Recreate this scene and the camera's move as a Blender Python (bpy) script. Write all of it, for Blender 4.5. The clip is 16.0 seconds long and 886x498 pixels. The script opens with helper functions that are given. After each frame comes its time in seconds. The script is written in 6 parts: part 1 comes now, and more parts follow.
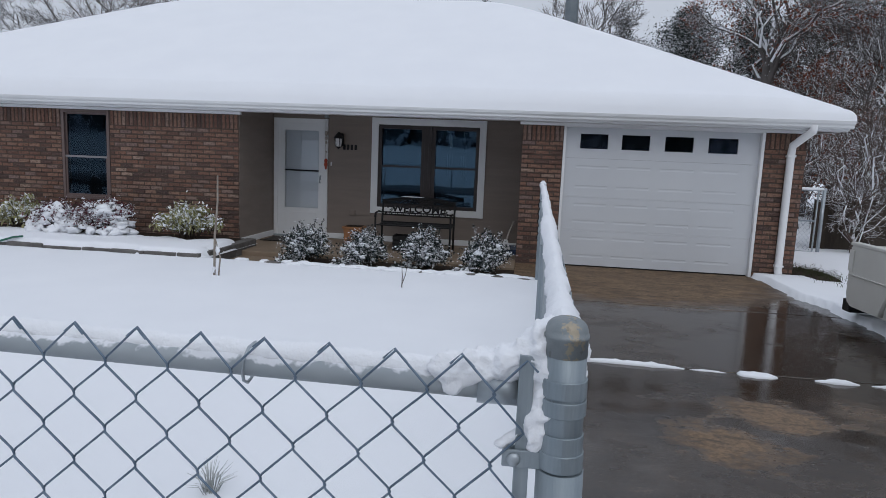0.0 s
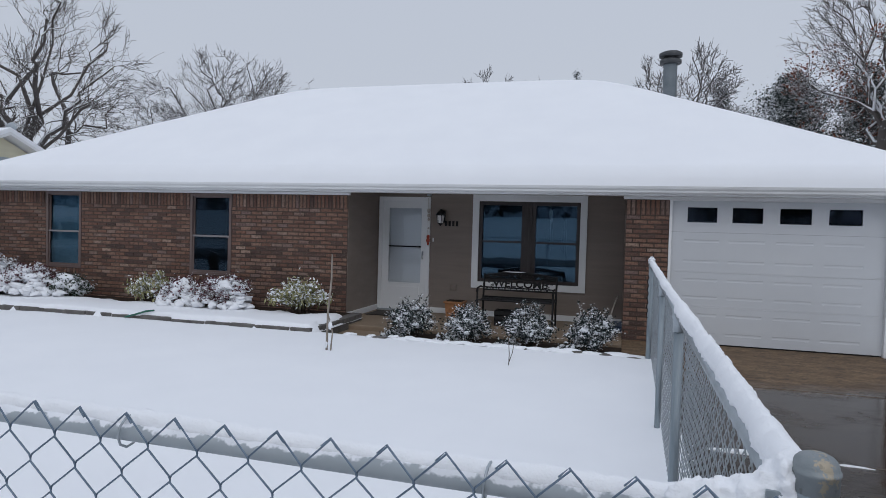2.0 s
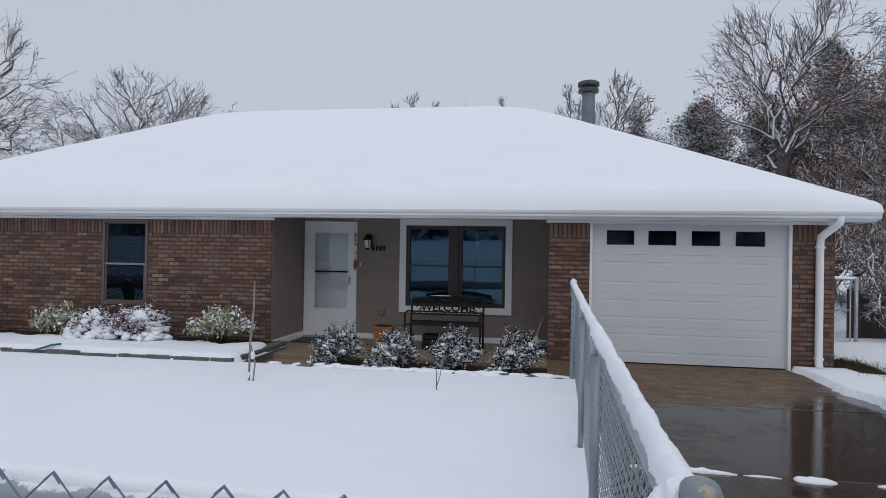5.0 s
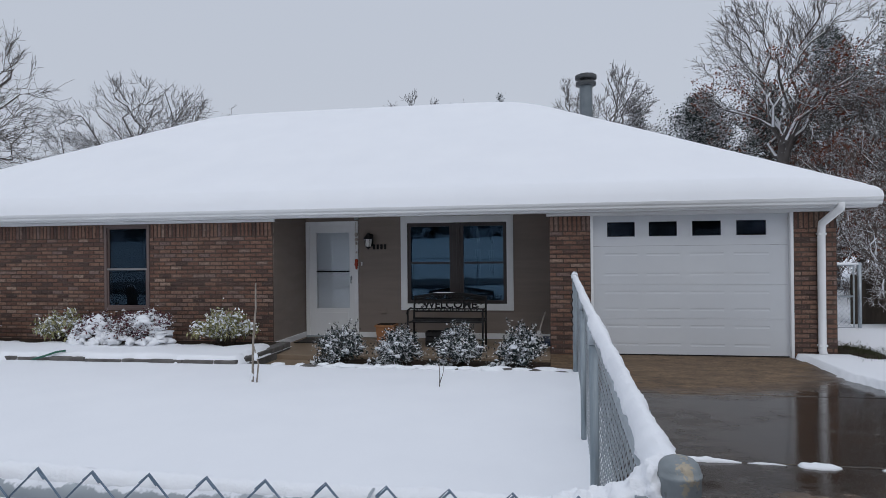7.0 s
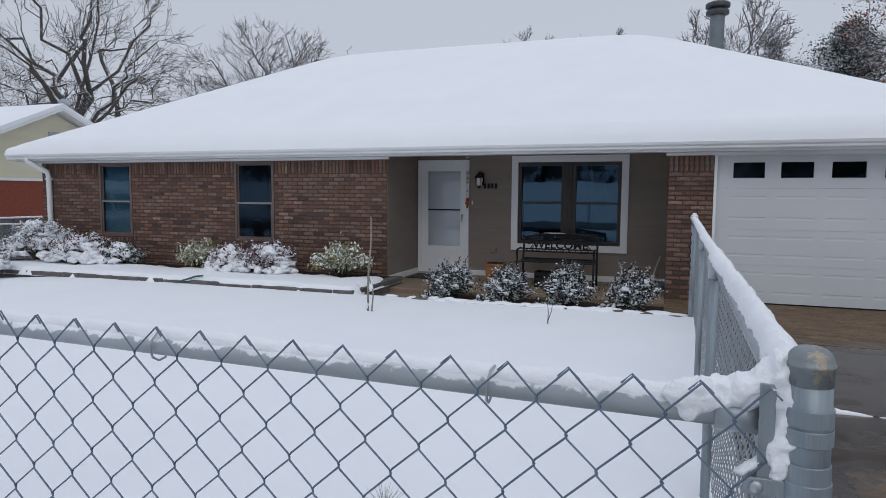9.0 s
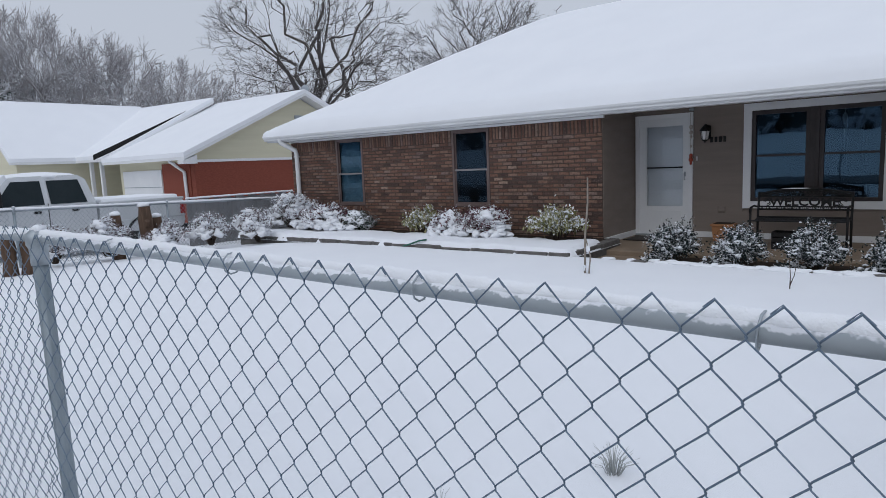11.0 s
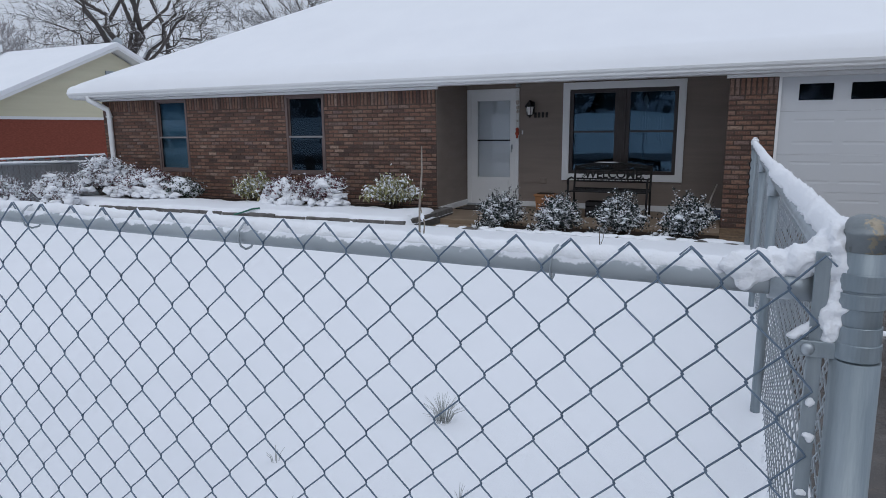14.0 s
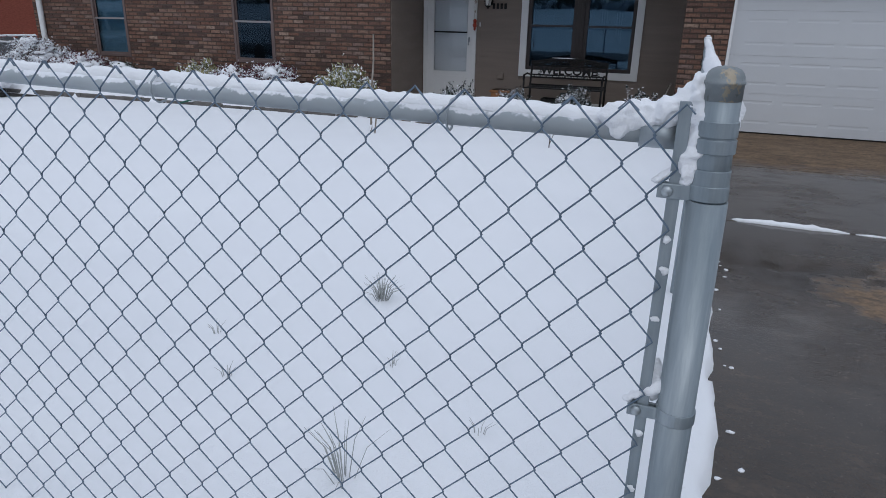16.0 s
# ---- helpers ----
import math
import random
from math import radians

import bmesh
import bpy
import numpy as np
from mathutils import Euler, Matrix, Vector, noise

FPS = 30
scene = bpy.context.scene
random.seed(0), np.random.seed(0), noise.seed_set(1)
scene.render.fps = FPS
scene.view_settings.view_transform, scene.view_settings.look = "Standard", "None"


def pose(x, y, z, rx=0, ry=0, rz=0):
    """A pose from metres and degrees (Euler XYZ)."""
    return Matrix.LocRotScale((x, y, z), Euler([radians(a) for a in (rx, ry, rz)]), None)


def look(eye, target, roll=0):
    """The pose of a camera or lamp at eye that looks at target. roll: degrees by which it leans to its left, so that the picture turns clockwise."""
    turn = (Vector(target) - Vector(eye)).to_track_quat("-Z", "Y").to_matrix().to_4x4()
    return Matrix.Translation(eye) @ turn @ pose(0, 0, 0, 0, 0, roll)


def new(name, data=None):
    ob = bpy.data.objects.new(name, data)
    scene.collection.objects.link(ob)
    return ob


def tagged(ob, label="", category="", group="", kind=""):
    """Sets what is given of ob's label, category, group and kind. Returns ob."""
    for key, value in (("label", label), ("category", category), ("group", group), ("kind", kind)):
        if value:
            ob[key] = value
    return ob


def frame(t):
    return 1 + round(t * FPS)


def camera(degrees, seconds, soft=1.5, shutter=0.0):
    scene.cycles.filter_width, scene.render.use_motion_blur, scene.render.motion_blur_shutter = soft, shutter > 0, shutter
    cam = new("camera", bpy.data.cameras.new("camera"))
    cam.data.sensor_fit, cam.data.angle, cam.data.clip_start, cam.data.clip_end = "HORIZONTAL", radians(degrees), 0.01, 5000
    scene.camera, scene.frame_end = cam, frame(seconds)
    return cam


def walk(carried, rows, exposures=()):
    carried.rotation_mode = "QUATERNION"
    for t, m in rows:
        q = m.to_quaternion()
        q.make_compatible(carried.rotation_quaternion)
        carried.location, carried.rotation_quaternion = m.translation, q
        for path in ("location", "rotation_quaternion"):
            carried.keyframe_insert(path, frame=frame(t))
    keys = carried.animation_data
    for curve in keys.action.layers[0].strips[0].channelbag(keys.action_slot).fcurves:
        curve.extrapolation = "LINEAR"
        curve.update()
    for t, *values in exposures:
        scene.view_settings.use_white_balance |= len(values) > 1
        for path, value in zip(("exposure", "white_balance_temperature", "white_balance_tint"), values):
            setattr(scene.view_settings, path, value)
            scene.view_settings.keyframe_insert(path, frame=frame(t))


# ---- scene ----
cam = camera(69.7, 16.0, soft=0.8)
PATH = [
    (0, (-0.069, -0.759, 1.423), (-0.319, 1.206, 1.146), 2.4),
    (0.5, (-0.143, -0.823, 1.437), (-0.464, 1.142, 1.249), 3.3),
    (1, (-0.165, -0.834, 1.446), (-0.552, 1.118, 1.241), 1.6),
    (1.5, (-0.205, -0.851, 1.475), (-0.715, 1.078, 1.333), 2.1),
    (2, (-0.242, -0.85, 1.499), (-0.779, 1.076, 1.432), 1.6),
    (2.5, (-0.264, -0.856, 1.505), (-0.797, 1.071, 1.453), 2.4),
    (3, (-0.269, -0.878, 1.512), (-0.839, 1.039, 1.507), 3.0),
    (3.5, (-0.263, -0.885, 1.518), (-0.819, 1.036, 1.558), 2.2),
    (4, (-0.249, -0.87, 1.52), (-0.729, 1.071, 1.555), 2.1),
    (4.5, (-0.222, -0.853, 1.52), (-0.61, 1.109, 1.534), 2.0),
    (4.7, (-0.213, -0.843, 1.519), (-0.562, 1.127, 1.527), 1.7),
    (6.8, (-0.16, -0.83, 1.511), (-0.455, 1.148, 1.532), -0.7),
    (7, (-0.164, -0.833, 1.502), (-0.497, 1.139, 1.506), -0.6),
    (7.5, (-0.175, -0.838, 1.469), (-0.6, 1.115, 1.419), 0.6),
    (8, (-0.173, -0.844, 1.454), (-0.65, 1.096, 1.363), -0.2),
    (8.5, (-0.175, -0.853, 1.433), (-0.726, 1.063, 1.27), 0.7),
    (9, (-0.179, -0.863, 1.424), (-0.84, 1.017, 1.252), 0.4),
    (9.5, (-0.201, -0.89, 1.406), (-1.044, 0.91, 1.182), 1.1),
    (10, (-0.218, -0.903, 1.402), (-1.153, 0.841, 1.112), -0.7),
    (10.2, (-0.22, -0.904, 1.403), (-1.22, 0.806, 1.129), -1.6),
    (12.3, (-0.229, -0.898, 1.374), (-1.609, 0.506, 1.02), -1.1),
    (12.5, (-0.223, -0.915, 1.374), (-1.571, 0.522, 1.032), -0.5),
    (13, (-0.229, -0.885, 1.365), (-1.42, 0.683, 1.015), -0.6),
    (13.5, (-0.222, -0.903, 1.362), (-1.163, 0.825, 1.002), -1.3),
    (14, (-0.18, -0.939, 1.357), (-0.972, 0.86, 0.985), -0.6),
    (14.5, (-0.11, -0.957, 1.354), (-0.784, 0.878, 0.93), 0.6),
    (15, (-0.073, -0.994, 1.349), (-0.743, 0.842, 0.923), 0.0),
    (15.5, (-0.06, -1.001, 1.326), (-0.68, 0.826, 0.801), 0.6),
    (16, (-0.064, -0.983, 1.295), (-0.704, 0.789, 0.624), 1.3),
]
EXPOSURES = [(0.0, 0.0, 6500, 10), (9.5, 0.0, 6550, 10), (12.5, 0.0, 6360, 10), (16.0, 0.0, 6330, 10)]
walk(cam, [(t, look(eye, target, roll)) for t, eye, target, roll in PATH], EXPOSURES)

# ---------------------------------------------------------------- sky and light
world = bpy.data.worlds.new("world")
scene.world = world
world.use_nodes = True
wn, wl = world.node_tree.nodes, world.node_tree.links
sky = wn.new("ShaderNodeTexSky")
sky.sky_type, sky.sun_disc = "NISHITA", False
sky.sun_elevation, sky.sun_rotation = radians(48), radians(200)
grey = wn.new("ShaderNodeHueSaturation")
grey.inputs["Saturation"].default_value = 0.25
coord = wn.new("ShaderNodeTexCoord")
sep = wn.new("ShaderNodeSeparateXYZ")
ramp = wn.new("ShaderNodeValToRGB")
ramp.color_ramp.elements[0].position, ramp.color_ramp.elements[0].color = 0.0, (0.462, 0.505, 0.585, 1)
ramp.color_ramp.elements[1].position, ramp.color_ramp.elements[1].color = 1.0, (0.645, 0.71, 0.835, 1)
mid_stop = ramp.color_ramp.elements.new(0.35)
mid_stop.color = (0.472, 0.52, 0.61, 1)
bg_sky, bg_cloud, add = wn.new("ShaderNodeBackground"), wn.new("ShaderNodeBackground"), wn.new("ShaderNodeAddShader")
bg_sky.inputs[1].default_value = 0.01
bg_cloud.inputs[1].default_value = 1.0
wl.new(sky.outputs[0], grey.inputs["Color"])
wl.new(grey.outputs[0], bg_sky.inputs[0])
wl.new(coord.outputs["Generated"], sep.inputs[0])
wl.new(sep.outputs[2], ramp.inputs[0])
wl.new(ramp.outputs[0], bg_cloud.inputs[0])
wl.new(bg_sky.outputs[0], add.inputs[0])
wl.new(bg_cloud.outputs[0], add.inputs[1])
wl.new(add.outputs[0], wn["World Output"].inputs[0])
sun = new("sun", bpy.data.lights.new("sun", "SUN"))
sun.data.energy, sun.data.angle, sun.data.color = 0.5, radians(40), (1.0, 0.97, 0.93)
sun.matrix_world = look((6, -14, 18), (0, 4, 0))


# ---------------------------------------------------------------- mesh helpers
class Build:
    """Gathers vertices and faces of one mesh."""

    def __init__(self):
        self.v, self.f, self.s = [], [], []

    def quad(self, a, b, c, d, smooth=False):
        n = len(self.v)
        self.v += [a, b, c, d]
        self.f.append((n, n + 1, n + 2, n + 3))
        self.s.append(smooth)
        return self

    def box(self, x0, x1, y0, y1, z0, z1, bevel=0.0):
        """A box; with bevel its long edges are chamfered."""
        if bevel <= 0:
            n = len(self.v)
            self.v += [(x, y, z) for z in (z0, z1) for y in (y0, y1) for x in (x0, x1)]
            for f in ((0, 2, 3, 1), (4, 5, 7, 6), (0, 1, 5, 4), (2, 6, 7, 3), (0, 4, 6, 2), (1, 3, 7, 5)):
                self.f.append(tuple(n + i for i in f))
                self.s.append(False)
            return self
        bm = bmesh.new()
        bmesh.ops.create_cube(bm, size=1.0)
        for v in bm.verts:
            v.co = Vector(((x0 + x1) / 2 + v.co.x * (x1 - x0), (y0 + y1) / 2 + v.co.y * (y1 - y0), (z0 + z1) / 2 + v.co.z * (z1 - z0)))
        bmesh.ops.bevel(bm, geom=list(bm.edges), offset=bevel, segments=2, affect="EDGES", profile=0.5)
        self.take(bm)
        bm.free()
        return self

    def take(self, bm, m=None, smooth=False):
        n = len(self.v)
        bm.verts.index_update()
        for v in bm.verts:
            self.v.append(tuple(m @ v.co) if m else tuple(v.co))
        for f in bm.faces:
            self.f.append(tuple(n + v.index for v in f.verts))
            self.s.append(smooth)
        return self

    def tube(self, points, radii, sides=8, caps=True, smooth=True):
        """A tube along points; radii is one number or one a point."""
        pts = [Vector(p) for p in points]
        if not hasattr(radii, "__len__"):
            radii = [radii] * len(pts)
        n0 = len(self.v)
        side = None
        for i, p in enumerate(pts):
            d = (pts[min(i + 1, len(pts) - 1)] - pts[max(i - 1, 0)])
            d = d.normalized() if d.length > 1e-9 else Vector((0, 0, 1))
            if side is None:
                side = d.orthogonal().normalized()
            side = (side - d * side.dot(d))
            side = side.normalized() if side.length > 1e-6 else d.orthogonal().normalized()
            up = d.cross(side)
            for k in range(sides):
                a = 2 * math.pi * k / sides
                q = p + (side * math.cos(a) + up * math.sin(a)) * radii[i]
                self.v.append((q.x, q.y, q.z))
        for i in range(len(pts) - 1):
            for k in range(sides):
                a, b = n0 + i * sides + k, n0 + i * sides + (k + 1) % sides
                self.f.append((a, b, b + sides, a + sides))
                self.s.append(smooth)
        if caps:
            self.f.append(tuple(n0 + k for k in reversed(range(sides))))
            self.f.append(tuple(n0 + (len(pts) - 1) * sides + k for k in range(sides)))
            self.s += [False, False]
        return self

    def lathe(self, profile, x=0.0, y=0.0, sides=20, smooth=True):
        """profile: (radius, z) from bottom to top, turned about the upright axis at x, y."""
        n0 = len(self.v)
        for r, z in profile:
            for k in range(sides):
                a = 2 * math.pi * k / sides
                self.v.append((x + r * math.cos(a), y + r * math.sin(a), z))
        for i in range(len(profile) - 1):
            for k in range(sides):
                a, b = n0 + i * sides + k, n0 + i * sides + (k + 1) % sides
                self.f.append((a, b, b + sides, a + sides))
                self.s.append(smooth)
        self.f.append(tuple(n0 + k for k in reversed(range(sides))))
        self.f.append(tuple(n0 + (len(profile) - 1) * sides + k for k in range(sides)))
        self.s += [False, False]
        return self

    def grid(self, xs, ys, height, smooth=True):
        n0, w = len(self.v), len(xs)
        for y in ys:
            for x in xs:
                self.v.append((x, y, height(x, y)))
        for j in range(len(ys) - 1):
            for i in range(w - 1):
                a = n0 + j * w + i
                self.f.append((a, a + 1, a + 1 + w, a + w))
                self.s.append(smooth)
        return self

    def prism(self, outline, axis, a, b):
        """An outline of (u, v) pairs pushed along an axis from a to b. axis x: u=y, v=z; axis y: u=x, v=z."""
        n, k = len(self.v), len(outline)
        for t in (a, b):
            self.v += [((t, u, v) if axis == "x" else (u, t, v)) for u, v in outline]
        self.f.append(tuple(n + i for i in range(k)))
        self.f.append(tuple(n + k + i for i in reversed(range(k))))
        for i in range(k):
            j = (i + 1) % k
            self.f.append((n + i, n + k + i, n + k + j, n + j))
        self.s += [False] * (k + 2)
        return self

    def blob(self, x, y, z, rx, ry, rz, rough=0.25, seed=0, subdiv=2):
        """A lumpy clump, such as a cap of snow."""
        bm = bmesh.new()
        bmesh.ops.create_icosphere(bm, subdivisions=subdiv, radius=1.0)
        off = Vector((seed * 3.7, seed * 1.3, seed * 7.1))
        for v in bm.verts:
            k = 1 + rough * noise.noise(v.co * 1.6 + off) + 0.4 * rough * noise.noise(v.co * 4 + off)
            v.co = Vector((x + v.co.x * rx * k, y + v.co.y * ry * k, z + v.co.z * rz * k))
        self.take(bm, smooth=True)
        bm.free()
        return self

    def mesh(self, name, material):
        me = bpy.data.meshes.new(name)
        me.from_pydata(self.v, [], self.f)
        me.polygons.foreach_set("use_smooth", self.s)
        if material:
            me.materials.append(material)
        me.update()
        return me


def part(name, build, material, parent=None, label="", kind=""):
    ob = new(name, build.mesh(name, material))
    if parent is not None:
        ob.parent = parent
    return tagged(ob, label, kind=kind)


def thing(name, label, category, at=(0, 0, 0), group="", kind=""):
    """An Empty at a thing's base; its parts are built in world metres about `at`."""
    ob = new(name)
    ob.location = at
    ob.empty_display_size = 0.1
    return tagged(ob, label, category, group, kind)


def solo(name, build, material, label, category="", group="", kind=""):
    return tagged(new(name, build.mesh(name, material)), label, category, group, kind)


# ---------------------------------------------------------------- materials
class Nodes:
    def __init__(self, name, rough=0.6, metal=0.0, spec=0.5):
        self.m = bpy.data.materials.new(name)
        self.m.use_nodes = True
        self.t = self.m.node_tree
        self.p = self.t.nodes["Principled BSDF"]
        self.p.inputs["Roughness"].default_value = rough
        self.p.inputs["Metallic"].default_value = metal
        self.p.inputs["Specular IOR Level"].default_value = spec
        self.c = self.t.nodes.new("ShaderNodeTexCoord")

    def node(self, kind, **values):
        n = self.t.nodes.new(kind)
        for k, v in values.items():
            n.inputs[k.replace("_", " ")].default_value = v
        return n

    def link(self, a, b):
        self.t.links.new(a, b)

    def noise(self, scale, detail=4.0, rough=0.55, stretch=None, space="Object"):
        n = self.node("ShaderNodeTexNoise", Scale=scale, Detail=detail, Roughness=rough)
        if stretch:
            mp = self.node("ShaderNodeMapping")
            mp.inputs["Scale"].default_value = stretch
            self.link(self.c.outputs[space], mp.inputs[0])
            self.link(mp.outputs[0], n.inputs["Vector"])
        else:
            self.link(self.c.outputs[space], n.inputs["Vector"])
        return n.outputs["Fac"]

    def ramp(self, fac, stops):
        r = self.node("ShaderNodeValToRGB")
        e = r.color_ramp.elements
        e[0].position, e[0].color = stops[0][0], (*stops[0][1], 1)
        e[1].position, e[1].color = stops[-1][0], (*stops[-1][1], 1)
        for pos, col in stops[1:-1]:
            e.new(pos).color = (*col, 1)
        self.link(fac, r.inputs[0])
        return r.outputs[0]

    def mix(self, fac, a, b, blend="MIX"):
        n = self.t.nodes.new("ShaderNodeMix")
        n.data_type, n.blend_type = "RGBA", blend
        for socket, value in ((n.inputs[0], fac), (n.inputs[6], a), (n.inputs[7], b)):
            if isinstance(value, (int, float)):
                socket.default_value = value
            elif isinstance(value, tuple):
                socket.default_value = (*value, 1)
            else:
                self.link(value, socket)
        return n.outputs[2]

    def span(self, fac, a, b, lo, hi):
        n = self.node("ShaderNodeMapRange")
        for i, v in enumerate((a, b, lo, hi)):
            n.inputs[i + 1].default_value = v
        self.link(fac, n.inputs[0])
        return n.outputs[0]

    def color(self, out):
        if isinstance(out, tuple):
            self.p.inputs["Base Color"].default_value = (*out, 1)
        else:
            self.link(out, self.p.inputs["Base Color"])
        return self

    def rough(self, out):
        self.link(out, self.p.inputs["Roughness"])
        return self

    def bump(self, fac, strength=0.3, distance=0.01):
        b = self.node("ShaderNodeBump", Strength=strength, Distance=distance)
        self.link(fac, b.inputs["Height"])
        self.link(b.outputs[0], self.p.inputs["Normal"])
        return self


def two_tone(name, a, b, scale=6.0, rough=0.6, metal=0.0, bump=0.15, fine=60.0, spec=0.5, stretch=None):
    """A surface that varies between two colours at a coarse and a fine scale."""
    k = Nodes(name, rough, metal, spec)
    big, small = k.noise(scale, 5, 0.6, stretch), k.noise(fine, 3, 0.6, stretch)
    c = k.ramp(big, [(0.3, a), (0.7, b)])
    c = k.mix(k.span(small, 0.3, 0.7, 0.0, 0.35), c, a)
    k.color(c).rough(k.span(small, 0.2, 0.8, max(rough - 0.1, 0.02), min(rough + 0.12, 1.0)))
    k.bump(small, bump, 0.004)
    return k.m


def snow_material():
    k = Nodes("snow", 0.75, 0.0, 0.3)
    big, grain = k.noise(1.3, 3, 0.5), k.noise(180.0, 2, 0.6)
    k.color(k.ramp(big, [(0.3, (0.845, 0.862, 0.895)), (0.7, (0.87, 0.886, 0.915))]))
    mixed = k.mix(0.6, k.noise(26.0, 5, 0.65), grain)
    k.bump(mixed, 0.3, 0.012)
    return k.m


def dusted(name, a, b, cover=0.45, scale=30.0, rough=0.75, leaf=False):
    """A dark surface with snow lying where it faces up."""
    k = Nodes(name, rough, 0.0, 0.3)
    geo = k.t.nodes.new("ShaderNodeNewGeometry")
    s = k.t.nodes.new("ShaderNodeSeparateXYZ")
    k.link(geo.outputs["Normal"], s.inputs[0])
    up = s.outputs[2]
    if leaf:
        ab = k.t.nodes.new("ShaderNodeMath")
        ab.operation = "ABSOLUTE"
        k.link(up, ab.inputs[0])
        up = ab.outputs[0]
    plus = k.t.nodes.new("ShaderNodeMath")
    plus.operation = "ADD"
    k.link(up, plus.inputs[0])
    k.link(k.span(k.noise(scale, 3, 0.6), 0.3, 0.7, -0.45, 0.45), plus.inputs[1])
    base = k.ramp(geo.outputs["Random Per Island"] if leaf else k.noise(4.0), [(0.1, a), (0.9, b)])
    fac = k.span(plus.outputs[0], 1.0 - cover - 0.1, 1.0 - cover + 0.1, 0.0, 1.0)
    k.color(k.mix(fac, base, (0.84, 0.86, 0.9)))
    return k.m


def brick_material(name, per_object):
    k = Nodes(name, 0.85, 0.0, 0.25)
    if per_object:
        rnd = k.t.nodes.new("ShaderNodeObjectInfo").outputs["Random"]
    else:
        rnd = k.t.nodes.new("ShaderNodeNewGeometry").outputs["Random Per Island"]
    c = k.ramp(rnd, [(0.0, (0.06, 0.042, 0.04)), (0.1, (0.11, 0.064, 0.054)), (0.3, (0.17, 0.087, 0.064)), (0.55, (0.225, 0.12, 0.084)), (0.8, (0.265, 0.158, 0.115)), (0.92, (0.2, 0.138, 0.125)), (1.0, (0.34, 0.235, 0.18))])
    c = k.mix(k.span(k.noise(0.8, 4, 0.65), 0.42, 0.68, 0.0, 0.4), c, (0.13, 0.085, 0.07))
    c = k.mix(k.span(k.noise(17.0, 5, 0.75), 0.48, 0.62, 0.0, 0.55), c, (0.1, 0.062, 0.047))
    c = k.mix(k.span(k.noise(42.0, 4, 0.7), 0.5, 0.64, 0.0, 0.6), c, (0.05, 0.037, 0.033))
    c = k.mix(k.span(k.noise(60.0, 3, 0.6), 0.56, 0.68, 0.0, 0.5), c, (0.33, 0.24, 0.175))
    k.color(c).bump(k.noise(90.0, 4, 0.6), 0.5, 0.006)
    return k.m


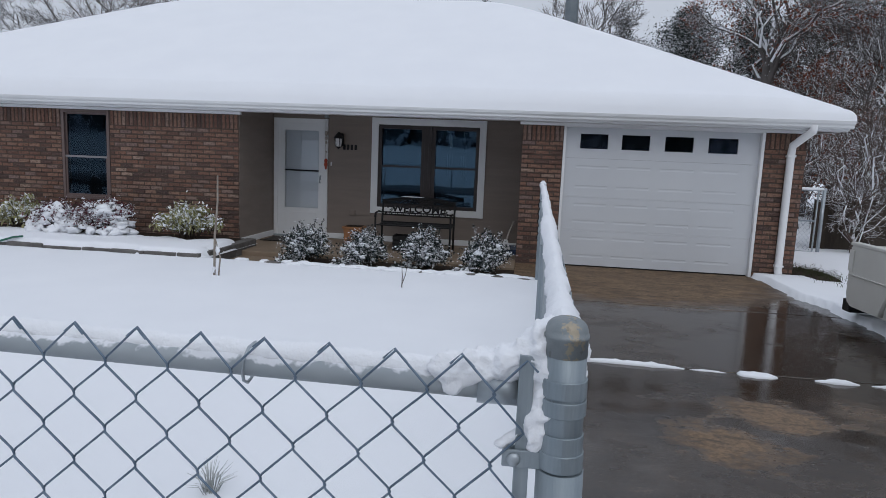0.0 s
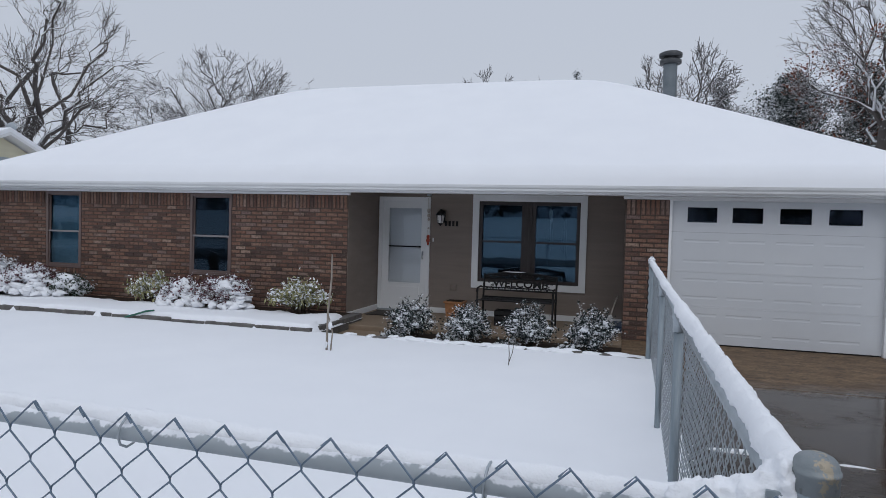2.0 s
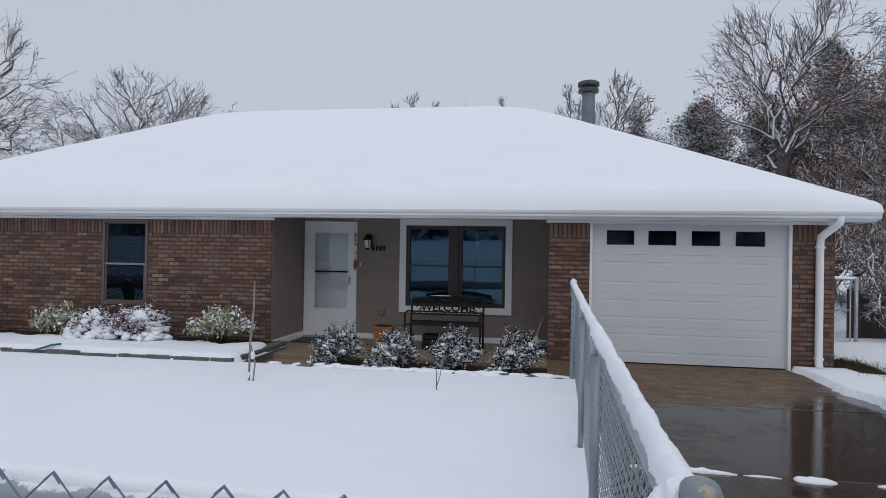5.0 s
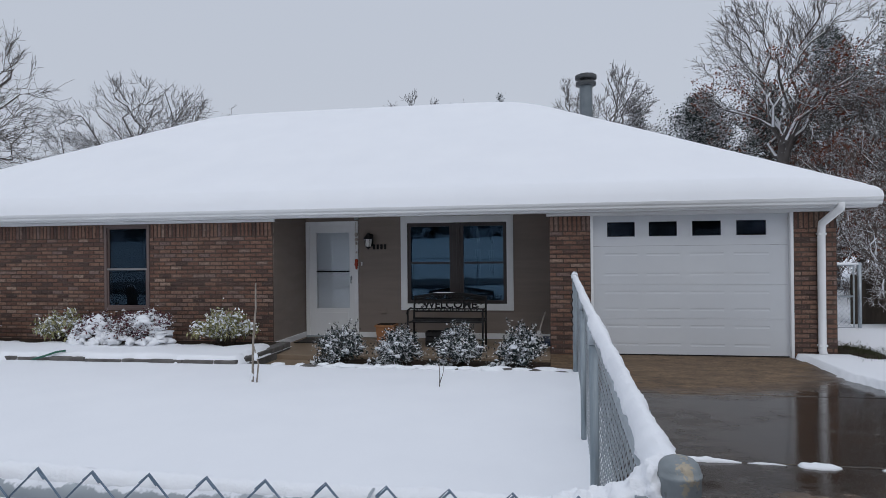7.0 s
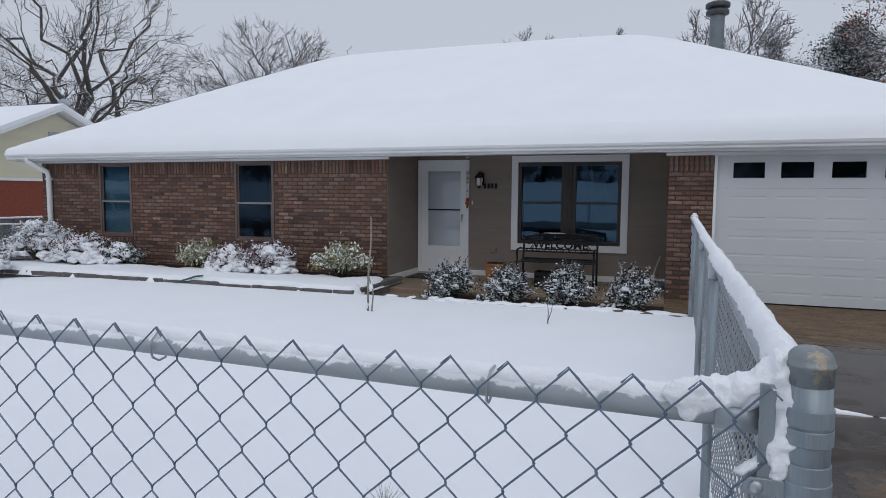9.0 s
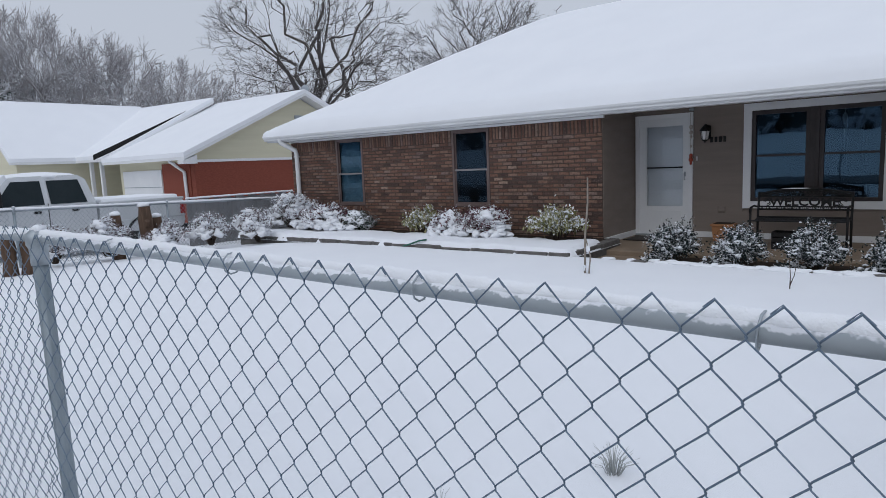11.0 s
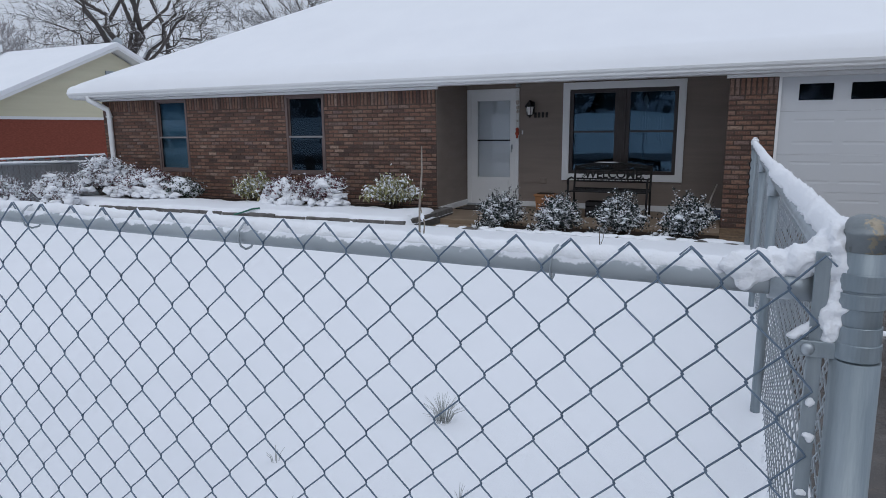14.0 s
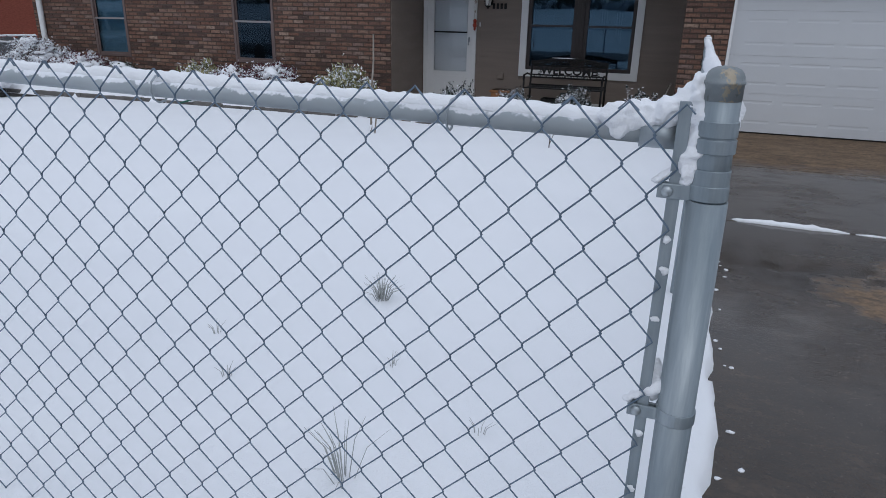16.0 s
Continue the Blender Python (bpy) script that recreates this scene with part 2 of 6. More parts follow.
def concrete_material():
    """Wet concrete: brown staining, dark wet areas that shine, dry matt patches."""
    k = Nodes("wet_concrete", 0.4, 0.0, 0.5)
    big, mid, fine = k.noise(0.7, 4, 0.55), k.noise(3.2, 5, 0.65, (1.0, 1.9, 1.0)), k.noise(70.0, 3, 0.6)
    c = k.ramp(mid, [(0.32, (0.03, 0.018, 0.01)), (0.52, (0.048, 0.031, 0.019)), (0.7, (0.084, 0.056, 0.035))])
    c = k.mix(k.span(big, 0.42, 0.62, 0.0, 0.75), c, (0.036, 0.026, 0.0195))
    c = k.mix(k.span(fine, 0.4, 0.65, 0.0, 0.3), c, (0.046, 0.039, 0.034))
    co = k.t.nodes.new("ShaderNodeTexCoord").outputs["Object"]

    def stain(x, y, lo, hi):
        """A ragged round stain about a point of the slab."""
        far = k.t.nodes.new("ShaderNodeVectorMath")
        far.operation = "DISTANCE"
        k.link(co, far.inputs[0])
        far.inputs[1].default_value = (x, y, -0.08)
        rag = k.t.nodes.new("ShaderNodeMath")
        rag.operation = "MULTIPLY_ADD"
        k.link(k.noise(2.6, 5, 0.68, (1.0, 1.6, 1.0)), rag.inputs[0])
        rag.inputs[1].default_value = 0.8
        k.link(far.outputs["Value"], rag.inputs[2])
        return k.span(rag.outputs[0], lo + 0.4, hi + 0.4, 1.0, 0.0)

    tan = k.mix(stain(1.12, 2.8, 0.17, 0.33), stain(1.56, 3.28, 0.17, 0.36), (1, 1, 1))
    tan = k.mix(k.span(stain(2.15, 3.42, 0.1, 0.3), 0.0, 1.0, 0.0, 0.5), tan, (1, 1, 1))
    far_stain = stain(1.2, 8.7, 1.9, 2.6)
    c = k.mix(k.span(stain(0.8, 2.95, 0.1, 0.4), 0.0, 1.0, 0.0, 0.85), c, (0.02, 0.0135, 0.009))
    c = k.mix(k.span(stain(1.3, 3.75, 0.1, 0.45), 0.0, 1.0, 0.0, 0.6), c, (0.024, 0.017, 0.012))
    c = k.mix(k.span(tan, 0.0, 1.0, 0.0, 0.95), c, k.ramp(fine, [(0.3, (0.17, 0.105, 0.056)), (0.7, (0.26, 0.168, 0.095))]))
    c = k.mix(k.span(far_stain, 0.0, 1.0, 0.0, 0.9), c, k.ramp(mid, [(0.35, (0.13, 0.08, 0.043)), (0.65, (0.26, 0.168, 0.092))]))
    streak = k.noise(9.0, 5, 0.7, (1.0, 2.6, 1.0))
    c = k.mix(k.span(streak, 0.52, 0.62, 0.0, 0.6), c, (0.022, 0.016, 0.012))
    c = k.mix(k.span(k.noise(26.0, 5, 0.75), 0.45, 0.6, 0.0, 0.5), c, (0.025, 0.02, 0.016))
    c = k.mix(k.span(k.noise(60.0, 4, 0.7), 0.62, 0.68, 0.0, 0.45), c, (0.13, 0.108, 0.088))
    dry = k.mix(k.span(tan, 0.0, 1.0, 0.0, 0.6), k.span(far_stain, 0.0, 1.0, 0.0, 0.9), (1, 1, 1))
    k.color(c)
    wet = k.mix(0.45, k.span(big, 0.38, 0.6, 0.0, 1.0), k.span(mid, 0.35, 0.65, 0.0, 1.0))
    k.rough(k.mix(dry, k.span(wet, 0.2, 0.7, 0.3, 0.03), (0.85, 0.85, 0.85)))
    k.bump(k.mix(0.4, k.mix(0.5, fine, mid), streak), 0.22, 0.005)
    return k.m


def glass_material(name, tint, share, through_tint=(0.6, 0.72, 0.8)):
    """A coated pane: a clear sheet with a share of tinted mirror reflection."""
    k = Nodes(name)
    clear = k.node("ShaderNodeBsdfTransparent")
    clear.inputs[0].default_value = (*through_tint, 1)
    shine = k.node("ShaderNodeBsdfGlossy", Roughness=0.02)
    shine.inputs["Color"].default_value = (*tint, 1)
    fres = k.node("ShaderNodeFresnel", IOR=1.5)
    k.link(k.span(fres.outputs[0], 0.0, 1.0, share, 1.0), (mx := k.node("ShaderNodeMixShader")).inputs[0])
    b = k.node("ShaderNodeBump", Strength=0.06, Distance=0.02)
    k.link(k.noise(1.6, 2, 0.5), b.inputs["Height"])
    k.link(b.outputs[0], shine.inputs["Normal"])
    k.link(clear.outputs[0], mx.inputs[1])
    k.link(shine.outputs[0], mx.inputs[2])
    k.link(mx.outputs[0], k.t.nodes["Material Output"].inputs[0])
    return k.m


M = {
    "snow": snow_material(),
    "brick": brick_material("brick_piece", True),
    "brick_joined": brick_material("brick_joined", False),
    # mortar darkened so its colour also carries the shadow in the joints
    "mortar": two_tone("mortar", (0.062, 0.046, 0.04), (0.12, 0.092, 0.077), 3.0, 0.9, 0, 0.5, 120.0, 0.2),
    "concrete": concrete_material(),
    "taupe": two_tone("taupe_paint", (0.205, 0.168, 0.144), (0.25, 0.206, 0.178), 2.0, 0.6, 0, 0.2, 60.0, 0.35, (0.4, 1.0, 4.0)),
    "white": two_tone("white_paint", (0.72, 0.73, 0.74), (0.8, 0.81, 0.82), 1.4, 0.45, 0, 0.06, 30.0),
    "garage_white": two_tone("garage_door_paint", (0.56, 0.58, 0.61), (0.61, 0.63, 0.655), 0.8, 0.42, 0, 0.12, 160.0),
    "bronze": two_tone("brown_window_frame", (0.12, 0.083, 0.075), (0.17, 0.122, 0.112), 4.0, 0.45, 0.0),
    "black_iron": two_tone("black_iron", (0.008, 0.008, 0.009), (0.016, 0.0155, 0.0155), 9.0, 0.6, 0.0, 0.15, 60.0, 0.3),
    "galvanised": two_tone("galvanised_steel", (0.33, 0.37, 0.4), (0.45, 0.49, 0.52), 14.0, 0.42, 0.65, 0.12, 120.0),
    "post_steel": two_tone("weathered_post_steel", (0.2, 0.245, 0.275), (0.37, 0.415, 0.445), 26.0, 0.48, 0.5, 0.3, 90.0, 0.5, (1.0, 1.0, 0.1)),
    "wire": two_tone("fence_wire", (0.1, 0.145, 0.2), (0.2, 0.26, 0.33), 20.0, 0.45, 0.55, 0.1, 90.0),
    "glass": glass_material("blue_coated_glass", (0.42, 0.68, 1.0), 0.1),
    "dark_glass": glass_material("dark_glass", (0.35, 0.45, 0.6), 0.03, (0.4, 0.48, 0.55)),
    "pale_glass": glass_material("storm_door_glass", (0.9, 0.95, 1.0), 0.02, (0.95, 0.97, 0.98)),
    # near-black walls: the darkness of unlit rooms is put into the colour
    "room_shade": two_tone("interior_shade", (0.018, 0.02, 0.024), (0.03, 0.032, 0.036), 1.0, 0.9),
    "curtain": two_tone("blue_grey_curtain", (0.5, 0.62, 0.7), (0.6, 0.72, 0.8), 2.0, 0.9, 0, 0.1, 60.0, 0.2, (6.0, 1.0, 0.3)),
    "soil": two_tone("dark_mulch", (0.02, 0.014, 0.01), (0.05, 0.034, 0.024), 9.0, 0.95, 0, 0.9, 60.0, 0.2),
}

# ---------------------------------------------------------------- the lie of the land
FRONT, BACK = 8.867, 10.25          # brick front and the recessed porch wall
ROOF_X0, ROOF_X1, ROOF_Y0, ROOF_Y1 = -12.97, 4.24, 8.5, 18.4
DRIVE_X0, DRIVE_X1 = 0.17, 3.3


def rough_edge(u, seed, size=0.05):
    return size * noise.noise(Vector((u * 2.1, seed, 0))) + 0.5 * size * noise.noise(Vector((u * 8.0, seed, 3)))


def step(a, b, x):
    t = min(max((x - a) / (b - a), 0.0), 1.0)
    return t * t * (3 - 2 * t)


def land(x, y):
    """The height of the snow on open ground."""
    z = -0.42 * step(-9.0, -16.0, x) * step(-2.0, 8.0, y) - 0.25 * step(5.0, 14.0, x)
    z += 0.1 * step(2.4, 0.3, y) * step(-0.4, -1.6, x) * step(-5.0, -2.6, x) * step(-8.0, -3.0, y)
    z -= 0.06 * step(-2.6, -5.5, x) * step(3.5, 0.5, y)
    z += 3.0 * step(-22.0, -48.0, y)
    z += 0.022 * noise.noise(Vector((x * 0.35, y * 0.35, 1.7))) + 0.008 * noise.noise(Vector((x * 1.6, y * 1.6, 5.1)))
    return z + 0.004 * noise.noise(Vector((x * 7, y * 7, 2.2)))


def drive_edges(y):
    left = DRIVE_X0 + 0.035 * max(y, 0.0) ** 0.8 + rough_edge(y, 1.0)
    right = DRIVE_X1 + 0.1 * step(4.0, 6.0, y) - 0.15 * step(6.0, 8.0, y) + rough_edge(y, 9.0, 0.09)
    return left, right


def ground_height(x, y):
    z = land(x, y)
    left, right = drive_edges(y)
    if y < FRONT + 0.2:
        inside = min(x - left, right - x)
        z = z - (0.16 + z * 0.5) * step(-0.035, 0.02, inside) if inside > -0.05 else z
    if -13.0 < x < 4.1 and y > FRONT - 0.02:
        z = min(z, -0.25)
    if -4.42 < x < 0.6 and y > 7.2:
        z = z - 0.3 * step(7.15 + rough_edge(x, 4.0, 0.09), 7.3 + rough_edge(x, 4.0, 0.09), y) * step(-4.45, -4.35, x)
    if -12.2 < x < -4.3 and y > 7.4:
        z = min(z, -0.05)
    return z


def lines(*spans):
    out = []
    for a, b, d in spans:
        n = max(1, round((b - a) / d))
        out += [a + (b - a) * i / n for i in range(n)]
    return out + [spans[-1][1]]


xs = lines((-900, -120, 130), (-120, -40, 8), (-40, -13, 0.9), (-13, -5, 0.16), (-5, -0.3, 0.08), (-0.3, 0.7, 0.025), (0.7, 2.9, 0.12), (2.9, 3.8, 0.05), (3.8, 8, 0.2), (8, 40, 2), (40, 120, 8), (120, 900, 130))
ys = lines((-900, -120, 130), (-120, -20, 6), (-20, -3, 0.8), (-3, -0.8, 0.15), (-0.8, 7.0, 0.07), (7.0, 9.0, 0.06), (9.0, 20, 0.7), (20, 120, 8), (120, 900, 130))
solo("ground", Build().grid(xs, ys, ground_height), M["snow"], "smooth fresh white snow covering the yard and land around", "ground", kind="structure")

# ---------------------------------------------------------------- driveway
drive = thing("driveway", "wet brown-stained concrete driveway with snow in its joints", "driveway", kind="structure")
for y0, y1 in ((-9.0, -3.2), (-3.19, 0.1), (0.11, 4.13), (4.15, 6.4), (6.425, FRONT + 0.25)):
    part("slab", Build().box(DRIVE_X0 - 0.35, DRIVE_X1 + 0.35, y0, y1, -0.3, -0.08, 0.006), M["concrete"], drive)
for n, (x0, x1, w) in enumerate(((0.42, 1.2, 0.035), (1.24, 1.5, 0.012), (1.58, 1.86, 0.075), (2.12, 2.42, 0.035), (2.5, 2.9, 0.02))):
    b = Build()
    k = max(6, int((x1 - x0) / 0.03))
    pts, rr = [], []
    for i in range(k + 1):
        u = i / k
        x = x0 + (x1 - x0) * u
        pts.append((x, 4.14 - 0.05 * (x - 1) + 0.012 * noise.noise(Vector((x * 9, n, 0))), -0.08))
        rr.append(max(0.004, w * (0.25 + 0.75 * math.sin(math.pi * u) ** 0.7) * (1 + 0.6 * noise.noise(Vector((x * 14, n, 5))))))
    b.tube(pts, rr, 10)
    b.v = [(x, y, -0.08 + (z + 0.08) * min(1.0, 0.03 / w)) for x, y, z in b.v]
    part("joint_snow", b, M["snow"], drive, "thin ridge of snow in a joint")

b = Build()
rnd = random.Random(41)
for i in range(36):
    y = 0.3 + 5.5 * rnd.random() ** 1.4
    r = rnd.uniform(0.003, 0.012)
    b.blob(drive_edges(y)[0] + abs(rnd.gauss(0.0, 0.03)), y, -0.079, r * 1.4, r * 1.2, r * 0.7, 0.9, i, 1)
part("snow_crumbs", b, M["snow"], drive, "crumbs of snow fallen along the slab's edge", "stuff")

# ---------------------------------------------------------------- the house
house = thing("house", "single-storey brown brick house with a snow-covered hip roof", "house", (-4, FRONT, 0))
house.location = (0, 0, 0)

# roof: snow blanket over a hip roof
PITCH, RISE0 = 0.515, 2.16


def hip(x, y):
    d = [x - ROOF_X0, ROOF_X1 - x, y - ROOF_Y0, ROOF_Y1 - y]
    k = 0.35
    low = min(d)
    soft = -k * math.log(sum(math.exp(-(v - low) / k) for v in d)) + low
    return low, soft


def roof_snow(x, y):
    low, soft = hip(x, y)
    edge = min(max(low, 0.0) / 0.16, 1.0)
    lip = 0.17 * math.sqrt(max(0.0, 1 - (1 - edge) ** 2))
    lump = 0.003 * noise.noise(Vector((x * 0.9, y * 0.9, 4))) + 0.003 * noise.noise(Vector((x * 4, y * 4, 8)))
    return RISE0 + PITCH * max(soft + 0.12 * edge, 0.0) * 1.0 + lip + lump * edge


rx = lines((ROOF_X0, ROOF_X0 + 0.2, 0.02), (ROOF_X0 + 0.2, ROOF_X1 - 0.2, 0.14), (ROOF_X1 - 0.2, ROOF_X1, 0.02))
ry = lines((ROOF_Y0, ROOF_Y0 + 0.2, 0.02), (ROOF_Y0 + 0.2, 13.5, 0.14), (13.5, ROOF_Y1 - 0.2, 0.3), (ROOF_Y1 - 0.2, ROOF_Y1, 0.05))
part("roof_snow", Build().grid(rx, ry, roof_snow), M["snow"], house, "thick even blanket of snow on the roof")
M["shingle"] = two_tone("grey_shingles", (0.06, 0.055, 0.05), (0.1, 0.095, 0.09), 8.0, 0.9)
b = Build()
e, w, s, n, z0 = ROOF_X1 - 0.03, ROOF_X0 + 0.03, ROOF_Y0 + 0.03, ROOF_Y1 - 0.03, RISE0 - 0.012
run = (n - s) / 2
ridge_z = z0 + 0.5 * run
for z, flip in ((0.0, False), (-0.05, True)):
    A, B, C, D = (w, s, z0 + z), (e, s, z0 + z), (e, n, z0 + z), (w, n, z0 + z)
    R0, R1 = (w + run, s + run, ridge_z + z - 0.1), (e - run, s + run, ridge_z + z - 0.1)
    b.quad(A, B, R1, R0)
    b.quad(C, D, R0, R1)
    b.quad(B, C, R1, R1)
    b.quad(D, A, R0, R0)
b.v, b.f = b.v, [tuple(dict.fromkeys(f)) for f in b.f]
part("roof", b, M["shingle"], house)
# soffit, fascia, gutter
part("soffit", Build().box(ROOF_X0 + 0.06, ROOF_X1 - 0.06, ROOF_Y0 + 0.12, FRONT + 0.02, 2.035, 2.055).box(-4.6, -0.18, FRONT + 0.02, BACK + 0.05, 2.13, 2.15), M["white"], house)
part("fascia", Build().box(ROOF_X0 + 0.04, ROOF_X1 - 0.04, ROOF_Y0 + 0.1, ROOF_Y0 + 0.13, 2.03, 2.16, 0.004), M["white"], house)
for x0, x1 in ((ROOF_X0 + 0.04, ROOF_X0 + 0.07), (ROOF_X1 - 0.07, ROOF_X1 - 0.04)):
    part("fascia", Build().box(x0, x1, ROOF_Y0 + 0.13, ROOF_Y1 - 0.1, 2.03, 2.16, 0.004), M["white"], house)
gut = [(ROOF_Y0 + 0.1, 2.06), (ROOF_Y0 + 0.045, 2.06), (ROOF_Y0 + 0.03, 2.075), (ROOF_Y0 + 0.025, 2.1), (ROOF_Y0 + 0.002, 2.125), (ROOF_Y0 - 0.008, 2.16), (ROOF_Y0 + 0.0, 2.165), (ROOF_Y0 + 0.012, 2.13), (ROOF_Y0 + 0.035, 2.1), (ROOF_Y0 + 0.1, 2.1)]
part("gutter", Build().prism(gut, "x", ROOF_X0 + 0.02, ROOF_X1 - 0.02), M["white"], house, "white metal rain gutter")
# frieze boards over brick, and the stepped end block at the porch
for x0, x1 in ((-12.42, -4.56), (-0.22, 3.83)):
    part("frieze_board", Build().box(x0, x1, FRONT - 0.03, FRONT + 0.02, 1.992, 2.034, 0.003), M["white"], house)
part("porch_beam", Build().box(-4.56, -0.22, FRONT + 0.0, FRONT + 0.16, 2.056, 2.13, 0.004), M["white"], house)

# walls with openings through them
WIN = [(-10.864, -10.04), (-7.64, -6.8)]
WZ0, WZ1 = 0.55, 1.985
MORTAR = FRONT + 0.009


def wall_with_holes(x0, x1, y0, y1, z0, z1, holes):
    """One closed slab in the x-z plane with rectangular openings through it."""
    xs = sorted({x0, x1} | {v for h in holes for v in h[:2]})
    zs = sorted({z0, z1} | {min(max(v, z0), z1) for h in holes for v in h[2:]})
    b, at = Build(), {}

    def corner(i, j, k):
        if (i, j, k) not in at:
            at[i, j, k] = len(b.v)
            b.v.append((xs[i], (y0, y1)[k], zs[j]))
        return at[i, j, k]

    def solid(i, j):
        if not (0 <= i < len(xs) - 1 and 0 <= j < len(zs) - 1):
            return False
        x, z = (xs[i] + xs[i + 1]) / 2, (zs[j] + zs[j + 1]) / 2
        return not any(h[0] < x < h[1] and h[2] < z < h[3] for h in holes)

    for i in range(len(xs) - 1):
        for j in range(len(zs) - 1):
            if not solid(i, j):
                continue
            A, B, C, D = ((i, j), (i + 1, j), (i + 1, j + 1), (i, j + 1))
            b.f.append(tuple(corner(*q, 0) for q in (A, B, C, D)))
            b.f.append(tuple(corner(*q, 1) for q in (D, C, B, A)))
            for (p, q), n in (((B, A), (i, j - 1)), ((C, B), (i + 1, j)), ((D, C), (i, j + 1)), ((A, D), (i - 1, j))):
                if not solid(*n):
                    b.f.append((corner(*p, 0), corner(*q, 0), corner(*q, 1), corner(*p, 1)))
    b.s = [False] * len(b.f)
    return b


brick_front = part("brick_wall", wall_with_holes(-12.4, -4.6, MORTAR, FRONT + 0.2, -0.3, 2.03, [(a, b2, WZ0, WZ1) for a, b2 in WIN]), M["mortar"], house, "brown brick wall with dark mixed bricks")
pillar_a = part("brick_pillar", Build().box(-0.18, 0.426, MORTAR, FRONT + 0.45, -0.3, 2.03), M["mortar"], house, "brown brick pier beside the garage door")
pillar_b = part("brick_pillar", Build().box(3.226, 3.79, MORTAR, FRONT + 0.4, -0.3, 2.03), M["mortar"], house, "brown brick pier beside the garage door")
M["side_brick"] = two_tone("side_brick", (0.14, 0.09, 0.07), (0.2, 0.13, 0.1), 5.0, 0.85, 0, 0.4)
part("side_wall", Build().box(-12.4, -12.2, FRONT + 0.2, 18.0, -0.6, 2.1).box(3.59, 3.79, FRONT + 0.4, 18.0, -0.5, 2.1).box(-12.2, 3.59, 17.8, 18.0, -0.6, 2.1), M["side_brick"], house)
part("garage_header", Build().box(0.43, 3.22, FRONT + 0.02, FRONT + 0.3, 2.0, 2.1), M["white"], house)
porch_wall = part("porch_wall", wall_with_holes(-4.75, 0.0, BACK + 0.012, BACK + 0.15, -0.3, 2.15, [(-4.5, -3.66, -0.05, 1.98), (-2.68, -0.915, 0.56, 1.99)]), M["taupe"], house, "taupe lap siding wall of the porch")
return_wall = part("return_wall", Build().box(-4.75, -4.606, FRONT + 0.2, BACK + 0.1, -0.3, 2.15), M["taupe"], house)
part("return_wall", Build().box(-0.18, -0.05, FRONT + 0.45, BACK + 0.1, -0.3, 2.15), M["taupe"], house)
# lap siding boards
for row in range(12):
    z0 = 0.03 + row * 0.178
    z1 = min(z0 + 0.186, 2.13)
    spans = [(-4.6, -0.18)]
    for h0, h1, hz0, hz1 in ((-4.575, -3.585, -0.1, 2.04), (-2.795, -0.8, 0.445, 2.105)):
        if z1 > hz0 and z0 < hz1:
            spans = [q for a, c in spans for q in ((a, min(c, h0)), (max(a, h1), c)) if q[1] - q[0] > 0.02 and not (q[0] >= h0 and q[1] <= h1)]
    for a, c in spans:
        board = [(BACK + 0.012, z0), (BACK - 0.006, z0), (BACK - 0.006, z0 + 0.004), (BACK + 0.006, z1), (BACK + 0.012, z1)]
        part("plank", Build().prism(board, "x", a, c), M["taupe"], porch_wall)
    part("plank", Build().prism([(-4.606, z0), (-4.588, z0), (-4.588, z0 + 0.004), (-4.6, z1), (-4.606, z1)], "y", FRONT + 0.02, BACK), M["taupe"], return_wall)
part("baseboard", Build().box(-4.598, -4.565, FRONT + 0.02, BACK - 0.02, -0.05, 0.045, 0.004), M["white"], house)
part("baseboard", Build().box(-3.585, -0.18, BACK - 0.03, BACK - 0.004, -0.05, 0.045, 0.004), M["white"], house)


# bricks: thin faces proud of the mortar, running bond with a soldier course on top
def brick_mesh(w, h):
    b = Build()
    c = 0.004
    y0, y1 = 0.0, 0.016
    n = [(-w / 2, y1, -h / 2), (w / 2, y1, -h / 2), (w / 2, y1, h / 2), (-w / 2, y1, h / 2), (-w / 2 + c, y0, -h / 2 + c), (w / 2 - c, y0, -h / 2 + c), (w / 2 - c, y0, h / 2 - c), (-w / 2 + c, y0, h / 2 - c)]
    b.v = n
    b.f = [(4, 5, 6, 7), (0, 1, 5, 4), (1, 2, 6, 5), (2, 3, 7, 6), (3, 0, 4, 7)]
    b.s = [False] * 5
    return b


BRICKS = []        # (x, z, width, height) of every brick face
rng = random.Random(5)
COURSE, LONG = 0.0677, 0.203


def lay(x0, x1, holes):
    course = 0
    z = -0.2
    while z + COURSE < 1.79:
        x = x0 - (LONG / 2 if course % 2 else 0)
        while x < x1 - 0.01:
            a, c = max(x, x0) + 0.006 + rng.uniform(-0.002, 0.002), min(x + LONG, x1) - 0.006
            x += LONG
            cuts = [(a, c)]
            for h0, h1, hz0, hz1 in holes:
                if z + COURSE > hz0 + 0.01 and z < hz1:
                    cuts = [q for s0, s1 in cuts for q in ((s0, min(s1, h0 - 0.005)), (max(s0, h1 + 0.005), s1)) if q[1] - q[0] > 0.015]
            for s0, s1 in cuts:
                BRICKS.append(((s0 + s1) / 2, z + COURSE / 2 + rng.uniform(-0.0015, 0.0015), s1 - s0, COURSE - 0.015 + rng.uniform(-0.003, 0.002)))
        z += COURSE
        course += 1
    x = x0
    while x < x1 - 0.02:
        c = min(x + COURSE, x1)
        if not any(h0 - 0.02 < (x + c) / 2 < h1 + 0.02 for h0, h1, *_ in holes):
            BRICKS.append(((x + c) / 2, (z + 1.99) / 2, c - x - 0.016, 1.985 - z))
        x += COURSE


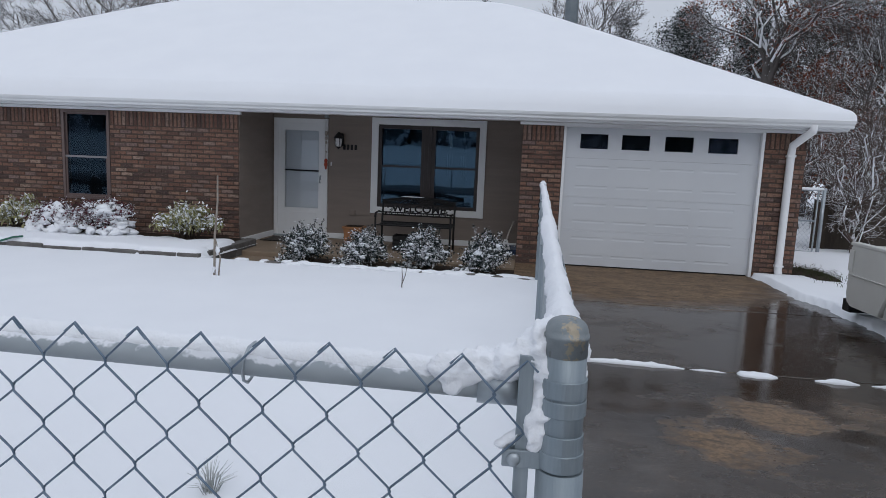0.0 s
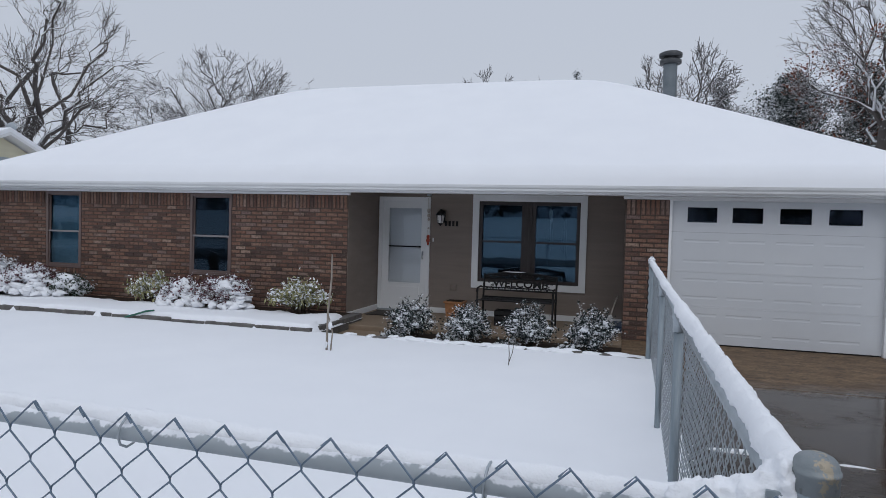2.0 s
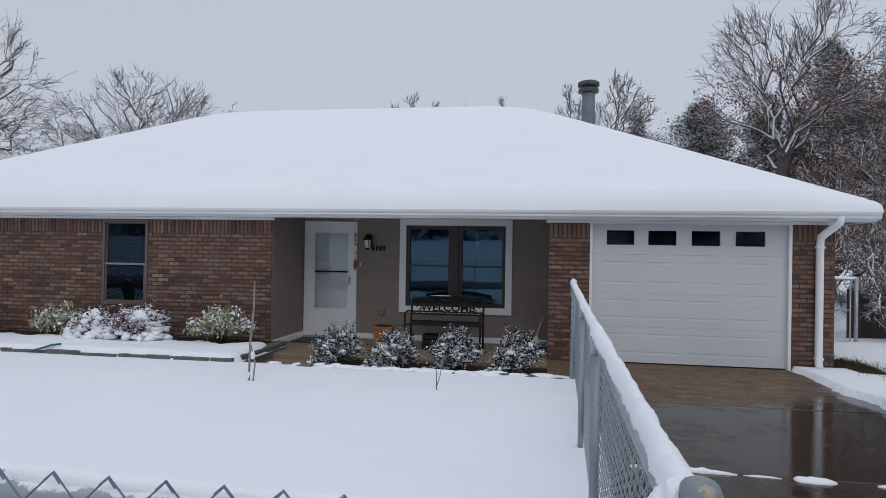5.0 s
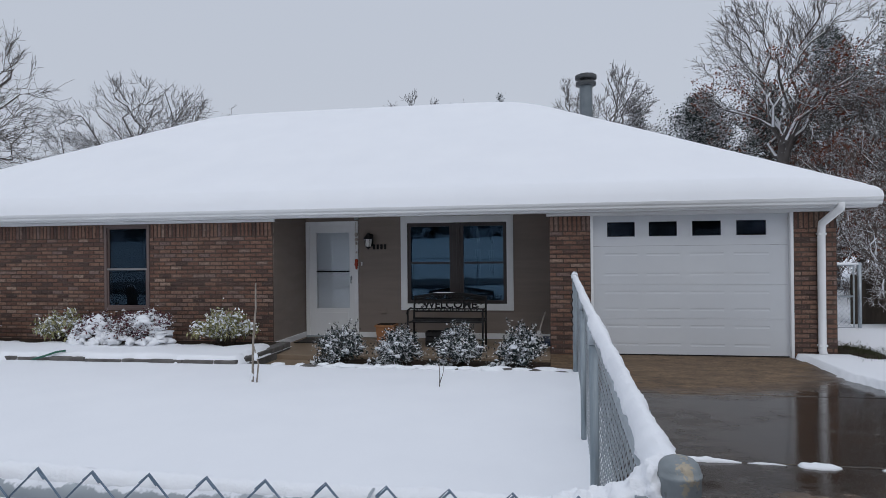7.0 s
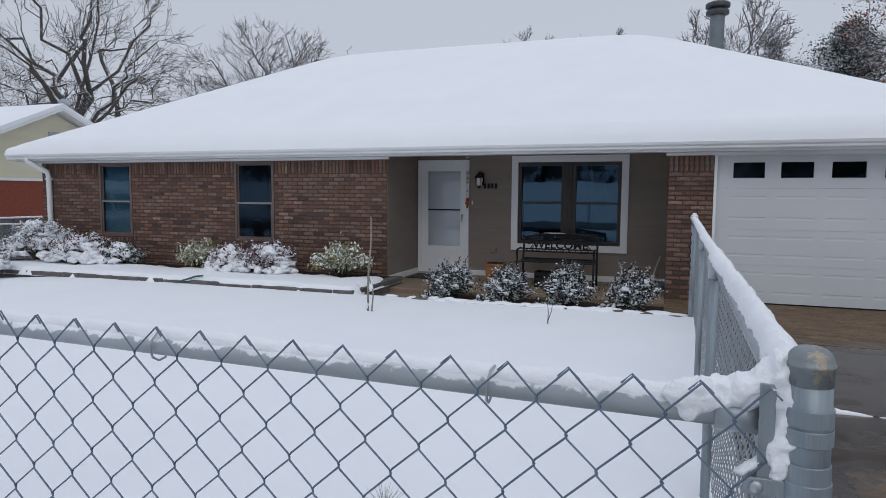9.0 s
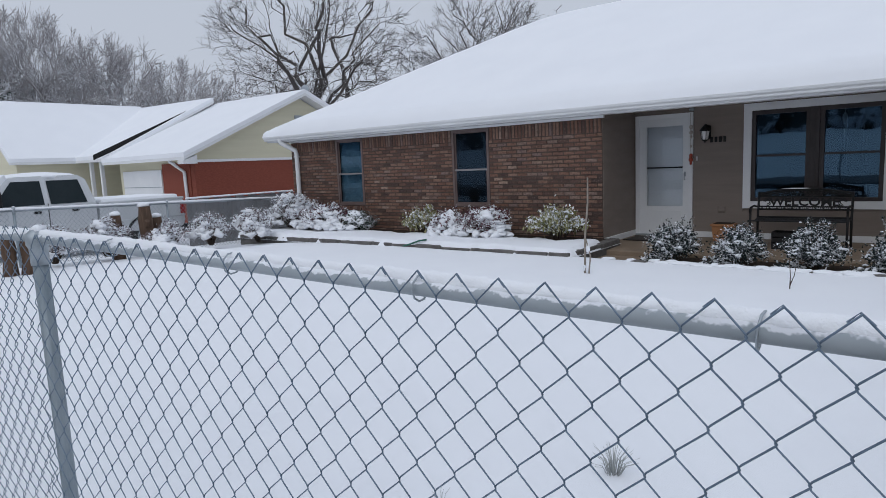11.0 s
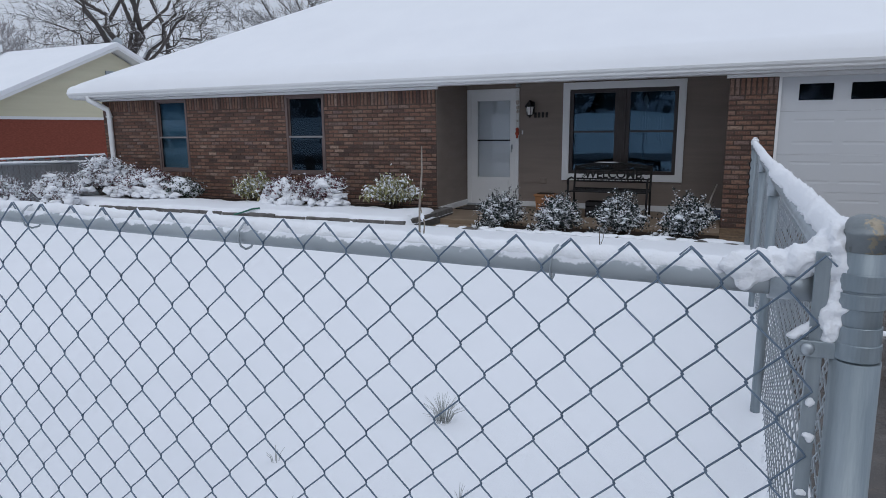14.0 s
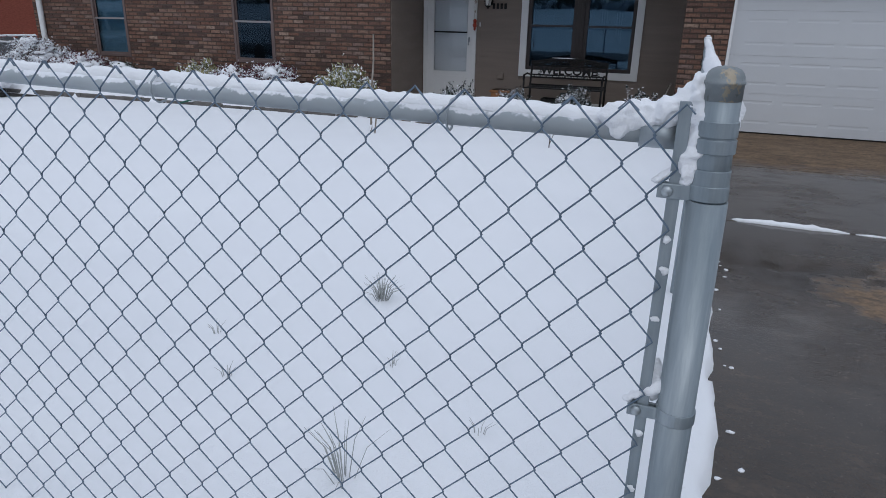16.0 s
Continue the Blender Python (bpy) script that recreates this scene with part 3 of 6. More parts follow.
lay(-12.4, -4.6, [(a - 0.004, c + 0.004, WZ0 - 0.1, WZ1) for a, c in WIN])
lay(-0.18, 0.426, [])
lay(3.226, 3.79, [])
for a, c in WIN:       # brick sills
    x = a - 0.05
    while x < c + 0.02:
        BRICKS.append((x + 0.034, WZ0 - 0.055, 0.058, 0.088))
        x += 0.068


# windows
k = Nodes("clear_sheet")
k.link(k.node("ShaderNodeBsdfTransparent").outputs[0], k.t.nodes["Material Output"].inputs[0])
M["clear_sheet"] = k.m


def pane(x0, x1, y, z0, z1, material, parent):
    ob = part("pane", Build().box(x0, x1, y, y + 0.005, z0, z1), M["clear_sheet"], parent)
    ob.data.materials.append(material)
    ob.data.polygons[2].material_index = 1
    ob.visible_shadow = False
    return ob


def sash_window(x0, x1, z0, z1, y, glass):
    win = part("window", wall_with_holes(x0, x1, y, y + 0.09, z0, z1, [(x0 + 0.045, x1 - 0.045, z0 + 0.045, z1 - 0.045)]), M["bronze"], house, "double-hung window in a dark brown frame")
    zm = (z0 + z1) / 2 - 0.03
    part("upper_sash", Build().box(x0 + 0.046, x0 + 0.07, y + 0.045, y + 0.07, zm, z1 - 0.046).box(x1 - 0.07, x1 - 0.046, y + 0.045, y + 0.07, zm, z1 - 0.046).box(x0 + 0.07, x1 - 0.07, y + 0.045, y + 0.07, z1 - 0.07, z1 - 0.046), M["bronze"], win)
    part("meeting_rail", Build().box(x0 + 0.046, x1 - 0.046, y + 0.012, y + 0.044, zm - 0.017, zm + 0.015, 0.003), M["pale_rail"], win, "pale meeting rail")
    part("lower_sash", Build().box(x0 + 0.046, x0 + 0.075, y + 0.018, y + 0.044, z0 + 0.046, zm - 0.018).box(x1 - 0.075, x1 - 0.046, y + 0.018, y + 0.044, z0 + 0.046, zm - 0.018).box(x0 + 0.075, x1 - 0.075, y + 0.018, y + 0.044, z0 + 0.046, z0 + 0.08), M["bronze"], win)
    pane(x0 + 0.06, x1 - 0.06, y + 0.056, zm, z1 - 0.06, glass, win)
    pane(x0 + 0.06, x1 - 0.06, y + 0.03, z0 + 0.06, zm, glass, win)
    return win


M["window_glass"] = glass_material("steel_blue_glass", (0.35, 0.5, 0.62), 0.08, (0.2, 0.32, 0.4))
M["room_glass"] = glass_material("dark_room_glass", (0.22, 0.36, 0.5), 0.06, (0.35, 0.45, 0.55))
M["pale_rail"] = two_tone("pale_rail", (0.2, 0.19, 0.19), (0.28, 0.26, 0.26), 5.0, 0.5)
for i, (a, c) in enumerate(WIN):
    sash_window(a, c, WZ0, WZ1, FRONT - 0.006, M["window_glass"] if i == 0 else M["room_glass"])
    part("interior", Build().box(a + (0.01 if i == 0 else -0.1), c + (-0.01 if i == 0 else 0.1), FRONT + (0.095 if i == 0 else 1.2), FRONT + (0.105 if i == 0 else 1.3), WZ0 + 0.01 if i == 0 else 0.3, WZ1 - 0.01 if i == 0 else 2.1), M["curtain" if i == 0 else "room_shade"], house)
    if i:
        part("interior", Build().box(a - 0.15, a - 0.1, FRONT + 0.2, FRONT + 1.3, 0.3, 2.1).box(c + 0.1, c + 0.15, FRONT + 0.2, FRONT + 1.3, 0.3, 2.1).box(a - 0.1, c + 0.1, FRONT + 0.2, FRONT + 1.2, 0.28, 0.3).box(a - 0.1, c + 0.1, FRONT + 0.2, FRONT + 1.2, 2.1, 2.12), M["room_shade"], house)

# picture window with white casing, two brown units
big = part("picture_window", wall_with_holes(-2.795, -0.8, BACK - 0.03, BACK + 0.1, 0.445, 2.105, [(-2.68, -0.915, 0.56, 1.99)]), M["white"], house, "wide window with white casing and brown sashes")
M["dark_bronze"] = two_tone("dark_brown_sash", (0.022, 0.015, 0.014), (0.04, 0.028, 0.026), 6.0, 0.45)
M["picture_glass"] = glass_material("picture_glass", (0.22, 0.39, 0.56), 0.16, (0.35, 0.45, 0.55))
part("mullion", Build().box(-1.86, -1.735, BACK - 0.02, BACK + 0.08, 0.56, 1.99, 0.005).box(-1.805, -1.79, BACK - 0.028, BACK - 0.02, 0.56, 1.99), M["dark_bronze"], big)
for a, c in ((-2.68, -1.86), (-1.735, -0.915)):
    part("sash_frame", wall_with_holes(a, c, BACK, BACK + 0.07, 0.56, 1.99, [(a + 0.06, c - 0.06, 1.295, 1.925), (a + 0.06, c - 0.06, 0.62, 1.262)]), M["dark_bronze"], big)
    pane(a + 0.05, c - 0.05, BACK + 0.05, 1.28, 1.94, M["picture_glass"], big)
    pane(a + 0.05, c - 0.05, BACK + 0.035, 0.6, 1.28, M["picture_glass"], big)
part("interior", Build().box(-2.9, -0.7, BACK + 1.4, BACK + 1.45, 0.2, 2.1).box(-2.95, -2.9, BACK + 0.15, BACK + 1.45, 0.2, 2.1).box(-0.7, -0.65, BACK + 0.15, BACK + 1.45, 0.2, 2.1).box(-2.9, -0.7, BACK + 0.15, BACK + 1.4, 0.18, 0.2).box(-2.9, -0.7, BACK + 0.15, BACK + 1.4, 2.1, 2.12), M["room_shade"], house)

# front door behind a white storm door
M["door_white"] = two_tone("door_paint", (0.72, 0.73, 0.74), (0.79, 0.8, 0.81), 2.0, 0.5, 0, 0.05, 40.0)
part("door_casing", Build().box(-4.575, -4.5, BACK - 0.035, BACK + 0.08, -0.05, 2.045, 0.004).box(-3.66, -3.585, BACK - 0.035, BACK + 0.08, -0.05, 2.045, 0.004).box(-4.5, -3.66, BACK - 0.035, BACK + 0.08, 1.97, 2.045, 0.004), M["white"], house)
door = part("storm_door", wall_with_holes(-4.5, -3.66, BACK - 0.02, BACK + 0.02, -0.02, 1.97, [(-4.375, -3.75, 1.15, 1.84), (-4.375, -3.75, 0.47, 1.125)]), M["door_white"], house, "closed white storm door with two glass panes")
part("kick_panel", Build().box(-4.36, -3.77, BACK - 0.03, BACK - 0.021, 0.06, 0.4, 0.006), M["door_white"], door)
part("crossbar", Build().box(-4.375, -3.75, BACK - 0.026, BACK + 0.012, 1.125, 1.15, 0.003), M["black_iron"], door, "black glazing bar")
pane(-4.375, -3.75, BACK, 1.15, 1.84, M["pale_glass"], door)
pane(-4.375, -3.75, BACK, 0.47, 1.125, M["pale_glass"], door)
part("handle", Build().box(-3.725, -3.7, BACK - 0.045, BACK - 0.02, 0.98, 1.06, 0.006).tube([(-3.712, BACK - 0.03, 1.04), (-3.712, BACK - 0.07, 1.04), (-3.712, BACK - 0.07, 0.93), (-3.712, BACK - 0.03, 0.93)], 0.008), M["galvanised"], door, "steel pull handle")
part("inner_door", Build().box(-4.5, -3.66, BACK + 0.06, BACK + 0.1, -0.05, 1.97).box(-4.34, -4.1, BACK + 0.054, BACK + 0.061, 1.1, 1.8).box(-4.02, -3.78, BACK + 0.054, BACK + 0.061, 1.1, 1.8), M["garage_white"], house)
part("threshold", Build().box(-4.575, -3.585, BACK - 0.06, BACK + 0.1, -0.06, -0.02, 0.005), M["galvanised"], house)

# garage door: four sections with embossed panels, a row of panes on top
garage = part("garage_door", Build().box(0.424, 0.462, FRONT - 0.006, FRONT + 0.12, -0.08, 2.035, 0.004).box(3.185, 3.228, FRONT - 0.006, FRONT + 0.12, -0.08, 2.035, 0.004).box(0.462, 3.185, FRONT - 0.002, FRONT + 0.1, 1.985, 2.033, 0.003), M["white"], house, "white sectional garage door with four small panes")
GW = [(0.668, 1.074), (1.264, 1.669), (1.873, 2.278), (2.478, 2.89)]
YG = FRONT + 0.06
for z0, z1 in ((-0.06, 0.4645), (0.4668, 0.9605), (0.9628, 1.5342)):
    cuts = [(a - 0.03, c + 0.03, z1 - f * (z1 - z0) - 0.021, z1 - f * (z1 - z0) + 0.021) for a, c in GW for f in (0.22, 0.73)]
    part("section", wall_with_holes(0.462, 3.185, YG, YG + 0.05, z0, z1, cuts), M["garage_white"], garage)
    for a, c, u0, u1 in cuts:
        dent = [(YG + 0.03, u0), (YG + 0.001, u0), (YG + 0.0036, u0 + 0.016), (YG + 0.0036, u0 + 0.03), (YG + 0.001, u1), (YG + 0.03, u1)]
        part("panel", Build().prism(dent, "x", a, c), M["garage_white"], garage)
part("section", wall_with_holes(0.462, 3.185, YG, YG + 0.05, 1.5365, 1.99, [(a, c, 1.672, 1.895) for a, c in GW]), M["garage_white"], garage)
for a, c in GW:
    part("pane_frame", wall_with_holes(a - 0.018, c + 0.018, YG - 0.008, YG + 0.01, 1.655, 1.912, [(a + 0.004, c - 0.004, 1.676, 1.891)]), M["garage_white"], garage)
    pane(a, c, YG + 0.02, 1.67, 1.9, M["dark_glass"], garage)
part("bottom_seal", Build().box(0.465, 3.18, YG + 0.005, YG + 0.045, -0.083, -0.06), M["black_iron"], garage, "black rubber seal")
part("garage_interior", Build().box(0.3, 3.35, FRONT + 1.3, FRONT + 1.35, -0.1, 2.1).box(0.25, 0.3, FRONT + 0.3, FRONT + 1.35, -0.1, 2.1).box(3.35, 3.4, FRONT + 0.41, FRONT + 1.35, -0.1, 2.1).box(0.3, 3.35, FRONT + 0.2, FRONT + 1.3, 2.1, 2.12), M["room_shade"], house)


# downspouts: flattened tubes that jog back under the eave
def downspout(x, xtop):
    b = Build()
    path = [(xtop, ROOF_Y0 + 0.06, 2.1), (xtop, ROOF_Y0 + 0.06, 2.02), (x, FRONT - 0.08, 1.82), (x, FRONT - 0.05, 1.7), (x, FRONT - 0.05, 0.05), (x, FRONT - 0.1, -0.02)]
    b.tube(path, [0.056, 0.056, 0.054, 0.052, 0.052, 0.052], 12)
    spout = part("downspout", b, M["white"], house, "white metal downspout")
    for z in (0.1, 1.66):
        part("strap", Build().box(x - 0.055, x + 0.055, FRONT - 0.1, FRONT - 0.002, z, z + 0.03, 0.003), M["white"], spout)


downspout(3.57, 3.72)
downspout(-12.15, -12.4)

# chimney pipe behind the hip
M["flue_cap"] = two_tone("sooty_flue_metal", (0.05, 0.054, 0.058), (0.1, 0.104, 0.108), 9.0, 0.55, 0.3)
M["flue"] = two_tone("blue_grey_flue", (0.14, 0.165, 0.18), (0.2, 0.225, 0.24), 5.0, 0.5, 0.3)
chim = part("chimney_pipe", Build().lathe([(0.15, 3.6), (0.15, 5.3), (0.15, 5.34)], 0.7, 14.5, 24), M["flue"], house, "blue-grey metal flue with a flat cap")
part("storm_collar", Build().lathe([(0.15, 5.33), (0.215, 5.335), (0.235, 5.345), (0.235, 5.42), (0.215, 5.43), (0.16, 5.43)], 0.7, 14.5, 28).lathe([(0.14, 5.42), (0.14, 5.5)], 0.7, 14.5, 12), M["flue_cap"], chim, "soot-dark metal collar")
part("cap", Build().lathe([(0.02, 5.487), (0.225, 5.487), (0.25, 5.492), (0.25, 5.57), (0.225, 5.585), (0.02, 5.6)], 0.7, 14.5, 28), M["flue_cap"], chim, "flat soot-dark flue cap")
part("cap_snow", Build().blob(0.7, 14.5, 5.6, 0.21, 0.21, 0.022, 0.2, 2, 2), M["snow"], chim)

# porch slab, walk and mat
M["porch_concrete"] = two_tone("tan_porch_concrete", (0.19, 0.14, 0.095), (0.27, 0.2, 0.14), 2.5, 0.55, 0, 0.3, 70.0)
porch = solo("porch_slab", Build().box(-4.6, -0.18, 8.3, BACK + 0.1, -0.3, -0.055, 0.012), M["porch_concrete"], "damp tan concrete porch slab", "porch", kind="structure")
solo("front_walk", Build().box(-4.33, -3.5, 7.1, 8.3, -0.35, -0.13, 0.01), M["porch_concrete"], "damp tan concrete walk in front of the porch", "walkway", kind="structure")
solo("planting_soil", Build().box(-3.5, 0.1, 7.2, 8.3, -0.4, -0.1, 0.01), M["soil"], "dark wet mulch in the planting strip", "soil", kind="structure")

# ---------------------------------------------------------------- chain-link fences
H, V = 0.04065, 0.0467          # half a diamond, across and upright


def chainlink(p0, p1, top0, top1, bot0, bot1, offset, first=0.0, r=0.0019, sides=5, fine=True, widen=0.0):
    """Woven wire between two posts: each wire zigzags down and hooks its neighbours; the ends stand up in knuckles."""
    a, c = Vector((*p0, 0)), Vector((*p1, 0))
    d = c - a
    length = d.length
    d.normalize()
    nrm = Vector((d.y, -d.x, 0))
    b = Build()
    n = int((length - 0.03) / H)
    for i in range(n):
        pts = []
        u0 = first + i * H
        u0 += max(0.0, u0 - 0.85) * widen
        if u0 + H > length:
            break
        mid = (u0 + H / 2) / length
        top, bot = top0 + (top1 - top0) * mid, bot0 + (bot1 - bot0) * mid
        rows = int((top - bot) / V)
        sway = 0.003 * noise.noise(Vector((i * 0.31, top0, p0[0])))
        for j in range(rows + 1):
            left = (i + j) % 2 == 0
            u = u0 + (-0.0016 if left else H * (1 + widen * (u0 > 0.85)) + 0.0016) + sway
            z = top - j * V + 0.002 * noise.noise(Vector((i * 0.5, j * 0.5, p0[1])))
            o = offset + (0.0032 if left else -0.0032)
            if j == 0:
                tip = u + (-0.012 if left else 0.012)
                pts.append(a + d * tip + nrm * (o + 0.002) + Vector((0, 0, z - 0.009)))
                pts.append(a + d * u + nrm * o + Vector((0, 0, z + 0.002)))
                continue
            if fine:
                back = -0.0035 if left else 0.0035
                pts.append(a + d * (u - back) + nrm * (o - 0.002 * (1 if left else -1)) + Vector((0, 0, z + 0.0055)))
                pts.append(a + d * u + nrm * (o + 0.0015) + Vector((0, 0, z)))
                pts.append(a + d * (u - back) + nrm * (o + 0.002 * (1 if left else -1)) + Vector((0, 0, z - 0.0055)))
            else:
                pts.append(a + d * u + nrm * o + Vector((0, 0, z)))
        b.tube(pts, r, sides, caps=False)
    return b


def near_lattice(last, foot, r):
    """The stretched first bay of the mesh: columns widen and lean outwards, rows open towards the ground."""
    b = Build()

    def joint(i, j, hook):
        u = 0.1322 + 0.0399 * i + 5.0e-5 * i * i + j * (4.0e-4 + 1.24e-4 * min(i, 34)) + hook
        z = 1.1944 + 0.0122 * min(u, 1.4) + 0.006 * max(0.0, u - 1.4) - 0.0439 * j - 1.845e-4 * j * j
        return Vector((-u * 0.99952, -0.0335 - u * 0.03098, z))

    i = -2
    while True:
        pts = []
        for j in range(27):
            left = (i + j) % 2 == 0            # even crossings sit on this wire's near side
            k = i if left else i + 1
            p = joint(k, j, -0.0016 if left else 0.0016)
            p += Vector((0.0012 * noise.noise(Vector((k * 0.7, j * 0.6, 3.1))), 0, 0.0014 * noise.noise(Vector((k * 0.5, j * 0.5, 8.2)))))
            if p.z < foot:
                break
            p.x = min(p.x, -0.056)
            back = 0.0034 if left else -0.0034
            o = -0.003 if left else 0.003
            if j == 0:
                pts.append(p + Vector((-0.013 if not left else 0.013, o - 0.002, -0.011)))
                pts.append(p + Vector((0, o, 0.0015)))
                continue
            pts.append(p + Vector((-back, o + (0.002 if left else -0.002), 0.0052)))
            pts.append(p + Vector((0, o * 0.6, 0)))
            pts.append(p + Vector((-back, -o * 0.6, -0.0052)))
        if pts and pts[0].x < last:
            break
        if len(pts) > 3:
            b.tube(pts, r, 6, caps=False)
        i += 1
    return b


def rail_snow(p0, p1, z0, z1, width, height, seed, side=0.0):
    """A lumpy ridge of snow lying on a rail."""
    a, c = Vector((*p0, z0)), Vector((*p1, z1))
    d = c - a
    nrm = Vector((d.y, -d.x, 0)).normalized()
    n = max(4, int(d.length / 0.009))
    b = Build()
    ring = [(-1.0, -0.35), (-1.05, 0.05), (-0.8, 0.55), (-0.3, 0.92), (0.25, 0.98), (0.75, 0.6), (1.05, 0.1), (1.0, -0.35), (0.3, -0.5), (-0.3, -0.5)]
    for i in range(n + 1):
        p = a + d * (i / n)
        q = Vector((p.x * 4.0 + seed, p.y * 4.0, seed))
        w = width * (1 + 0.35 * noise.noise(q * 0.6) + 0.16 * noise.noise(q * 3.3) + 0.14 * noise.noise(q * 9.0))
        h = height * (1 + 0.3 * noise.noise(q * 0.7 + Vector((9, 0, 0))) + 0.14 * noise.noise(q * 4.0) + 0.1 * noise.noise(q * 11.0))
        for k, (s, t) in enumerate(ring):
            j = 1 + 0.12 * noise.noise(Vector((p.x * 22, p.y * 22, k * 1.7 + seed))) + 0.24 * noise.noise(Vector((p.x * 75, p.y * 75, k * 3.1 + seed)))
            e = p + nrm * (s * w * j + side) + Vector((0, 0, t * h * j))
            b.v.append((e.x, e.y, e.z))
    m = len(ring)
    for i in range(n):
        for k in range(m):
            x0, x1 = i * m + k, i * m + (k + 1) % m
            b.f.append((x0, x0 + m, x1 + m, x1))
            b.s.append(True)
    b.f += [tuple(range(m)), tuple(n * m + k for k in reversed(range(m)))]
    b.s += [False, False]
    return b


def line_post(fence, x, y, z0, z1, r=0.024):
    p = part("post", Build().tube([(x, y, z0), (x, y, z1)], r, 16), M["post_steel"], fence)
    part("loop_cap", Build().lathe([(r + 0.004, z1 - 0.06), (r + 0.005, z1 - 0.005), (r + 0.012, z1 + 0.01), (r + 0.01, z1 + 0.045), (r * 0.6, z1 + 0.062), (0.004, z1 + 0.066)], x, y, 16), M["galvanised"], p)
    part("post_snow", Build().blob(x, y + 0.006, z1 + 0.062, 0.024, 0.024, 0.013, 0.6, x * 7 + y, 2), M["snow"], p)


def tie(fence, x, y, z, along=(1, 0)):
    pts = []
    for k in range(10):
        a = -2.6 + k * 0.62
        pts.append((x + 0.004 * k * along[0] * 0.3 - math.cos(a) * 0.026 * along[1], y - math.cos(a) * 0.026 * along[0], z + math.sin(a) * 0.026))
    part("tie_wire", Build().tube(pts, 0.0021, 5), M["galvanised"], fence)


M["frosted_rail"] = dusted("frosted_rail", (0.26, 0.3, 0.33), (0.5, 0.54, 0.57), 0.42, 30.0, 0.4)
front_fence = thing("chain_link_fence", "galvanised chain-link fence with snow lying on its top rail", "fence", group="chain-link fences")
LINE = [(0.0, 0.0, 1.149), (-2.6, -0.081, 1.203), (-5.2, -0.161, 1.2), (-7.8, -0.242, 1.15), (-10.4, -0.322, 1.06), (-13.0, -0.403, 0.98)]
for k in range(5):
    (xa, ya, za), (xb, yb, zb) = LINE[k], LINE[k + 1]
    s = 0.085 if k == 0 else 0.0
    u = s / math.hypot(xb - xa, yb - ya)
    xs0, ys0 = xa + (xb - xa) * u, ya + (yb - ya) * u
    zr0, zr1 = za, zb
    part("top_rail", Build().tube([(xs0, ys0, zr0), (xb, yb, zr1)], 0.0155, 14), M["frosted_rail"], front_fence, "steel top rail streaked with frozen wet snow")
    drop = [0.02, 0.0, -0.12, -0.15, -0.2, -0.25]
    net = near_lattice(xb + 0.02, 0.02, 0.0015) if k == 0 else chainlink((xs0, ys0), (xb, yb), za + 0.04, zb + 0.04, drop[k], drop[k + 1], -0.034, 0.0, (0.0, 0.0016, 0.0016, 0.0018, 0.002)[k], 4, k < 2, 0.03)
    part("wire_mesh", net, M["wire"], front_fence, "woven wire mesh with diamond openings")
    part("rail_snow", rail_snow((xs0 - 0.01, ys0), (xb, yb), zr0 + 0.015, zr1 + 0.015, 0.014, 0.016, 3.0 + k, 0.008), M["snow"], front_fence, "ridge of snow on the rail")
    if k < 4:
        line_post(front_fence, xb, yb, land(xb, yb) - 0.3, zb - 0.03)
    for t in range(1, 5):
        f = t / 4.6 + (0.0 if k else -0.06)
        tie(front_fence, xa + (xb - xa) * f, ya + (yb - ya) * f, za + (zb - za) * f)
# the corner post with its cap, bands and stretcher bar
k = Nodes("lichen_spotted_cap", 0.55, 0.45, 0.5)
c = k.mix(k.noise(60.0, 3, 0.6), (0.2, 0.23, 0.245), (0.3, 0.325, 0.335))
c = k.mix(k.span(k.noise(34.0, 4, 0.7), 0.56, 0.6, 0.0, 0.9), c, (0.42, 0.36, 0.27))
c = k.mix(k.span(k.noise(90.0, 2, 0.5), 0.64, 0.7, 0.0, 0.4), c, (0.1, 0.1, 0.095))
k.color(c).bump(k.noise(120.0, 3, 0.6), 0.5, 0.002)
M["cap_metal"] = k.m
def lean(b, only=None):
    """The post stands a little out of plumb."""
    b.v = [(x - 0.0125 + (1.22 - z) * 0.013, y - 0.022, z + 0.003) for x, y, z in b.v]
    return b


corner = part("corner_post", lean(Build().tube([(0, 0, -0.35), (0, 0, 1.06)], 0.0285, 28).tube([(0, 0, 1.05), (0, 0, 1.225)], 0.0248, 28)), M["post_steel"], front_fence, "thick galvanised corner post")
part("cap", lean(Build().lathe([(0.0246, 1.2), (0.0252, 1.2), (0.0256, 1.2215), (0.0268, 1.2222), (0.0268, 1.2258), (0.0253, 1.2265), (0.0248, 1.2315), (0.0226, 1.2372), (0.0185, 1.2415), (0.012, 1.2445), (0.005, 1.2455), (0.001, 1.2456)], 0, 0, 28)), M["cap_metal"], corner, "domed metal post cap with lichen spots")
for z0, z1, rr in ((1.1515, 1.173, 0.0272), (1.129, 1.1485, 0.0274), (1.082, 1.106, 0.0262)):
    part("band", lean(Build().lathe([(0.0245, z0), (rr - 0.0006, z0), (rr, z0 + 0.0008), (rr, z1 - 0.0008), (rr - 0.0006, z1), (0.0245, z1)], 0, 0, 36, False)), M["post_steel"], corner)
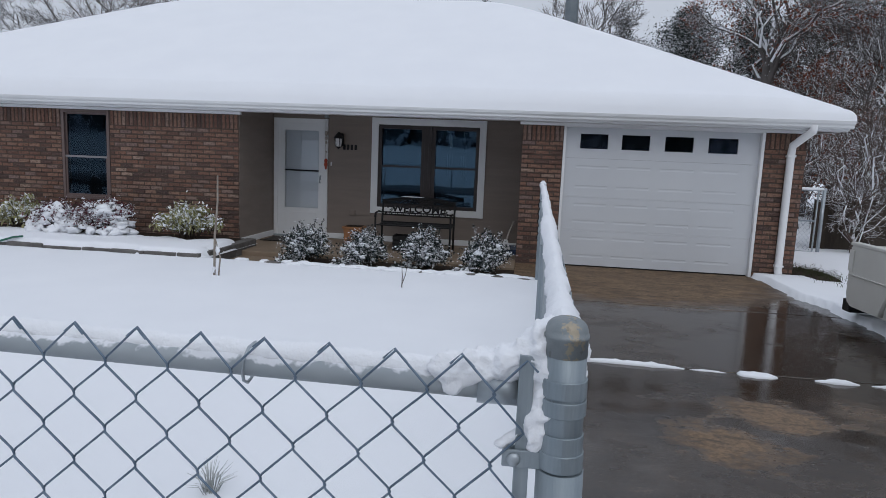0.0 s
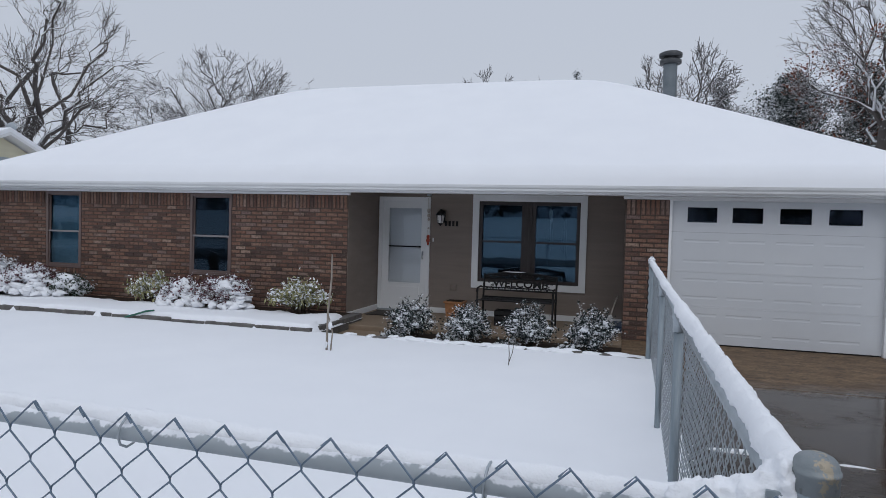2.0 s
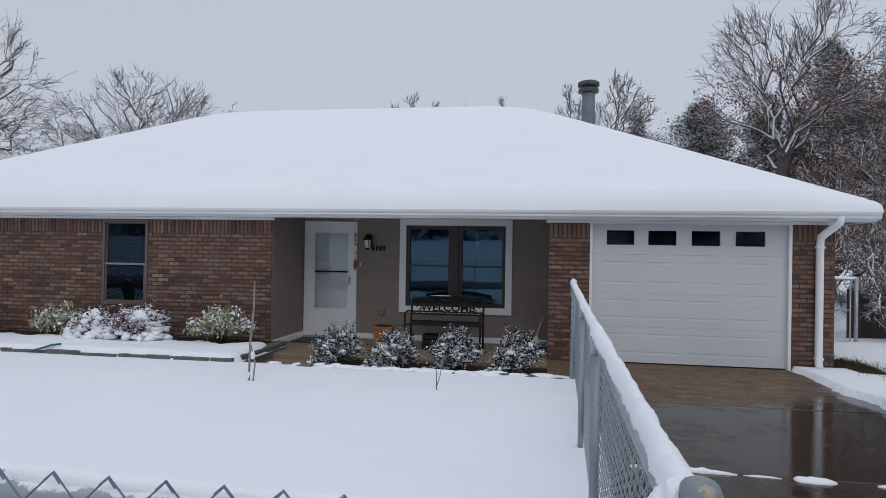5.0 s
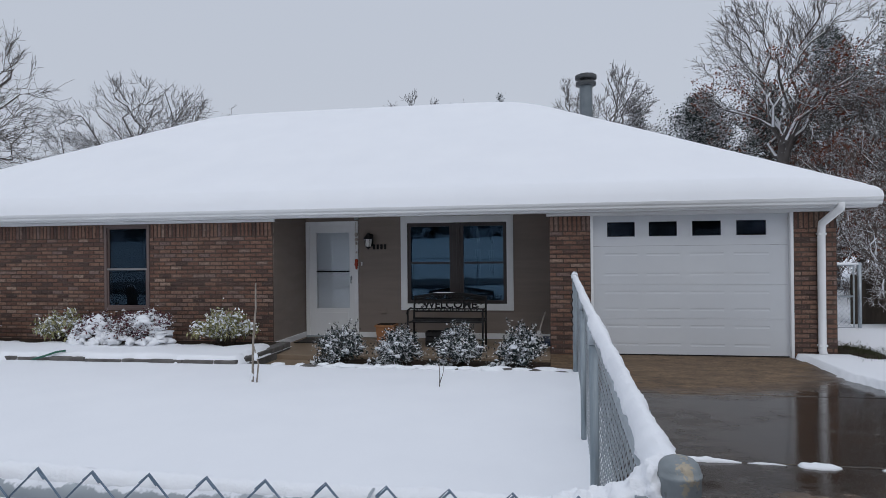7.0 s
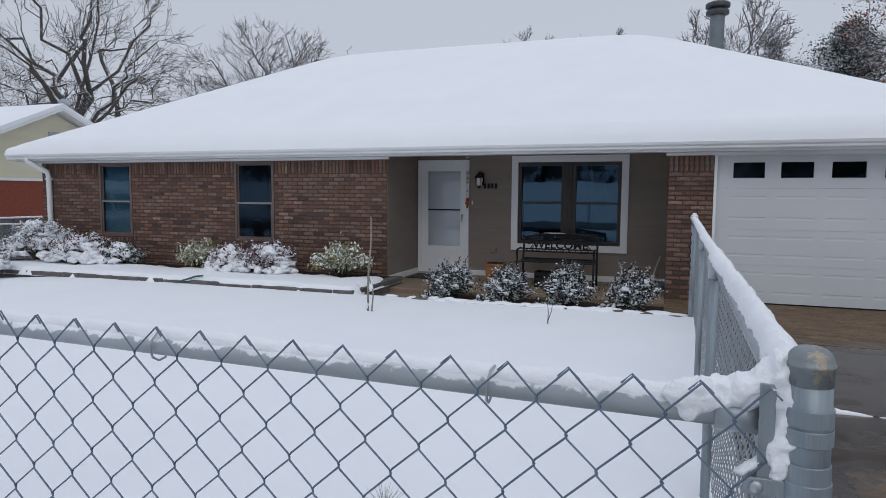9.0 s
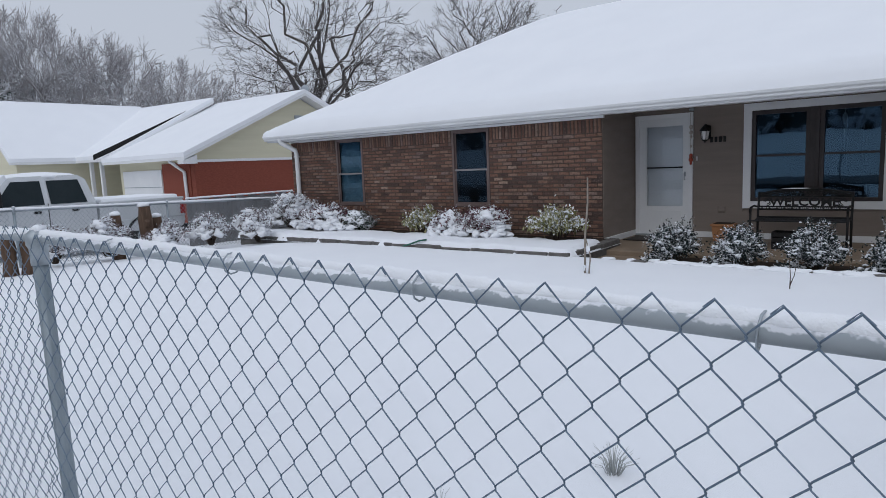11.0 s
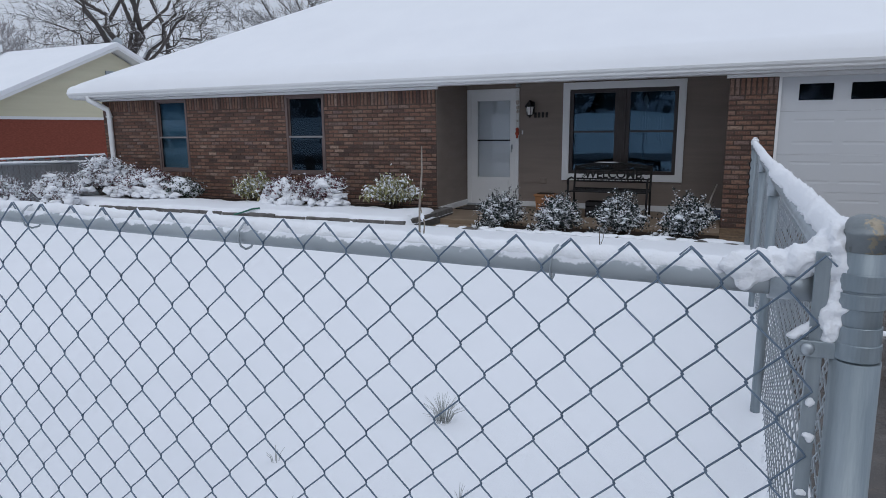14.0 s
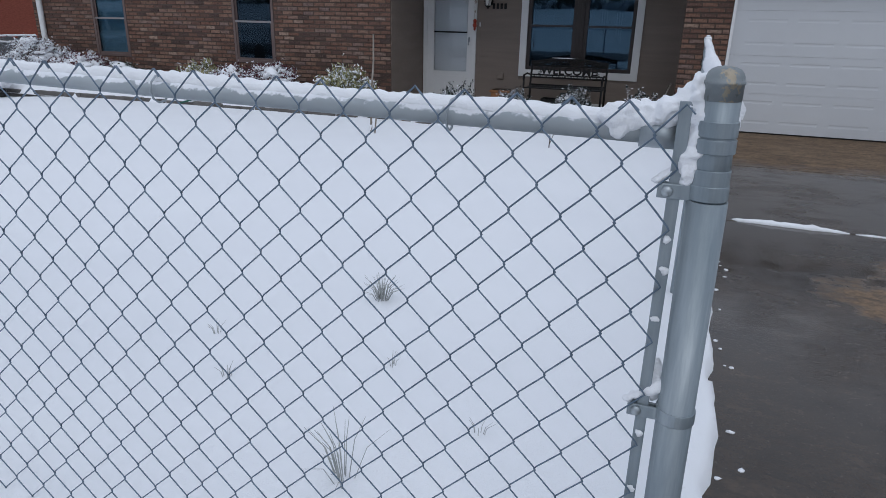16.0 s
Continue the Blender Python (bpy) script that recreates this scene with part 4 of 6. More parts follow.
for z in (1.073, 0.705, 0.4, 0.12):
    rr = 0.0275 if z > 1 else 0.031
    b = lean(Build().lathe([(rr - 0.004, z - 0.0115), (rr - 0.0006, z - 0.011), (rr, z - 0.01), (rr, z + 0.01), (rr - 0.0006, z + 0.011), (rr - 0.004, z + 0.0115)], 0, 0, 36, False))
    b.box(-0.08, -0.008, -0.0335, -0.0295, z - 0.011, z + 0.011, 0.0015).box(-0.08, -0.02, -0.021, -0.017, z - 0.011, z + 0.011, 0.0015)
    band = part("tension_band", b, M["post_steel"], corner, "steel tension band with a carriage bolt")
    bolt = bmesh.new()
    bmesh.ops.create_uvsphere(bolt, u_segments=12, v_segments=6, radius=0.0085)
    part("bolt", Build().take(bolt, Matrix.Translation((-0.066, -0.035, z)) @ Matrix.Diagonal((1, 0.6, 1, 1)), True).tube([(-0.066, -0.035, z), (-0.066, -0.01, z)], 0.004, 8), M["galvanised"], band)
    bolt.free()
part("stretcher_bar", Build().box(-0.0655, -0.0475, -0.029, -0.0235, 0.02, 1.2, 0.0012), M["post_steel"], corner, "flat steel stretcher bar")
part("rail_end", Build().tube([(-0.06, 0, 1.148), (-0.115, -0.003, 1.149)], 0.0205, 14).box(-0.065, -0.03, -0.006, 0.006, 1.128, 1.168, 0.002), M["galvanised"], corner)
b = Build()
rnd = random.Random(7)
for i in range(150):           # between bar and post
    t = rnd.random()
    b.blob(-0.037 + rnd.uniform(-0.01, 0.011), rnd.uniform(-0.03, 0.008), 1.082 + 0.15 * t, rnd.uniform(0.006, 0.012), rnd.uniform(0.006, 0.012), rnd.uniform(0.008, 0.014), 0.8, i, 1)
for i in range(80):            # drift from the rail up to the post
    t = rnd.random() ** 1.3
    b.blob(-0.03 - 0.13 * t, rnd.uniform(-0.016, 0.02), 1.162 + 0.05 * (1 - t) ** 2 + rnd.uniform(-0.008, 0.012), rnd.uniform(0.012, 0.022), 0.014, rnd.uniform(0.01, 0.02), 0.6, 90 + i, 2)
for i in range(26):            # behind the post towards the side rail
    b.blob(-0.01 + rnd.uniform(-0.022, 0.016), 0.032 + rnd.uniform(0, 0.04), 1.12 + 0.075 * rnd.random(), 0.017, 0.018, 0.017, 0.6, 160 + i, 2)
for z in (1.085, 0.717):
    for i in range(9):
        b.blob(-0.082 + 0.006 * i, -0.023 + rnd.uniform(-0.006, 0.004), z + 0.0045 * i, 0.009, 0.008, 0.006 + 0.001 * i, 0.7, 200 + i, 1)
for i in range(26):
    b.blob(-0.04 + rnd.uniform(-0.008, 0.004), -0.012, 0.72 + 0.07 * rnd.random() ** 1.5, 0.009, 0.008, 0.01, 0.8, 230 + i, 1)
for z in (1.0, 0.95, 0.87, 0.66, 0.55, 0.46, 0.34, 0.27):
    b.blob(-0.056, -0.031, z, 0.009, 0.004, 0.009, 0.9, z * 50, 1)
packed = part("packed_snow", b, M["snow"], corner, "wet snow packed between bar and post", "stuff")
melt = packed.modifiers.new("melt", "REMESH")
melt.mode, melt.voxel_size, melt.use_smooth_shade = "VOXEL", 0.0032, True
crumb = packed.modifiers.new("crumb", "DISPLACE")
crumb.texture = bpy.data.textures.new("crumb", "CLOUDS")
crumb.texture.noise_scale, crumb.strength = 0.006, 0.004

# fence along the drive
side_fence = thing("chain_link_fence", "galvanised chain-link fence along the drive with thick snow on top", "fence", group="chain-link fences")
SIDE = [(-0.014, 0.0, 1.15), (0.036, 2.32, 1.12), (0.08, 4.3, 1.1), (0.125, 7.15, 1.12)]
for k in range(3):
    (xa, ya, za), (xb, yb, zb) = SIDE[k], SIDE[k + 1]
    y0 = 0.07 if k == 0 else ya
    part("top_rail", Build().tube([(xa + 0.002, y0, za), (xb, yb, zb)], 0.0205, 12), M["galvanised"], side_fence)
    part("wire_mesh", chainlink((xa, y0 + 0.02), (xb, yb), za + 0.03, zb + 0.03, 0.0, 0.0, 0.03, 0.0, 0.0021, 4, False), M["galvanised"], side_fence, "woven wire mesh with diamond openings")
    part("rail_snow", rail_snow((xa + 0.005, y0), (xb, yb), za + 0.03, zb + 0.03, 0.026, 0.033, 11.0 + k, 0.004), M["snow"], side_fence, "thick ridge of snow on the rail")
    line_post(side_fence, xb, yb, -0.4, zb - 0.02 if k < 2 else zb + 0.03, 0.022 if k < 2 else 0.03)
    part("snow_foot", rail_snow((xa + 0.05, y0 + 0.1), (xb + 0.08, yb), -0.03, -0.03, 0.05, 0.035, 21.0 + k), M["snow"], side_fence, kind="stuff")
part("tension_chain", Build().tube([(0.09 + 0.01 * math.sin(i * 1.9), 7.1, 1.0 - i * 0.03) for i in range(18)], 0.0055, 6), M["black_iron"], side_fence, "dark chain hanging on the end post")
b = Build()
for i in range(3):
    b.blob(0.126, 7.14, 1.15 + 0.018 * i, 0.04, 0.04, 0.024, 0.5, i + 5, 2)
part("post_snow", b, M["snow"], side_fence)

# fence on the lot line, with the gate-side rail by the house corner
lot_fence = thing("chain_link_fence", "grey chain-link fence between the two lots", "fence", group="chain-link fences")
LOT = [(-13.0, -0.403, 0.98), (-13.0, 3.2, 0.89), (-13.0, 6.0, 0.8), (-13.0, 9.0, 0.7), (-13.0, 12.2, 0.62)]
for k in range(4):
    (xa, ya, za), (xb, yb, zb) = LOT[k], LOT[k + 1]
    part("top_rail", Build().tube([(xa, ya, za), (xb, yb, zb)], 0.024, 8), M["galvanised"], lot_fence)
    part("wire_mesh", chainlink((xa, ya), (xb, yb), za + 0.03, zb + 0.03, za - 1.05, zb - 1.0, -0.03, 0.0, 0.0048, 3, False), M["galvanised"], lot_fence, "frosted woven wire mesh")
    part("rail_snow", rail_snow((xa, ya), (xb, yb), za + 0.02, zb + 0.02, 0.03, 0.03, 31.0 + k), M["snow"], lot_fence)
    line_post(lot_fence, xa, ya, za - 1.4, za + 0.0)
line_post(lot_fence, -13.0, 12.2, -0.8, 0.62)

# ---------------------------------------------------------------- planting beds
M["bed_stone"] = two_tone("weathered_edging", (0.075, 0.07, 0.066), (0.17, 0.16, 0.15), 7.0, 0.9, 0, 0.8, 40.0)
bed = thing("bed_edging", "low grey edging of weathered blocks round the planting bed", "edging", kind="structure")
rnd = random.Random(3)
x = -12.1
while x < -4.4:
    w = rnd.uniform(0.36, 0.6)
    part("block", Build().box(x, min(x + w, -4.32) - 0.012, 7.08 + rnd.uniform(-0.015, 0.015), 7.3, -0.2, 0.052 + rnd.uniform(-0.015, 0.01), 0.012), M["bed_stone"], bed)
    x += w
y = 7.31
while y < 8.8:
    part("block", Build().box(-4.46, -4.3 + rnd.uniform(-0.01, 0.01), y, min(y + 0.42, 8.85) - 0.012, -0.25, 0.06, 0.012), M["bed_stone"], bed)
    y += 0.42


def bed_snow(x, y):
    e = min(y - 7.12 - rough_edge(x, 2.0, 0.08), (8.15 + rough_edge(x, 6.0, 0.35)) - y, -4.34 + rough_edge(y, 5.0, 0.04) - x)
    k = min(max(e, -0.05) / 0.09, 1.0)
    z = 0.055 + 0.06 * math.sqrt(max(0.0, 1 - (1 - max(k, 0)) ** 2)) if e > 0 else 0.03
    return z + 0.02 * noise.noise(Vector((x * 1.7, y * 1.7, 9))) if e > 0 else -0.02


solo("bed_snow", Build().grid(lines((-12.2, -4.28, 0.06)), lines((7.05, 8.86, 0.04)), bed_snow), M["snow"], "soft snow over the planting bed and its edging", "snow", kind="structure")
solo("bed_soil", Build().box(-12.2, -4.46, 7.3, FRONT + 0.01, -0.3, 0.045, 0.01), M["soil"], "dark wet soil along the brick wall", "soil", kind="structure")
stones = thing("stone_border", "flat grey stones half buried in snow along the planting strip", "border", kind="structure")
for i in range(11):
    x0 = -3.5 + i * 0.33
    part("stone", Build().blob(x0 + 0.15, 7.19 + rnd.uniform(-0.04, 0.04), -0.035, 0.17, 0.1, 0.05, 0.35, 200 + i, 2), M["bed_stone"], stones)
b = Build()
for i in range(38):
    x0 = -4.0 + i * 0.107
    if rnd.random() < 0.75:
        b.blob(x0, 7.18 + rnd.uniform(-0.05, 0.06), -0.005, rnd.uniform(0.07, 0.16), rnd.uniform(0.05, 0.1), rnd.uniform(0.02, 0.04), 0.4, 300 + i, 2)
for i in range(16):
    b.blob(rnd.uniform(-3.4, 0.0), rnd.uniform(7.35, 7.7), -0.09, rnd.uniform(0.06, 0.14), rnd.uniform(0.05, 0.1), 0.025, 0.5, 350 + i, 1)
solo("snow_patches", b, M["snow"], "broken patches of snow on the border stones", "snow", kind="stuff")

# ---------------------------------------------------------------- plants
def leaves(b, rnd, centres, per, spread, size, flat=0.3, stretch=2.0):
    """Adds small bent leaf blades round each centre."""
    if not centres:
        return b
    g = np.random.default_rng(rnd.randrange(1 << 30))
    c = np.repeat(np.array([tuple(q) for q in centres]), per, axis=0)
    m = len(c)
    p = c + g.normal(0, 1, (m, 3)) * (spread, spread, spread * 0.8)
    d = np.stack([g.uniform(-1, 1, m), g.uniform(-1, 1, m), g.uniform(-flat, 1, m)], 1)
    d /= np.linalg.norm(d, axis=1)[:, None]
    w = np.cross(d, g.normal(0, 1, (m, 3)))
    w /= np.linalg.norm(w, axis=1)[:, None]
    s = (size * g.uniform(0.6, 1.3, m))[:, None]
    fold = np.cross(d, w) * s * 0.18
    l = d * s * stretch
    v = np.stack([p, p + l * 0.5 + w * s * 0.5 + fold, p + l, p + l * 0.5 - w * s * 0.5 + fold], 1).reshape(-1, 3)
    n = len(b.v)
    b.v += list(map(tuple, v.tolist()))
    k = np.arange(m) * 4 + n
    b.f += list(map(tuple, np.stack([k, k + 1, k + 2], 1).tolist())) + list(map(tuple, np.stack([k, k + 2, k + 3], 1).tolist()))
    b.s += [True] * (2 * m)
    return b


M["bark"] = dusted("grey_bark_with_snow", (0.06, 0.053, 0.05), (0.12, 0.107, 0.1), 0.34, 9.0)
# frost, and distance haze painted in as a paler base and more white
M["hazy_frosted_bark"] = dusted("hazy_frosted_bark", (0.36, 0.34, 0.345), (0.52, 0.5, 0.505), 0.68, 3.0)
M["frosted_leaf"] = dusted("frosted_shrub_leaves", (0.07, 0.045, 0.05), (0.16, 0.12, 0.12), 0.62, 9.0, leaf=True)
# lighter than the near bark: haze over the far trees is in the colour
M["far_bark"] = dusted("far_hazy_frosted_bark", (0.11, 0.105, 0.105), (0.17, 0.16, 0.16), 0.42, 9.0)
M["snowy_bark"] = dusted("snow_laden_bark", (0.06, 0.05, 0.046), (0.11, 0.096, 0.088), 0.6, 5.0)
M["dark_leaf"] = dusted("dark_green_leaves", (0.012, 0.02, 0.014), (0.035, 0.055, 0.035), 0.34, 26.0, leaf=True)
M["privet_leaf"] = dusted("snowy_bush_leaves", (0.008, 0.015, 0.016), (0.028, 0.042, 0.04), 0.36, 11.0, leaf=True)
M["pale_leaf"] = dusted("yellow_green_leaves", (0.16, 0.17, 0.06), (0.36, 0.34, 0.18), 0.46, 30.0, leaf=True)
M["red_leaf"] = dusted("dark_red_leaves", (0.045, 0.014, 0.02), (0.13, 0.04, 0.05), 0.4, 14.0, leaf=True)
M["rust_leaf"] = dusted("rust_brown_oak_leaves", (0.13, 0.035, 0.018), (0.26, 0.085, 0.045), 0.1, 12.0, leaf=True)
M["pine_needles"] = dusted("green_pine_needles_with_snow", (0.035, 0.055, 0.047), (0.085, 0.112, 0.096), 0.4, 0.6, leaf=True)
M["thicket_bark"] = dusted("brown_thicket_stems", (0.075, 0.055, 0.046), (0.13, 0.1, 0.085), 0.4, 6.0)
M["needles"] = dusted("snowy_pine_needles", (0.012, 0.02, 0.018), (0.04, 0.055, 0.048), 0.36, 1.6, leaf=True)
# needles paled for haze on top of their snow
M["far_needles"] = dusted("far_hazy_snowy_needles", (0.04, 0.055, 0.053), (0.09, 0.11, 0.105), 0.52, 1.2, leaf=True)
M["stem"] = two_tone("brown_stems", (0.05, 0.035, 0.025), (0.12, 0.09, 0.07), 20.0, 0.85)


def crown_tree(b, rnd, fork, centre, radii, trunk_r, limbs, forks, twigs, sprays, min_r, limb_r):
    """Grows a rounded crown of limbs, branches and twigs from the trunk's fork; returns the tips and the thick limbs."""
    C, R = Vector(centre), Vector(radii)
    tips, heavy = [], []

    def inside(u):
        return C + Vector((u.x * R.x, u.y * R.y, u.z * R.z))

    def unit(p):
        d = p - C
        return Vector((d.x / R.x, d.y / R.y, d.z / R.z))

    def run(p, q, r0, r1, n, bow, sides):
        """A limb from p to q that sets out upwards and wavers."""
        length = (q - p).length
        pts, rr = [], []
        off = Vector((rnd.uniform(-1, 1), rnd.uniform(-1, 1), rnd.uniform(-1, 1))) * length * 0.12
        for i in range(n + 1):
            f = i / n
            s = math.sin(math.pi * f)
            e = p + (q - p) * f + Vector((0, 0, bow * length * s)) + off * math.sin(math.pi * 2 * f) + Vector((rnd.uniform(-1, 1), rnd.uniform(-1, 1), rnd.uniform(-1, 1))) * length * 0.05 * (0 < i < n)
            pts.append(e)
            rr.append(r0 + (r1 - r0) * f ** 0.8)
        b.tube([tuple(e) for e in pts], rr, sides, caps=False)
        return pts, rr

    def at(pts, f):
        k = min(int(f * (len(pts) - 1)), len(pts) - 2)
        g = f * (len(pts) - 1) - k
        return pts[k] + (pts[k + 1] - pts[k]) * g, (pts[k + 1] - pts[k]).normalized()

    def aim(d, w):
        e = d + Vector((rnd.gauss(0, w), rnd.gauss(0, w), rnd.gauss(0, w)))
        return e.normalized() if e.length > 1e-4 else Vector((0, 0, 1))

    F = Vector(fork)
    for i in range(limbs):
        up = 1 - 1.25 * (i + 0.5) / limbs
        a = i * 2.39996 + rnd.uniform(-0.25, 0.25)
        flat = math.sqrt(max(0.0, 1 - up * up))
        d = Vector((math.cos(a) * flat, math.sin(a) * flat, up))
        start = F + Vector((0, 0, rnd.uniform(-0.1, 0.35) * (C.z - F.z) * (0.5 + up)))
        lr = limb_r * rnd.uniform(0.6, 1.1)
        pts, rr = run(start, inside(d * rnd.uniform(0.72, 0.9)), lr, max(lr * 0.22, min_r * 1.6), 8, 0.07, 7)
        heavy.append((pts, rr))
        for j in range(forks):
            f = 0.22 + 0.78 * (j + rnd.uniform(0.1, 0.9)) / forks
            p, axis = at(pts, f)
            out = aim(unit(p).normalized() * 0.5 + axis * 0.5, 0.5)
            u = unit(p) + out * rnd.uniform(0.3, 0.55)
            if u.length > 0.97:
                u = u.normalized() * rnd.uniform(0.86, 0.99)
            q = inside(u)
            br = max(lr * (1 - 0.75 * f) * rnd.uniform(0.3, 0.45), min_r * 1.4)
            sub, sr = run(p, q, br, min_r * 1.1, 5, 0.05, 5)
            heavy.append((sub, sr))
            for k in range(twigs):
                g = 0.15 + 0.85 * (k + rnd.random()) / twigs
                p2, ax2 = at(sub, g)
                d2 = aim(ax2 * 0.5 + unit(p2).normalized() * 0.75 + Vector((0, 0, 0.25)), 0.42)
                q2 = p2 + d2 * (R.x + R.z) * 0.5 * rnd.uniform(0.16, 0.3)
                if unit(q2).length > 1.05:
                    q2 = p2 + (q2 - p2) * 0.5
                tw, _ = run(p2, q2, min_r * 1.1, min_r * 0.9, 3, 0.03, 3)
                for m in range(sprays):
                    p3, ax3 = at(tw, 0.2 + 0.75 * rnd.random())
                    q3 = p3 + aim(ax3 + Vector((0, 0, 0.15)), 0.5) * (q2 - p2).length * rnd.uniform(0.35, 0.75)
                    run(p3, q3, min_r * 0.9, min_r * 0.75, 2, 0.02, 3)
                    tips.append(q3)
    return tips, heavy


def bare_tree(x, y, z, height, width, seed, label, mat="bark", fork=0.3, low=0.3, limbs=9, forks=6, twigs=6, sprays=4, r=0.24, min_r=0.009, leafy=0, group="bare trees", lean=0.0, snow=0.0, kind="rust_leaf"):
    """A leafless tree: crown radius width, crown from low to the full height."""
    rnd = random.Random(seed)
    t = thing("bare_tree", label, "tree", (x, y, z), group)
    top = (lean * 0.4, 0, height * fork)
    trunk = Build().tube([(0, 0, -0.4), (lean * 0.1 + 0.04, 0, height * fork * 0.5), top, (lean * 0.6, 0.05, height * (fork + 0.2))], [r * 1.25, r, r * 0.85, r * 0.4], 9)
    part("trunk", trunk, M[mat], t)
    crown = Build()
    tips, heavy = crown_tree(crown, rnd, top, (lean, 0, height * (1 + low) / 2), (width, width, height * (1 - low) / 2), r, limbs, forks, twigs, sprays, min_r, r * 0.42)
    part("crown", crown, M[mat], t)
    if snow:
        s = Build()
        for pts, rr in heavy:
            if rr[0] > min_r * 2.4 and rnd.random() < snow:
                a, c = (0, len(pts)) if rnd.random() < 0.6 else (1, len(pts) - 1)
                s.tube([(p.x - 0.2 * q, p.y - 0.6 * q, p.z + q * 0.55) for p, q in zip(pts[a:c], rr[a:c])], [max(q * rnd.uniform(0.5, 0.85), 0.012) for q in rr[a:c]], 5)
        part("limb_snow", s, M["snow"], t, "snow lying along the limbs", kind="stuff")
    if leafy:
        rnd.shuffle(tips)
        pick = [q for q in tips if q.z < height * 0.72][:leafy]
        part("foliage", leaves(Build(), rnd, pick, 11, 0.14, 0.06, 0.9, 1.6), M[kind], t, "clusters of withered rust-brown leaves", kind="stuff")
    return t


def evergreen(x, y, z, height, width, seed, label, mat="needles", boughs=90, per=90, size=0.045, rounded=0.6, low=0.15):
    """A pine: boughs in loose tiers, each carrying tufts of short needles."""
    rnd = random.Random(seed)
    t = thing("evergreen_tree", label, "tree", (x, y, z))
    trunk = Build().tube([(0, 0, -0.3), (0.05, 0, height * 0.5), (0, 0.05, height * 0.97)], [height * 0.022, height * 0.014, 0.03], 8)
    centres = []
    for i in range(boughs):
        h = low + (1 - low) * (i + rnd.random()) / boughs
        reach = width * max(0.08, 1.02 - ((h - low) / (1 - low)) ** (1 / (1.001 - rounded))) * rnd.uniform(0.6, 1.08) * (0.82 + 0.2 * math.sin(h * 23))
        a = i * 2.39996 + rnd.uniform(-0.4, 0.4)
        start = Vector((0, 0, h * height - 0.12 * reach))
        end = Vector((reach * math.cos(a), reach * math.sin(a), h * height + reach * rnd.uniform(-0.12, 0.18)))
        mid = (start + end) * 0.5 + Vector((0, 0, 0.06 * reach))
        trunk.tube([tuple(start), tuple(mid), tuple(end)], [0.045, 0.03, 0.01], 4)
        n = 5
        for j in range(n):
            f = 0.35 + 0.65 * (j + rnd.random()) / n
            c = start + (end - start) * f + Vector((0, 0, 0.05 * reach))
            k = reach * 0.16
            centres.append(c + Vector((rnd.gauss(0, k), rnd.gauss(0, k), rnd.gauss(0, k * 0.6) + 0.05)))
    part("trunk", trunk, M["bark"], t)
    part("crown", leaves(Build(), rnd, centres, per // 5, max(0.13, width * 0.075), size, 0.25, 2.6), M[mat], t, "clumps of dark needles dusted with snow", kind="stuff")
    return t


BARE = "leafless grey tree with fine branches behind the house"
bare_tree(-35.5, 30.0, -0.5, 16.5, 7.2, 3, "large leafless oak with spreading snow-edged limbs", "bark", 0.24, 0.2, 14, 8, 7, 3, 0.55, 0.013, snow=0.35)
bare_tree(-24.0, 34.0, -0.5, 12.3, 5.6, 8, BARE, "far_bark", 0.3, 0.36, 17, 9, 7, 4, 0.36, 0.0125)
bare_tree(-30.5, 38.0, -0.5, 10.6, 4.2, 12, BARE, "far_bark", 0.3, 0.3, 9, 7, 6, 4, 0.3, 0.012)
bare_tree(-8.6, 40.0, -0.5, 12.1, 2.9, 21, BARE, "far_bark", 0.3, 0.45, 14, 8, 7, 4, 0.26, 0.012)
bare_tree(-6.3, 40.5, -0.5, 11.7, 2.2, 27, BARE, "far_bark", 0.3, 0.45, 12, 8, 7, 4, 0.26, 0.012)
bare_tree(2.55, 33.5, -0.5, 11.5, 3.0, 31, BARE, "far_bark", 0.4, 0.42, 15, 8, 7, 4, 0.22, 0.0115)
evergreen(4.7, 36.0, -0.5, 9.8, 1.9, 41, "dark evergreen with dusted boughs behind the roof")
evergreen(-3.7, 46.0, -0.5, 13.4, 0.7, 44, "slim evergreen whose tip shows over the ridge", boughs=40)
# the woods beside the garage
PINE = "tall dark pine dusted with snow in the woods"
evergreen(6.7, 30.0, -0.5, 8.8, 3.3, 51, "rounded dark evergreen dusted with snow", boughs=190, per=300, rounded=0.7)
for i, (x, y, h, w) in enumerate(((9.9, 31.0, 9.4, 2.6), (13.4, 33.0, 12.4, 3.8), (17.0, 32.0, 14.4, 4.6), (20.5, 35.0, 14.5, 4.0), (25.0, 33.0, 13.5, 4.0), (15.0, 30.0, 9.0, 2.8), (19.0, 30.0, 10.5, 3.0))):
    evergreen(x, y, -0.5, h, w, 52 + i, PINE, boughs=170, per=170, size=0.055, rounded=0.7)
SNOWY = "leafless tree with thick snow along its limbs and rusty leaves"
bare_tree(8.3, 25.0, -0.5, 12.2, 3.3, 66, SNOWY, "bark", 0.42, 0.38, 12, 9, 8, 4, 0.27, 0.0085, 300, "snowy trees", 0.6, 0.8)
